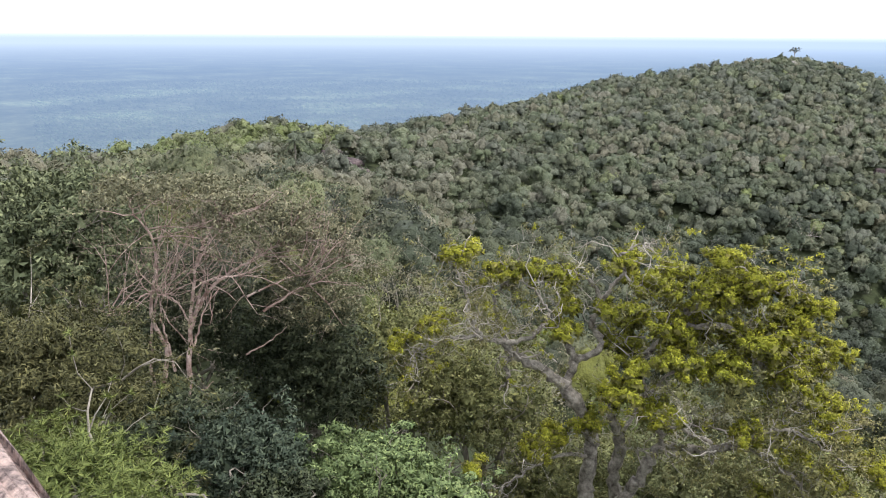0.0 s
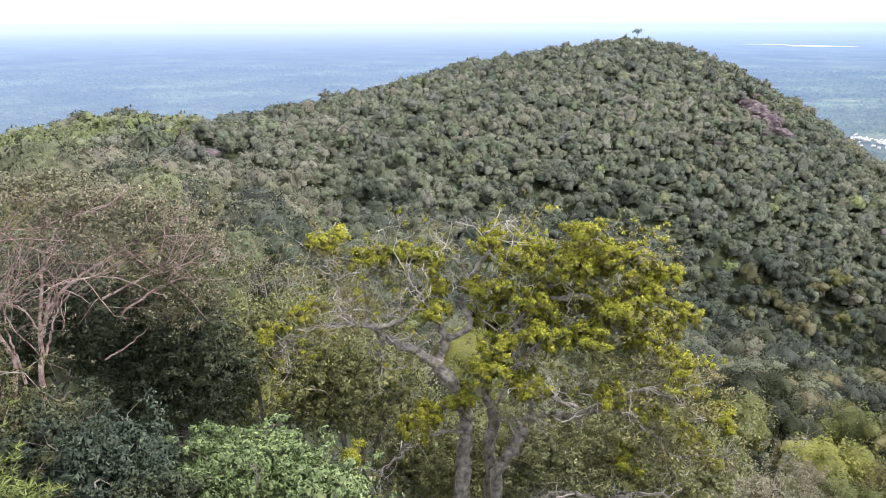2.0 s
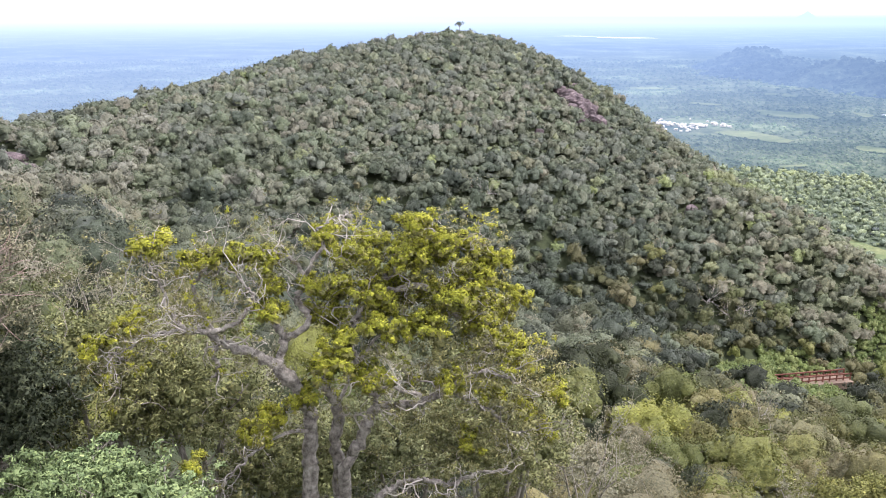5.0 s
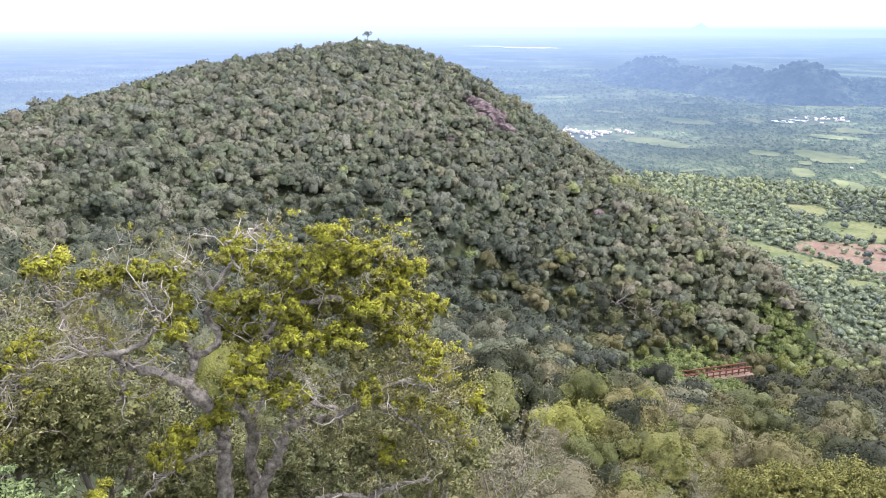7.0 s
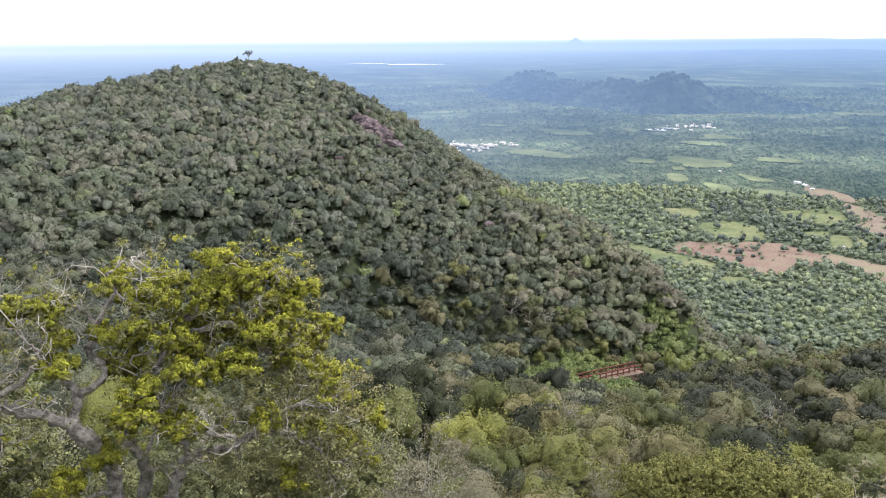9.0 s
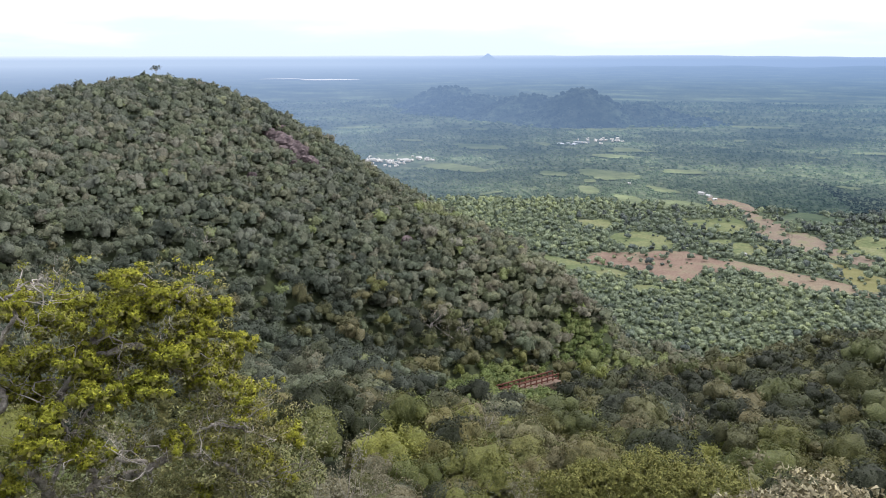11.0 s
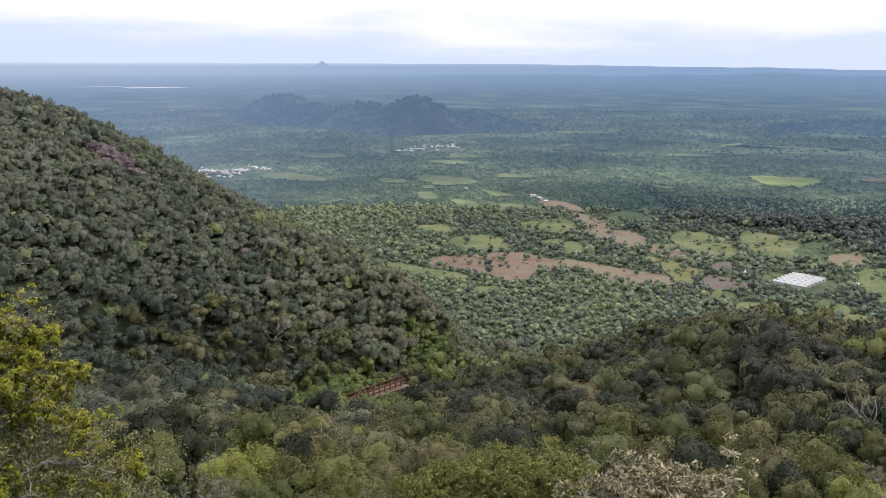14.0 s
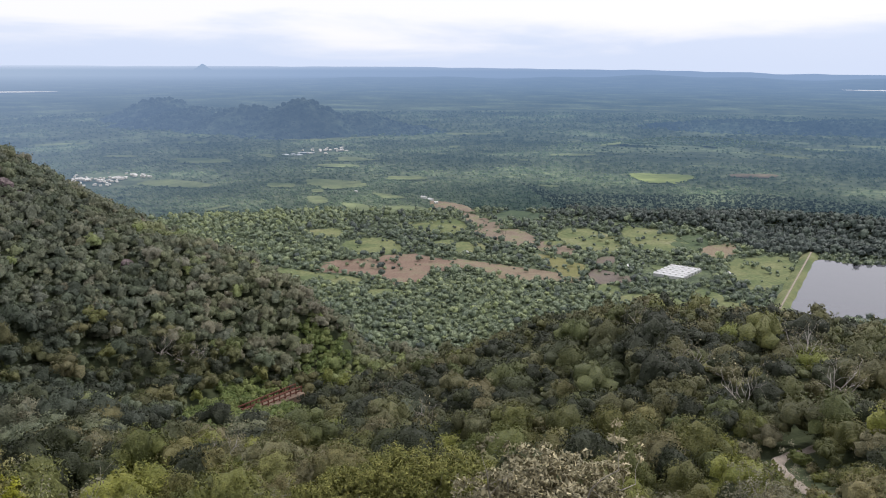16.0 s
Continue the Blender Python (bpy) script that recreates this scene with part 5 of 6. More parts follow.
OLIVE_SHRUB = leaf_of("olive_shrub_leaves", (0.101, 0.110, 0.048), (0.187, 0.200, 0.086), (0.322, 0.331, 0.144))
YELLOW_OLIVE = leaf_of("yellow_olive_leaves", (0.100, 0.106, 0.030), (0.185, 0.190, 0.054), (0.310, 0.305, 0.100))
PALE_OLIVE = leaf_of("pale_grey_olive_leaves", (0.143, 0.127, 0.079), (0.275, 0.248, 0.160), (0.484, 0.435, 0.297))


def crooked_tree():
    """The big lime-leaved tree: several pale crooked stems, bare twigs on one side, thick leaf pads on the other."""
    rs_ = np.random.RandomState(40)
    x, y = -5.75, 14.95
    root, base = rooted("tree", x, y)
    fwd = np.array((math.sin(radians(-20.8)), math.cos(radians(-20.8)), 0))
    rgt = np.array((fwd[1], -fwd[0], 0))

    def at(u, z, w=0.0):
        """u metres across, z over the eye's height, w metres in depth."""
        return rgt * u + fwd * w + np.array((0, 0, EYE + z - base[2]))

    def limb(r0, r1, shoots_, *points):
        """A crooked limb through a few places (across, height, depth), with its own sprays of twigs."""
        pts = [at(*q) for q in points]
        n = 6 * len(pts)
        line = smooth_line(pts, n)
        line[2:-1] += rs_.randn(n - 3, 3) * 0.025
        rad = np.linspace(r0, r1, n) * (1 + 0.10 * rs_.randn(n))
        trunk.add(line, rad, 8)
        first = n // 3
        lean = 0.35 if points[-1][0] > 0 else -0.4
        for j in range(shoots_):
            i = first + int((n - first - 1) * (j + rs_.rand()) / shoots_)
            way = rs_.randn(3) * np.array((1, 1, 0.6)) + np.array((0, 0, 0.22)) + rgt * lean - fwd * 0.3
            grow(twigs, rs_, line[i], way, 0.7 + 0.55 * rs_.rand(), min(0.026, max(0.015, rad[i] * 0.33)), 2, tips, 0.62, 0.02, 4, 3, 6)

    trunk, twigs, tips = Limbs(), Limbs(), []
    g = base[2] - EYE - 0.7
    # three stems from one root
    limb(0.20, 0.15, 2, (-0.42, g), (-0.44, -10.9), (-0.40, -9.7), (-0.36, -8.8), (-0.62, -8.1), (-0.97, -7.45, -0.1))
    limb(0.17, 0.05, 8, (0.20, g, 0.3), (0.22, -10.9, 0.3), (0.18, -9.6, 0.3), (0.24, -8.8, 0.3), (0.0, -8.15, 0.3), (0.22, -7.6, 0.4), (0.56, -6.95, 0.5), (1.27, -6.0, 0.6), (1.72, -5.1, 0.5))
    limb(0.16, 0.06, 9, (0.10, g, -0.1), (0.37, -10.5, -0.1), (0.68, -9.5, -0.2), (0.96, -8.8, -0.3), (1.21, -8.5, -0.3), (1.93, -8.38, -0.5), (2.55, -8.16, -0.6), (3.01, -8.23, -0.6))
    # the thick limb over the slope and its forks
    limb(0.14, 0.035, 15, (-0.97, -7.45, -0.1), (-1.45, -7.1, -0.2), (-1.96, -6.77, -0.4), (-2.30, -6.43, -0.5), (-2.77, -6.36, -0.5), (-3.34, -6.4, -0.4))
    limb(0.06, 0.03, 3, (-2.05, -6.7, -0.4), (-2.28, -6.9, -0.5), (-2.19, -7.2, -0.5), (-2.38, -7.5, -0.5))
    limb(0.06, 0.02, 9, (-2.30, -6.43, -0.5), (-1.76, -6.17, -0.6), (-1.42, -5.8, -0.5), (-1.50, -5.5, -0.4), (-1.9, -5.1, -0.2))
    limb(0.05, 0.015, 12, (-2.77, -6.36, -0.5), (-3.07, -5.96, -0.5), (-3.29, -5.18, -0.3), (-3.58, -4.67, -0.2))
    limb(0.05, 0.015, 9, (-2.5, -6.4, 0.1), (-2.7, -5.7, 0.4), (-2.3, -5.2, 0.5), (-2.6, -4.9, 0.5))
    limb(0.035, 0.012, 10, (-3.34, -6.4, -0.4), (-3.73, -6.52, -0.5), (-4.13, -6.8, -0.4), (-4.52, -6.88, -0.4))
    limb(0.10, 0.06, 1, (-0.97, -7.4, 0.0), (-0.85, -6.92, 0.1), (-1.0, -6.6, 0.1), (-1.13, -6.35, 0.1))
    limb(0.09, 0.025, 10, (-0.87, -6.95, 0.1), (-0.30, -6.61, 0.3), (-0.55, -6.11, 0.4), (-0.35, -5.67, 0.4), (-0.64, -5.13, 0.4), (-1.2, -4.95, 0.4))
    limb(0.055, 0.015, 10, (-0.45, -5.8, 0.4), (-0.09, -5.12, 0.3), (0.12, -4.8, 0.2), (-0.04, -4.49, 0.1), (0.32, -4.24, 0.1), (0.56, -4.17, 0.1))
    limb(0.07, 0.03, 8, (1.21, -8.5, -0.3), (0.96, -8.07, -0.2), (0.73, -7.74, -0.1), (0.62, -7.08, 0.0), (0.35, -6.6, -0.3))
    limb(0.05, 0.018, 6, (2.11, -8.2, -0.5), (1.36, -7.72, -0.9), (0.95, -7.56, -1.0))
    limb(0.085, 0.018, 14, (1.1, -6.2, 0.6), (2.25, -5.98, 0.5), (3.01, -6.62, 0.3), (3.67, -7.27, 0.2), (4.45, -7.8, 0.1))
    limb(0.07, 0.018, 10, (1.27, -6.0, 0.6), (2.0, -5.4, 0.9), (2.6, -4.9, 0.8), (3.2, -5.2, 0.6))
    limb(0.06, 0.018, 12, (3.01, -8.23, -0.6), (3.78, -8.8, -0.5), (4.2, -9.29, -0.5), (4.96, -9.33, -0.4))
    limb(0.05, 0.015, 10, (2.55, -8.16, -0.6), (3.2, -7.6, -0.8), (3.9, -7.7, -0.8), (4.6, -8.2, -0.7))
    limb(0.10, 0.03, 9, (0.98, g, -0.8), (1.0, -10.9, -0.9), (1.39, -10.23, -0.9), (1.93, -10.03, -1.0), (2.72, -10.18, -1.0), (3.35, -9.95, -1.0), (4.12, -9.98, -1.0))
    limb(0.05, 0.02, 7, (-0.43, -9.1, -0.1), (-0.95, -8.89, -0.5), (-1.47, -9.05, -0.8), (-2.01, -9.44, -1.0), (-2.28, -9.74, -1.0))
    limb(0.05, 0.018, 8, (0.24, -8.8, 0.4), (0.9, -8.0, 1.3), (2.0, -7.0, 1.8), (3.0, -6.2, 1.8))
    trunk.mesh("trunk", GREY_BARK, root, "thick grey crooked stems and limbs")
    twigs.mesh("twigwork", PALE_TWIG, root, "pale crooked twigs")
    ends = np.array([t[0] for t in tips])

    # leaf pads: across, height, half width, half height, depth
    pads = []
    for u, z, ru, rz, w in ((-3.44, -4.44, 0.37, 0.15, -0.2), (-3.07, -4.29, 0.17, 0.12, -0.2), (-2.54, -4.91, 0.42, 0.18, 0.3), (-1.80, -4.85, 0.49, 0.20, 0.3), (-1.13, -4.95, 0.40, 0.20, 0.3),
                            (-1.07, -5.53, 0.27, 0.15, 0.1), (-1.07, -5.86, 0.32, 0.15, -0.5), (-0.27, -5.51, 0.27, 0.15, 0.2), (0.57, -4.98, 0.49, 0.28, 0.4), (0.90, -5.75, 0.45, 0.30, 0.0),
                            (1.93, -4.33, 0.45, 0.20, 0.5), (2.54, -4.82, 0.49, 0.32, 0.5), (1.72, -5.09, 0.49, 0.32, 0.3), (0.18, -6.96, 0.42, 0.40, -0.9), (0.30, -6.55, 0.37, 0.20, -0.6)):
        pads.append((u, z, ru, rz, w))
    for u, z, ru, rz, w in ((1.04, -6.27, 0.45, 0.24, -0.5), (1.90, -6.32, 0.55, 0.32, -0.5), (2.72, -5.84, 0.49, 0.34, -0.2), (3.38, -6.61, 0.45, 0.30, 0.0), (4.24, -7.53, 0.40, 0.26, 0.0),
                            (5.05, -8.34, 0.30, 0.18, -0.3), (-1.21, -8.25, 0.37, 0.24, -0.5), (-0.50, -7.95, 0.30, 0.15, -0.4), (-1.47, -8.54, 0.37, 0.18, -0.6), (-2.86, -9.24, 0.20, 0.28, -0.9),
                            (-4.76, -6.54, 0.28, 0.16, -0.3), (-3.83, -5.98, 0.30, 0.12, -0.3), (0.82, -7.35, 0.40, 0.20, -0.9), (0.14, -4.36, 0.25, 0.14, 0.1), (3.3, -5.6, 0.4, 0.25, 0.3), (3.9, -6.9, 0.35, 0.2, -0.5), (3.5, -8.0, 0.3, 0.2, -0.5),
                            (4.3, -8.7, 0.3, 0.2, -0.4), (2.5, -7.6, 0.25, 0.16, -0.8), (4.8, -9.3, 0.25, 0.15, -0.3), (3.0, -9.2, 0.25, 0.15, -0.6)):
        pads.append((u, z, ru, rz, w))
    # more of them round the far side of the crown
    for k in range(26):
        pads.append((-0.2 + 4.4 * rs_.rand(), -4.9 - 2.2 * rs_.rand(), 0.36, 0.22, 0.7 + 1.4 * rs_.rand()))
    v, low_v = [], []
    for u, z, ru, rz, w in pads:
        u += 0.2 if u > 0.5 else 0.0
        n = int(12 + 190 * ru * rz)
        c = np.array([at(u + ru * 0.55 * p, z - 0.12 + rz * 0.45 * q, w + 0.3 * r) for p, q, r in np.clip(rs_.randn(n, 3), -1.7, 1.7)])
        v.append(tufts(rs_, c, 85, 0.125, 0.062, 0.5, 0.75, 0.7))
        # darker leaves just under each pad: shade put in by colour
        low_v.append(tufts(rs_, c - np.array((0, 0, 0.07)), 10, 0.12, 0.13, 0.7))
    u = ends @ rgt
    zz = ends[:, 2] + base[2] - EYE
    lush = (rs_.rand(len(ends)) < np.where((u > -0.3) & (zz > -7.4), 0.26, 0.10)) & (zz > -7.9)
    v.append(tufts(rs_, ends[lush], 26, 0.11, 0.06, 0.5, 0.7, 0.6))
    leaves("crown", np.concatenate(v), LIME, root, rs_, "pads of lime-yellow leaves")
    leaves("inner_foliage", np.concatenate(low_v + [tufts(rs_, envelope(rs_, at(2.0, -6.2, 1.0), (2.2, 1.3, 1.5), 120, -0.7, 0.3), 22, 0.2, 0.08, 0.5)]), SHADED_LIME, root, rs_, "inner leaves with the crown's shade put into their olive colour")
    # thin dull foliage among the twigs
    dull = ~lush & (rs_.rand(len(ends)) < np.where(u > 2.2, 0.75, 0.45))
    back = np.concatenate([envelope(rs_, at(3.4, -8.4, 0.0), (2.0, 1.5, 1.6), 400, -0.8, 0.3), envelope(rs_, at(2.4, -6.6, 0.9), (2.3, 1.6, 1.7), 120, -0.7, 0.3),
                           envelope(rs_, at(-2.4, -5.6, 0.6), (2.0, 0.9, 0.8), 60, -0.6, 0.3), envelope(rs_, at(1.6, -10.2, 0.8), (2.2, 1.2, 1.1), 90, -0.8, 0.3)])
    v = np.concatenate([tufts(rs_, ends[dull], 12, 0.12, 0.07, 0.4), tufts(rs_, back, 24, 0.2, 0.075, 0.4)])
    leaves("dry_foliage", v, OLD_LIME, root, rs_, "thin dull olive-brown leaves among bare twigs")
    return tagged(root, "large crooked tree with lime-yellow leaf pads and pale bare branches", "tree")


def red_stem_tree():
    """The tall thin-stemmed tree: red-brown stems in a sheaf, branches fanning out, brown-olive foliage."""
    rs_ = np.random.RandomState(50)
    x, y = -13.92, 9.76
    root, base = rooted("tree", x, y)
    fwd = np.array((math.sin(radians(-55)), math.cos(radians(-55)), 0))
    rgt = np.array((fwd[1], -fwd[0], 0))

    def at(u, z, w=0.0):
        return rgt * u + fwd * w + np.array((0, 0, EYE + z - base[2]))

    g = base[2] - EYE - 0.6
    stems_ = [
        ([at(0.0, g), at(0.02, -9.2), at(0.32, -7.9), at(0.38, -7.05), at(0.50, -6.0), at(0.66, -5.0), at(0.81, -4.5)], 0.095, 0.05),
        ([at(0.48, -6.3), at(0.85, -5.55, 0.1), at(1.55, -5.1, 0.2), at(2.17, -4.82, 0.3), at(2.7, -4.6, 0.4)], 0.055, 0.02),
        ([at(0.58, -6.0), at(0.81, -5.3, -0.1), at(1.18, -5.15, -0.2), at(1.78, -5.15, -0.2)], 0.04, 0.016),
        ([at(-0.2, g, 0.1), at(-0.2, -9.0, 0.1), at(-0.21, -7.8, 0.1), at(-0.07, -6.75, 0.1), at(-0.31, -5.9), at(-0.14, -4.9), at(-0.15, -4.2), at(-0.42, -3.7), at(-0.54, -3.3)], 0.07, 0.03),
        ([at(-0.4, g, 0.3), at(-0.37, -8.9, 0.3), at(-0.40, -7.2, 0.3), at(-0.35, -6.4, 0.2), at(-0.15, -5.4, 0.2), at(-0.04, -4.4, 0.2), at(0.11, -3.9, 0.2)], 0.055, 0.02),
        ([at(0.07, -7.3, 0.1), at(-0.04, -6.5, 0.1), at(-0.11, -5.9, 0.1), at(0.01, -5.2, 0.1)], 0.035, 0.018),
        ([at(0.05, -8.7), at(0.50, -7.9, -0.1), at(0.86, -7.6, -0.1)], 0.04, 0.014),
        ([at(0.38, -7.05), at(0.60, -6.55, 0.2), at(0.78, -6.05, 0.2), at(1.1, -5.4, 0.3)], 0.035, 0.016),
        ([at(0.48, -6.3), at(0.20, -5.6, -0.1), at(-0.23, -5.3, -0.2)], 0.026, 0.014),
        ([at(-0.25, -5.3, -0.2), at(-0.52, -5.38, -0.3), at(-0.82, -5.6, -0.3), at(-1.28, -5.8, -0.3)], 0.024, 0.010),
        ([at(1.75, -5.8, 0.3), at(2.52, -5.45, 0.1), at(3.17, -5.25, 0.0)], 0.03, 0.014),
        ([at(2.10, -6.2, 0.3), at(2.76, -5.75, 0.1), at(3.29, -5.47, 0.0)], 0.03, 0.014),
        ([at(1.66, -7.25, 0.4), at(2.19, -6.9, 0.2), at(2.59, -6.55, 0.1)], 0.024, 0.012),
        ([at(0.70, -4.9), at(1.0, -4.2, 0.2), at(1.5, -3.9, 0.3)], 0.04, 0.016),
    ]
    trunk, twigs, tips = Limbs(), Limbs(), []
    for pts, r0, r1 in stems_:
        n = 5 * len(pts)
        line = smooth_line(pts, n)
        line[2:-1] += rs_.randn(n - 3, 3) * 0.015
        rad = np.linspace(r0, r1 * 0.35, n)
        trunk.add(line, rad, 7)
        for j in range(9):
            i = int(n * 0.7) + int((n * 0.3 - 1) * (j + rs_.rand()) / 9)
            if line[i][2] < at(0, -6.0)[2]:
                continue
            way = rs_.randn(3) * 0.55 + np.array((0, 0, 0.55)) + rgt * 0.5 - fwd * 0.2
            grow(twigs, rs_, line[min(i, n - 1)], way, 1.0 + 0.5 * rs_.rand(), 0.016, 2, tips, 0.22, 0.05, 4, 3, 4)
    # no twig stands clear above the head
    cap = at(0, -3.45)[2]
    twigs.v = [np.column_stack([v[:, :2], np.where(v[:, 2] > cap, cap + (v[:, 2] - cap) * 0.22, v[:, 2])]) for v in twigs.v]
    tips = [(np.array((t[0], t[1], cap + (t[2] - cap) * 0.22 if t[2] > cap else t[2])), w) for t, w in tips]
    trunk.mesh("trunk", RED_BARK, root, "slender red-brown stems")
    twigs.mesh("twigwork", RED_BARK, root, "pinkish-brown fine branches")
    ends = np.array([t[0] for t in tips])
    mass = np.concatenate([
        envelope(rs_, at(-0.6, -3.4, 0.6), (0.9, 0.8, 0.5), 90, -0.3, 0.4),
        envelope(rs_, at(0.7, -3.5, 0.9), (1.6, 1.0, 0.5), 150, -0.3, 0.4),
        envelope(rs_, at(2.1, -4.3, 0.9), (1.6, 1.2, 0.75), 260, -0.3, 0.4),
        envelope(rs_, at(3.4, -5.0, 1.0), (1.0, 1.1, 0.8), 170, -0.4, 0.5),
        envelope(rs_, at(3.4, -6.3, 1.1), (1.2, 1.1, 1.1), 220, -0.5, 0.5),
    ])
    v = np.concatenate([tufts(rs_, ends, 4, 0.15, 0.065, 0.45), tufts(rs_, mass, 44, 0.2, 0.07, 0.45)])
    leaves("crown", v, DUSTY, root, rs_, "fine grey-olive leaves")
    under = np.concatenate([
        envelope(rs_, at(3.3, -7.6, 1.5), (1.5, 1.1, 1.3), 240, -0.8, 0.5),
        envelope(rs_, at(2.0, -7.2, 2.0), (1.5, 0.9, 1.5), 230, -0.9, 0.4),
        envelope(rs_, at(0.7, -6.6, 2.0), (1.1, 0.8, 1.6), 190, -0.9, 0.4),
        envelope(rs_, at(-0.5, -6.8, 2.0), (1.0, 0.8, 1.8), 150, -0.9, 0.4),
    ])
    leaves("hanging_foliage", tufts(rs_, under, 40, 0.24, 0.09, 0.5), DARK_GREEN, root, rs_, "dark green hanging foliage")
    return tagged(root, "thin-stemmed tree with red-brown trunks and brown-olive foliage", "tree")


crooked_tree()
red_stem_tree()
shrub("shrub", -63.2, 7.4, -30.5, (1.2, 1.0, 0.68), 1000, 24, 0.1, 0.08, SPIKY, "bright yellow-green bush with narrow spiky leaves", 61, True, slim=0.15)
shrub("tree", -63.5, 11.0, -23.0, (1.6, 1.4, 1.15), 620, 52, 0.16, 0.065, MID_OLIVE, "olive-brown broadleaf tree with drooping narrow leaves", 62, slim=0.3)
shrub("tree", -61.5, 24, -14.5, (2.7, 2.4, 2.7), 760, 44, 0.30, 0.13, MID_GREEN, "tall green tree with a dense crown", 63)
shrub("shrub", -50.0, 13.2, -29.8, (1.0, 1.0, 0.85), 300, 36, 0.16, 0.085, BLUE_GREEN, "dark blue-green bush under the trees", 64)
shrub("shrub", -47.5, 12.0, -33.0, (0.8, 0.8, 0.6), 200, 34, 0.15, 0.08, DARK_GREEN, "dark leafy bush on the slope", 65)
shrub("shrub", -40.3, 12.6, -32.4, (1.45, 1.2, 0.95), 560, 44, 0.15, 0.075, FRESH, "rounded fresh green bush with small leaves", 66)
shrub("shrub", -34.5, 11.5, -33.8, (0.8, 0.7, 0.5), 150, 18, 0.16, 0.085, FRESH, "light green bush with upright shoots", 67, bare=0.3)
shrub("shrub", -55.5, 15.2, -28.5, (1.7, 1.2, 1.3), 330, 34, 0.22, 0.10, DARK_GREEN, "dark green thicket behind slender stems", 75)
shrub("tree", -44.5, 19.5, -25.0, (1.9, 1.8, 1.9), 520, 40, 0.25, 0.10, DARK_GREEN, "dark olive tree with hanging foliage", 68)
shrub("tree", -37.5, 21.0, -23.6, (2.2, 2.0, 1.7), 560, 40, 0.26, 0.10, OLIVE_SHRUB, "olive tree with fine twiggy foliage", 69, bare=0.2)
shrub("tree", -31.0, 20.5, -27.0, (1.9, 1.9, 1.7), 480, 36, 0.25, 0.10, OLIVE_SHRUB, "olive scrub tree behind pale branches", 70, bare=0.2)
shrub("tree", -24.0, 20.0, -32.0, (2.0, 1.8, 1.4), 480, 36, 0.25, 0.10, OLIVE_SHRUB, "olive-green scrub tree on the slope", 71)
shrub("tree", -15.0, 20.0, -31.0, (2.0, 1.8, 1.4), 460, 34, 0.25, 0.10, BROWNISH, "brownish scrub tree with dry leaves", 72, bare=0.25)
shrub("tree", -7.0, 20.0, -31.0, (2.1, 1.8, 1.5), 480, 34, 0.25, 0.10, OLIVE_SHRUB, "olive scrub tree with a ragged crown", 73)
shrub("tree", 39.0, 13.5, -31.6, (1.75, 1.5, 1.0), 520, 26, 0.16, 0.10, PALE_OLIVE, "pale grey-olive tree with dry curled leaves", 74, bare=0.25)
shrub("tree", 25.2, 42.0, -30.4, (3.4, 3.0, 2.1), 620, 36, 0.34, 0.14, YELLOW_OLIVE, "yellow-olive tree with fine ragged foliage", 76, bare=0.15)
shrub("tree", 30.2, 43.0, -30.3, (2.9, 2.7, 1.9), 520, 36, 0.34, 0.14, YELLOW_OLIVE, "yellow-olive tree with pale twigs showing through", 77, bare=0.25)
shrub("tree", 20.3, 41.0, -31.4, (2.6, 2.5, 1.7), 460, 36, 0.34, 0.14, YELLOW_OLIVE, "small yellow-olive tree on the slope", 78, bare=0.15)

# ---- the lookout's own terrace and parapet ----
STONE, pt_, pb_ = material("weathered_concrete", 0.92, 0.2)
pp_ = node(pt_, "ShaderNodeNewGeometry").outputs["Position"]
pcol = ramp(pt_, clouds(pt_, pp_, 7, 8, 0.7), [(0.32, (0.17, 0.135, 0.125)), (0.5, (0.36, 0.285, 0.26)), (0.68, (0.52, 0.42, 0.385))])
pspot = ramp(pt_, clouds(pt_, pp_, 45, 4, 0.7), [(0.36, (0.35, 0.34, 0.36)), (0.48, (0.9, 0.88, 0.88)), (0.64, (1.35, 1.28, 1.24))])
pt_.links.new(mix(pt_, 1.0, pcol, pspot, "MULTIPLY"), pb_.inputs["Base Color"])
bump(pt_, pb_, clouds(pt_, pp_, 30, 6, 0.7), 0.8, 0.02)


def slab(bm, corners, z0, z1, n=1):
    """A prism over a plan outline."""
    low_ = [bm.verts.new((x, y, z0)) for x, y in corners]
    top_ = [bm.verts.new((x, y, z1)) for x, y in corners]
    bm.faces.new(top_)
    bm.faces.new(low_[::-1])
    for i in range(len(corners)):
        j = (i + 1) % len(corners)
        bm.faces.new((low_[i], low_[j], top_[j], top_[i]))


def worn(bm, width, amount, seed, cuts=0):
    """Bevelled, slightly uneven edges."""
    if cuts:
        bmesh.ops.subdivide_edges(bm, edges=bm.edges[:], cuts=cuts, use_grid_fill=True)
    bmesh.ops.bevel(bm, geom=[e for e in bm.edges if e.is_boundary or e.calc_face_angle(0) > 0.6], offset=width, segments=2, affect="EDGES")
    r = np.random.RandomState(seed)
    for v in bm.verts:
        v.co += Vector(r.randn(3) * amount)


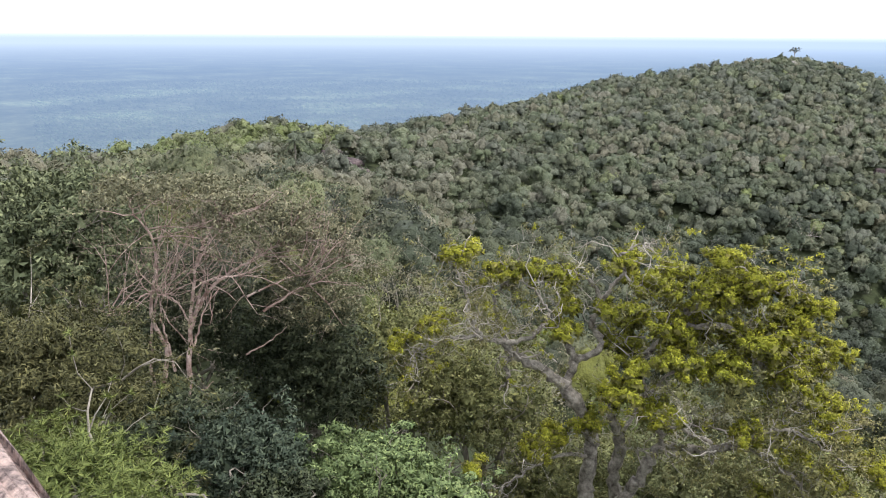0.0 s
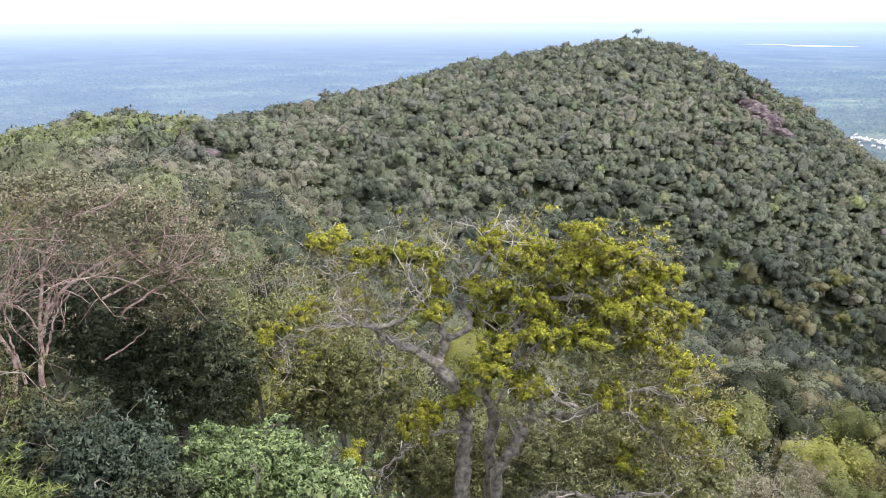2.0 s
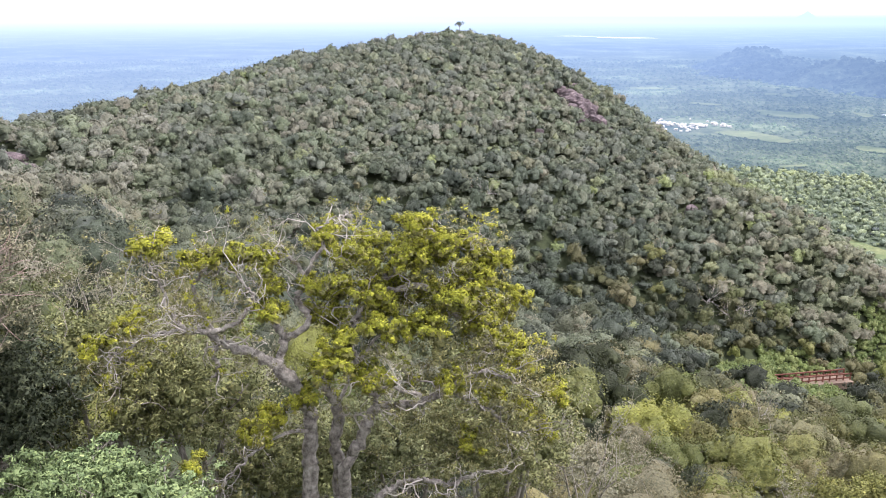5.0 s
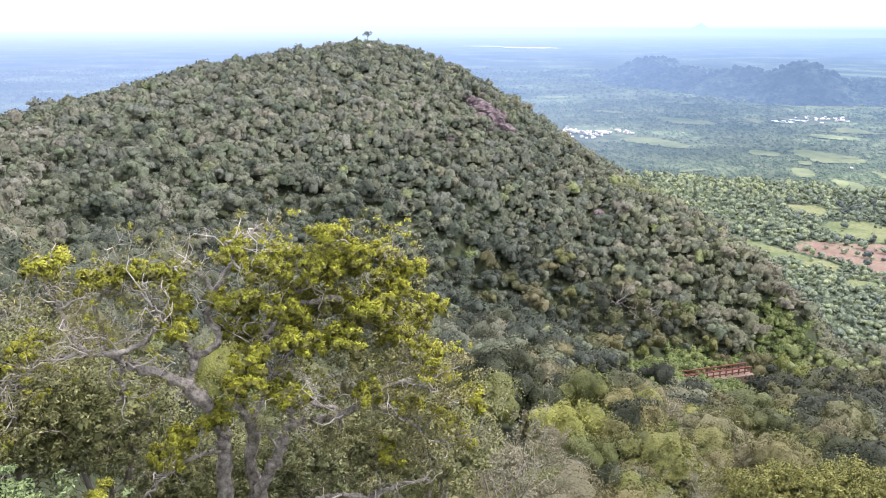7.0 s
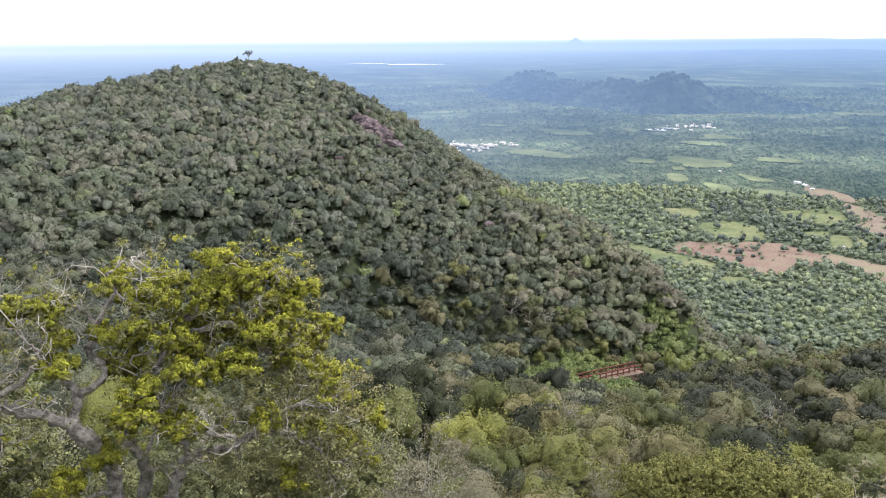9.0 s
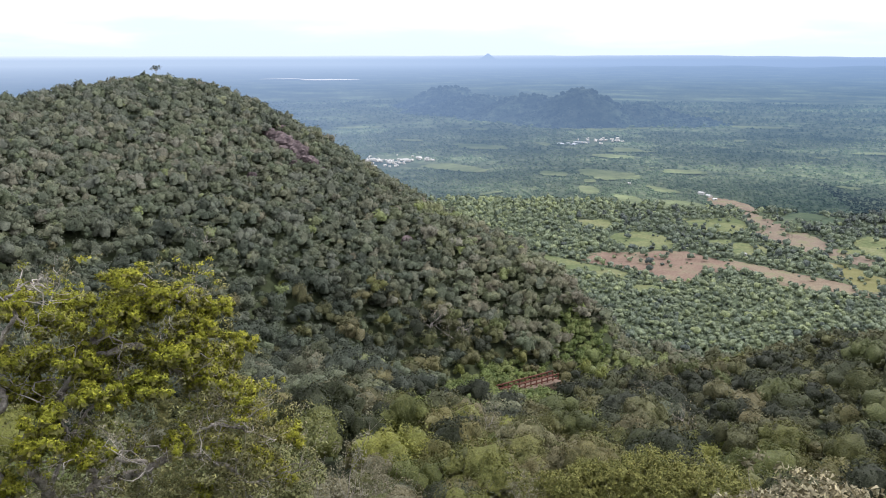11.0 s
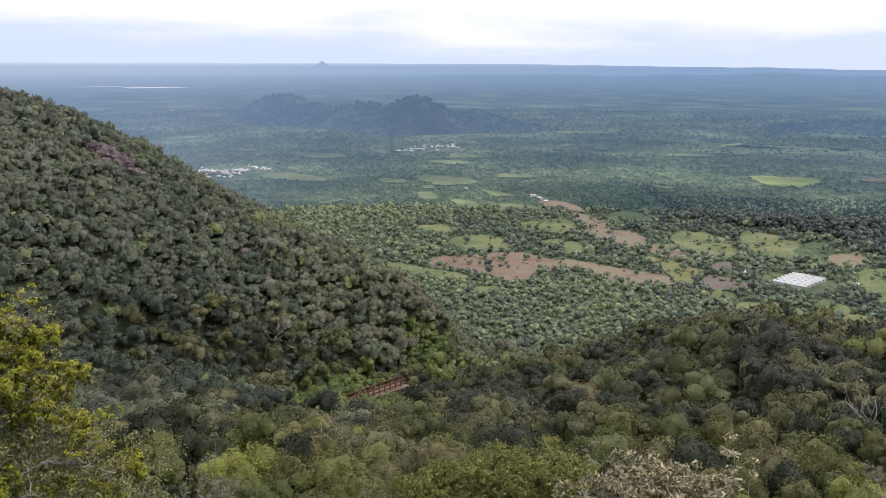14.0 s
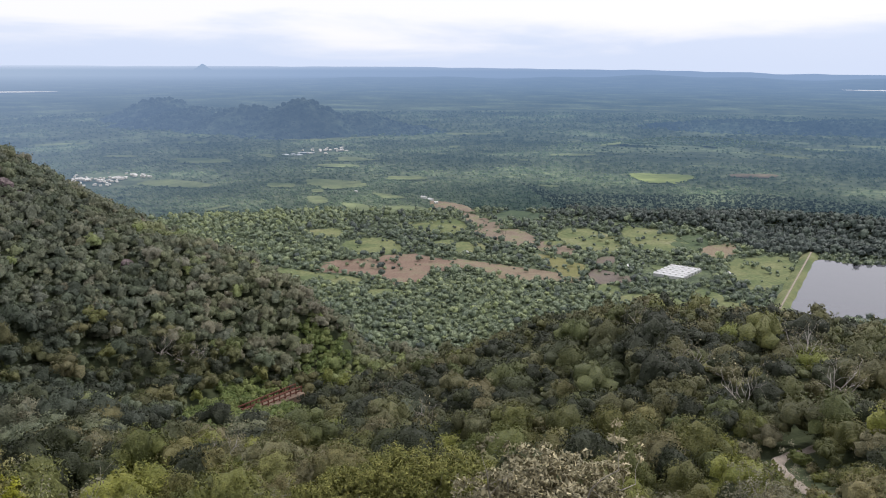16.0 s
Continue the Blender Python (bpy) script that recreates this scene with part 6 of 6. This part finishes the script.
lookout = new("parapet")
lookout.location = (0, 0, EYE)
tagged(lookout, "rough weathered concrete parapet of the lookout", "parapet", kind="structure")
edge_y = lambda x_: 0.300 - 0.227 * x_
bm = bmesh.new()
slab(bm, [(-4.0, edge_y(-4.0) - 0.36), (3.0, edge_y(3.0) - 0.36), (3.0, edge_y(3.0)), (-4.0, edge_y(-4.0))], -0.88, -0.716)
worn(bm, 0.018, 0.004, 3, 30)
part("coping", bm, STONE, lookout, "pinkish-grey rough coping slab")
bm = bmesh.new()
slab(bm, [(-3.98, edge_y(-4.0) - 0.32), (2.98, edge_y(3.0) - 0.32), (2.98, edge_y(3.0) - 0.04), (-3.98, edge_y(-4.0) - 0.04)], -6.5, -0.882)
part("wall", bm, STONE, lookout)
bm = bmesh.new()
slab(bm, [(-3.9, -4.0), (2.9, -4.0), (2.9, edge_y(2.9) - 0.325), (-3.9, edge_y(-3.9) - 0.325)], -6.5, -1.72)
part("terrace", bm, STONE, lookout)

# ---- rock on the opposite hill ----
ROCK, rt_, rb_ = material("purple_grey_rock", 0.9, 0.2)
rp_ = node(rt_, "ShaderNodeNewGeometry").outputs["Position"]
rt_.links.new(ramp(rt_, clouds(rt_, rp_, 0.5, 7, 0.7), [(0.3, (0.050, 0.041, 0.043)), (0.5, (0.115, 0.090, 0.093)), (0.7, (0.27, 0.215, 0.21))]), rb_.inputs["Base Color"])
bump(rt_, rb_, clouds(rt_, rp_, 1.5, 6), 0.7, 0.5)
PALE_ROCK, pr_, prb = material("pale_boulder", 0.9, 0.2)
prp = node(pr_, "ShaderNodeNewGeometry").outputs["Position"]
pr_.links.new(ramp(pr_, clouds(pr_, prp, 0.8, 6), [(0.3, (0.28, 0.27, 0.25)), (0.65, (0.50, 0.48, 0.45))]), prb.inputs["Base Color"])


def boulder(name, at, size, mat, seed, label):
    """A cracked, angular block of rock."""
    bm = bmesh.new()
    bmesh.ops.create_icosphere(bm, subdivisions=3, radius=1.0)
    off = Vector((seed * 3.1, seed * 1.7, seed * 0.9))
    for v in bm.verts:
        k = 1 + 0.35 * noise.noise(v.co * 1.3 + off) + 0.16 * noise.noise(v.co * 3.7 + off)
        q = v.co * k
        v.co = Vector((round(q.x * 2.4) / 2.4 * 0.4 + q.x * 0.6, round(q.y * 2.7) / 2.7 * 0.3 + q.y * 0.7, round((q.z + q.x * 0.3) * 2.1) / 2.1 * 0.15 + q.z * 0.85))
        v.co = Vector((v.co.x * size[0], v.co.y * size[1], v.co.z * size[2]))
    me = bpy.data.meshes.new(name)
    bm.to_mesh(me)
    bm.free()
    me.materials.append(mat)
    ob = new(name, me)
    ob.location = at
    ob.rotation_euler = (0, 0, seed * 1.3)
    return tagged(ob, label, "rock", "rock outcrop")


for k, (az, el, w, h) in enumerate(((-3.7, -5.5, 3.6, 2.2), (-3.2, -5.9, 4.6, 2.6), (-2.7, -5.3, 2.6, 1.8), (-2.75, -6.3, 5.5, 3.2), (-0.2, -8.4, 2.6, 1.8), (-1.3, -6.6, 2.4, 1.7), (-2.2, -6.6, 4.5, 3.2), (-1.6, -7.1, 5.0, 3.4), (-1.0, -7.8, 4.2, 3.0), (-2.9, -6.9, 3.2, 2.4), (-0.6, -8.6, 3.0, 2.2), (-1.9, -7.9, 2.6, 2.2))):
    d_, at_ = on_slope(az, el)
    boulder("boulder", at_ + np.array((0, 0, h * 0.25)), (w * 1.25, w * 0.8, h * 1.15), ROCK, k + 1, "purple-grey weathered rock face on the wooded hill")
for k, (az, el, w, h) in enumerate(((6.2, -13.8, 3.0, 2.6), (-5.0, -8.6, 2.6, 1.8), (-41.6, -9.5, 5.5, 2.4), (-42.6, -8.8, 4.0, 2.0), (-40.6, -10.2, 4.5, 2.0), (4.7, -13.3, 1.6, 1.4))):
    d_, at_ = on_slope(az, el)
    boulder("boulder", at_ + np.array((0, 0, h * 0.35)), (w, w * 0.8, h), ROCK, k + 20, "dark grey rock among hillside trees")
d_, at_ = on_slope(-10.95, -2.6)
boulder("boulder", at_ + np.array((0, 0, 4.6)), (2.3, 2.0, 2.1), PALE_ROCK, 31, "pale boulder near the hilltop")

# the lone flat-topped tree on the summit
def umbrella_tree(az, d, tall, wide, mat, label, seed, lean=0.0):
    rs_ = np.random.RandomState(seed)
    x, y, _ = polar(az, d)
    root, base = rooted("tree", x, y)
    lim = Limbs()
    top = np.array((lean, 0, tall * 0.75))
    lim.add(smooth_line([(0, 0, -0.5), (lean * 0.4, 0.1, tall * 0.4), top], 6), np.linspace(0.28, 0.16, 6), 6)
    for k in range(6):
        a = k * 1.05
        lim.add(smooth_line([top, top + np.array((math.cos(a) * wide * 0.22, math.sin(a) * wide * 0.22, tall * 0.12)), top + np.array((math.cos(a) * wide * 0.42, math.sin(a) * wide * 0.42, tall * 0.18))], 4), np.linspace(0.12, 0.05, 4), 4)
    lim.mesh("trunk", GREY_BARK, root)
    v = tufts(rs_, envelope(rs_, top + np.array((0, 0, tall * 0.13)), (wide / 2, wide / 2, tall * 0.16), 70, -0.3, 0.3), 10, 0.5, 0.42)
    leaves("crown", v, mat, root, rs_)
    return tagged(root, label, "tree")


umbrella_tree(-10.95, 449, 11.5, 5.6, DARK_GREEN, "lone flat-topped tree on the summit", 81, 0.8)
umbrella_tree(-8.3, 451, 8.5, 7.5, OLIVE_SHRUB, "rounded olive tree on the ridge", 82)


def palm(az, el, tall, seed):
    """A shaggy palm: trunk and a head of drooping fronds."""
    rs_ = np.random.RandomState(seed)
    d, at_ = on_slope(az, el)
    root, base = rooted("palm_tree", at_[0], at_[1])
    lim = Limbs()
    lim.add([(0, 0, -0.4), (0.1, 0, tall * 0.5), (0.1, 0.1, tall)], [0.3, 0.24, 0.2], 7)
    lim.mesh("trunk", GREY_BARK, root)
    for k in range(16):
        a, rise = k * 2.4, 0.9 - 1.5 * (k / 16)
        out = np.array((math.cos(a), math.sin(a), 0))
        line = np.array([np.array((0.1, 0.1, tall)) + out * s * 3.6 + np.array((0, 0, rise * s * 2.6 - 1.9 * s * s)) for s in np.linspace(0, 1, 7)])
        side_ = np.array((-out[1], out[0], 0))
        tri = []
        for i in range(6):
            for q in (-1, 1):
                for j in (0.0, 0.5):
                    p = line[i] * (1 - j) + line[i + 1] * j
                    tri += [p, p + (line[i + 1] - line[i]) * 0.6, p + side_ * q * 0.7 + np.array((0, 0, -0.35))]
        leaves("frond", np.array(tri), DARK_GREEN, root, rs_)
    return tagged(root, "dark shaggy palm standing above the scrub", "palm")


palm(-45.2, -9.6, 8.6, 84)

# ---- the rust-red open shed in the hollow ----
RUST, ut_, ub_ = material("rust_red_paint", 0.75, 0.3)
up_ = node(ut_, "ShaderNodeNewGeometry").outputs["Position"]
ut_.links.new(ramp(ut_, clouds(ut_, up_, 1.6, 6, 0.7), [(0.3, (0.08, 0.034, 0.024)), (0.55, (0.17, 0.066, 0.044)), (0.72, (0.26, 0.13, 0.09))]), ub_.inputs["Base Color"])


def box(bm, x0, x1, y0, y1, z0, z1):
    slab(bm, [(x0, y0), (x1, y0), (x1, y1), (x0, y1)], z0, z1)


def shed():
    root = new("open_shed")
    root.matrix_basis = pose(60.8, 217.4, 113.2, 0, 0, 22.4)
    L = 22.0
    bm = bmesh.new()
    box(bm, -L / 2, L / 2, -2.6, 2.0, -6.0, 0.0)
    part("floor_slab", bm, RED_SOIL, root, "bare red earth platform")
    for x_ in np.linspace(-L / 2 + 0.2, L / 2 - 0.2, 11):
        for y_ in (-1.2, 1.6):
            bm = bmesh.new()
            box(bm, x_ - 0.14, x_ + 0.14, y_ - 0.14, y_ + 0.14, 0.0, 1.75)
            worn(bm, 0.02, 0.004, int(x_ * 7) % 50)
            part("post", bm, RUST, root)
    for y_ in (-1.2, 1.6):
        for z_ in (0.55, 1.75):
            bm = bmesh.new()
            box(bm, -L / 2, L / 2, y_ - 0.17, y_ + 0.17, z_, z_ + 0.30)
            worn(bm, 0.02, 0.004, 4)
            part("beam", bm, RUST, root)
    bm = bmesh.new()
    box(bm, -L / 2, -L / 2 + 0.3, -1.1, 1.4, 0.0, 1.7)
    part("end_wall", bm, RUST, root)
    return tagged(root, "long rust-red open shed frame on bare red earth", "shed")


shed()
# low bright scrub in the hollow beside it
x, y, rs1 = [], [], np.random.RandomState(91)
for az, dd, q in ((15.5, -9, 7), (15.5, -17, 8), (15.5, -26, 8), (13.2, -4, 6), (13.2, -12, 7), (13.2, -22, 8), (17.6, -7, 6), (17.6, -16, 7), (11.2, -16, 8), (15.5, 5, 7), (13.0, 1, 6)):
    at_ = polar(az, SHED_D + dd)
    for k in range(int(q * 5)):
        a, r_ = rs1.rand() * 6.28, q * math.sqrt(rs1.rand())
        x.append(at_[0] + r_ * math.cos(a)), y.append(at_[1] + r_ * math.sin(a))
for at_ in HOLLOW + GULLY:
    for k in range(30):
        a, r_ = rs1.rand() * 6.28, 7.0 * math.sqrt(rs1.rand())
        x.append(at_[0] + r_ * math.cos(a)), y.append(at_[1] + r_ * math.sin(a))
x, y = np.array(x), np.array(y)
open_ = (np.abs((y - 217.4) - 0.41 * (x - 60.8)) > 5.5) | (np.abs(x - 60.8) > 12)
x, y = x[open_], y[open_]
BRIGHT = leafage("bright_scrub_leaves", [(0.0, (0.12, 0.165, 0.050)), (0.5, (0.175, 0.225, 0.070)), (1.0, (0.24, 0.275, 0.10))], leaf=0.2)
low_crowns = [canopy(rs, 3.4, 1.9, 1, 130, 0.30, floret=6) for k in range(3)]
wood("bright_scrub", x, y, height(x, y) + 0.1, low_crowns, rs1, rs1.rand(len(x)), 1.0, "bright green low scrub in the valley hollow", (BRIGHT,))
# low bushes along the road
x, y, rs1 = scatter(60, 122, 1.7, 52.0, 59.5, 92)
rl = np.array(road_line)
gap = np.min(np.hypot(x[:, None] - rl[None, :, 0], y[:, None] - rl[None, :, 1]), axis=1)
keep_ = (gap > 2.8) & (clearing(x, y) | in_fields(x, y, HERO_ROOM, 1.0))
x, y = x[keep_], y[keep_]
wood("roadside_bushes", x, y, height(x, y) - 0.3, low_crowns, rs1, 0.15 + 0.8 * rs1.rand(len(x)), 0.95, "low green bushes beside the road", (SLOPE,))

# pale leafless trees standing in the woods
BONE = bark("bleached_bark", (0.26, 0.23, 0.21), (0.52, 0.48, 0.45), 2.0)


def bare_tree(az, el, tall, seed):
    rs_ = np.random.RandomState(seed)
    d, at_ = on_slope(az, el)
    root, base = rooted("bare_tree", at_[0], at_[1])
    lim, tips = Limbs(), []
    lim.add(smooth_line([(0, 0, -0.5), (0.15, 0.1, tall * 0.3), (0.1, -0.1, tall * 0.55)], 5), np.linspace(0.24, 0.14, 5), 5)
    for k in range(6):
        a = k * 2.4 + rs_.rand()
        grow(lim, rs_, (0.12, 0, tall * (0.32 + 0.04 * k)), (math.cos(a), math.sin(a), 0.9), tall * 0.55, 0.10, 2, tips, 0.28, 0.06, 4, 3, 4)
    lim.mesh("trunk", BONE, root)
    v = tufts(rs_, np.array([t[0] for t in tips]), 3, 0.4, 0.3)
    leaves("crown", v, PALE_OLIVE, root, rs_)
    return tagged(root, "bleached nearly leafless tree among green woods", "tree", "bare trees")


for k, (az, el, tall) in enumerate(((9.9, -21.6, 9.5), (7.9, -20.6, 9), (47.5, -22.8, 8), (51.5, -24.4, 8.5), (55.0, -20.5, 9), (24.0, -24.8, 7), (44.0, -19.6, 8.5), (4.0, -17.5, 8), (-9.0, -14.0, 8.5), (27.5, -27.5, 6), (12.0, -29.0, 6), (57.5, -22.5, 8))):
    bare_tree(az, el, tall, 100 + k)

# ---- buildings on the plain ----
WHITE, ht_, hb_ = material("whitewash", 0.7, 0.3)
hp_ = node(ht_, "ShaderNodeNewGeometry").outputs["Position"]
ht_.links.new(ramp(ht_, clouds(ht_, hp_, 0.4, 5), [(0.3, (0.40, 0.40, 0.39)), (0.6, (0.62, 0.62, 0.61))]), hb_.inputs["Base Color"])
TIN, tt_, tb_ = material("pale_sheet_roof", 0.45, 0.5)
tp_ = node(tt_, "ShaderNodeNewGeometry").outputs["Position"]
tt_.links.new(ramp(tt_, clouds(tt_, tp_, 0.5, 5), [(0.3, (0.42, 0.42, 0.42)), (0.65, (0.62, 0.62, 0.62))]), tb_.inputs["Base Color"])
DARK_GLASS, _, dgb = material("dark_opening", 0.3, 0.5)
dgb.inputs["Base Color"].default_value = (0.03, 0.03, 0.035, 1)


def gable(bm, L, W, z0, z1, over=0.4):
    v = [bm.verts.new(p) for p in ((-L / 2 - over, -W / 2 - over, z0), (L / 2 + over, -W / 2 - over, z0), (L / 2 + over, W / 2 + over, z0), (-L / 2 - over, W / 2 + over, z0), (-L / 2 - over, 0, z1), (L / 2 + over, 0, z1))]
    for f in ((0, 1, 5, 4), (2, 3, 4, 5), (0, 4, 3), (1, 2, 5), (3, 2, 1, 0)):
        bm.faces.new([v[i] for i in f])


def house_master(L, W, H):
    root = new("house")
    bm = bmesh.new()
    box(bm, -L / 2, L / 2, -W / 2, W / 2, -1.0, H)
    part("wall", bm, WHITE, root)
    bm = bmesh.new()
    gable(bm, L, W, H, H + W * 0.3)
    part("roof", bm, TIN, root)
    for x_ in (-L * 0.28, L * 0.28):
        bm = bmesh.new()
        box(bm, x_ - 0.7, x_ + 0.7, -W / 2 - 0.05, -W / 2 + 0.02, 0.9, 2.1)
        part("window", bm, DARK_GLASS, root)
    bm = bmesh.new()
    box(bm, -0.6, 0.6, -W / 2 - 0.05, -W / 2 + 0.02, -0.2, 2.1)
    part("door", bm, DARK_GLASS, root)
    return tagged(root, "small white house with a pale sheet roof", "house", "houses on the plain")


small, long_ = house_master(10, 7, 3), house_master(17, 9, 3.6)
rs1 = np.random.RandomState(95)
spots = []
for az, d, w, dp, n in ((3.6, 1600, 26, 60, 24), (5.2, 1565, 36, 75, 34), (6.9, 1585, 22, 50, 10), (20.4, 2010, 34, 60, 20), (19.0, 1985, 30, 50, 6), (21.6, 2010, 22, 40, 6)):
    for k in range(n):
        u_, v_ = rs1.randn(2) * 0.55
        c_ = polar(az, d)
        ca, sa = math.cos(radians(az)), math.sin(radians(az))
        spots.append((c_[0] + u_ * w * ca + v_ * dp * sa, c_[1] - u_ * w * sa + v_ * dp * ca, 1.6))
for az, d in ((27.4, 1262), (27.9, 1240), (28.3, 1215), (30.6, 885), (49.5, 842), (22.4, 1335), (42.6, 842)):
    c_ = polar(az, d)
    spots.append((c_[0], c_[1], float(height([c_[0]], [c_[1]])[0]) + 0.9))
first = {0: small, 1: long_}
for k, (x_, y_, z_) in enumerate(spots):
    q = squeeze(np.array([x_]), np.array([y_]), np.array([z_]))
    which = int(rs1.rand() < 0.35)
    m = pose(float(q[0][0]), float(q[1][0]), float(q[2][0]), 0, 0, rs1.rand() * 180)
    s_, shrink = 0.7 + 0.45 * rs1.rand(), 0.62 if z_ < 1.5 else 0.52 if x_ < 400 else 0.44
    ob = first.pop(which) if which in first else None
    if ob is None:
        ob = copy_thing(long_ if which else small, m)
    else:
        ob.matrix_basis = m
    ob.scale = (s_ * shrink, s_ * shrink, s_ * shrink)

# the white sheds in rows beside the fields
rows_dir = math.degrees(math.atan2(-30, 14))
for k in range(6):
    root = new("greenhouse")
    c_ = np.array((578, 569)) + np.array((46, 18)) * (k + 0.5) / 6
    root.matrix_basis = pose(float(c_[0]), float(c_[1]), ground_at(c_[0], c_[1]) + 0.6, 0, 0, rows_dir)
    bm = bmesh.new()
    box(bm, -16, 16, -3.4, 3.4, -1, 2.2)
    part("wall", bm, WHITE, root)
    bm = bmesh.new()
    gable(bm, 32, 6.9, 2.2, 3.5, 0.2)
    part("roof", bm, TIN, root)
    for j in range(5):
        bm = bmesh.new()
        box(bm, -14 + j * 6.6, -11.4 + j * 6.6, -0.5, 0.5, 3.2, 3.9)
        part("vent", bm, WHITE, root)
    tagged(root, "long white-roofed shed standing in a row beside the fields", "greenhouse", "row of white sheds")
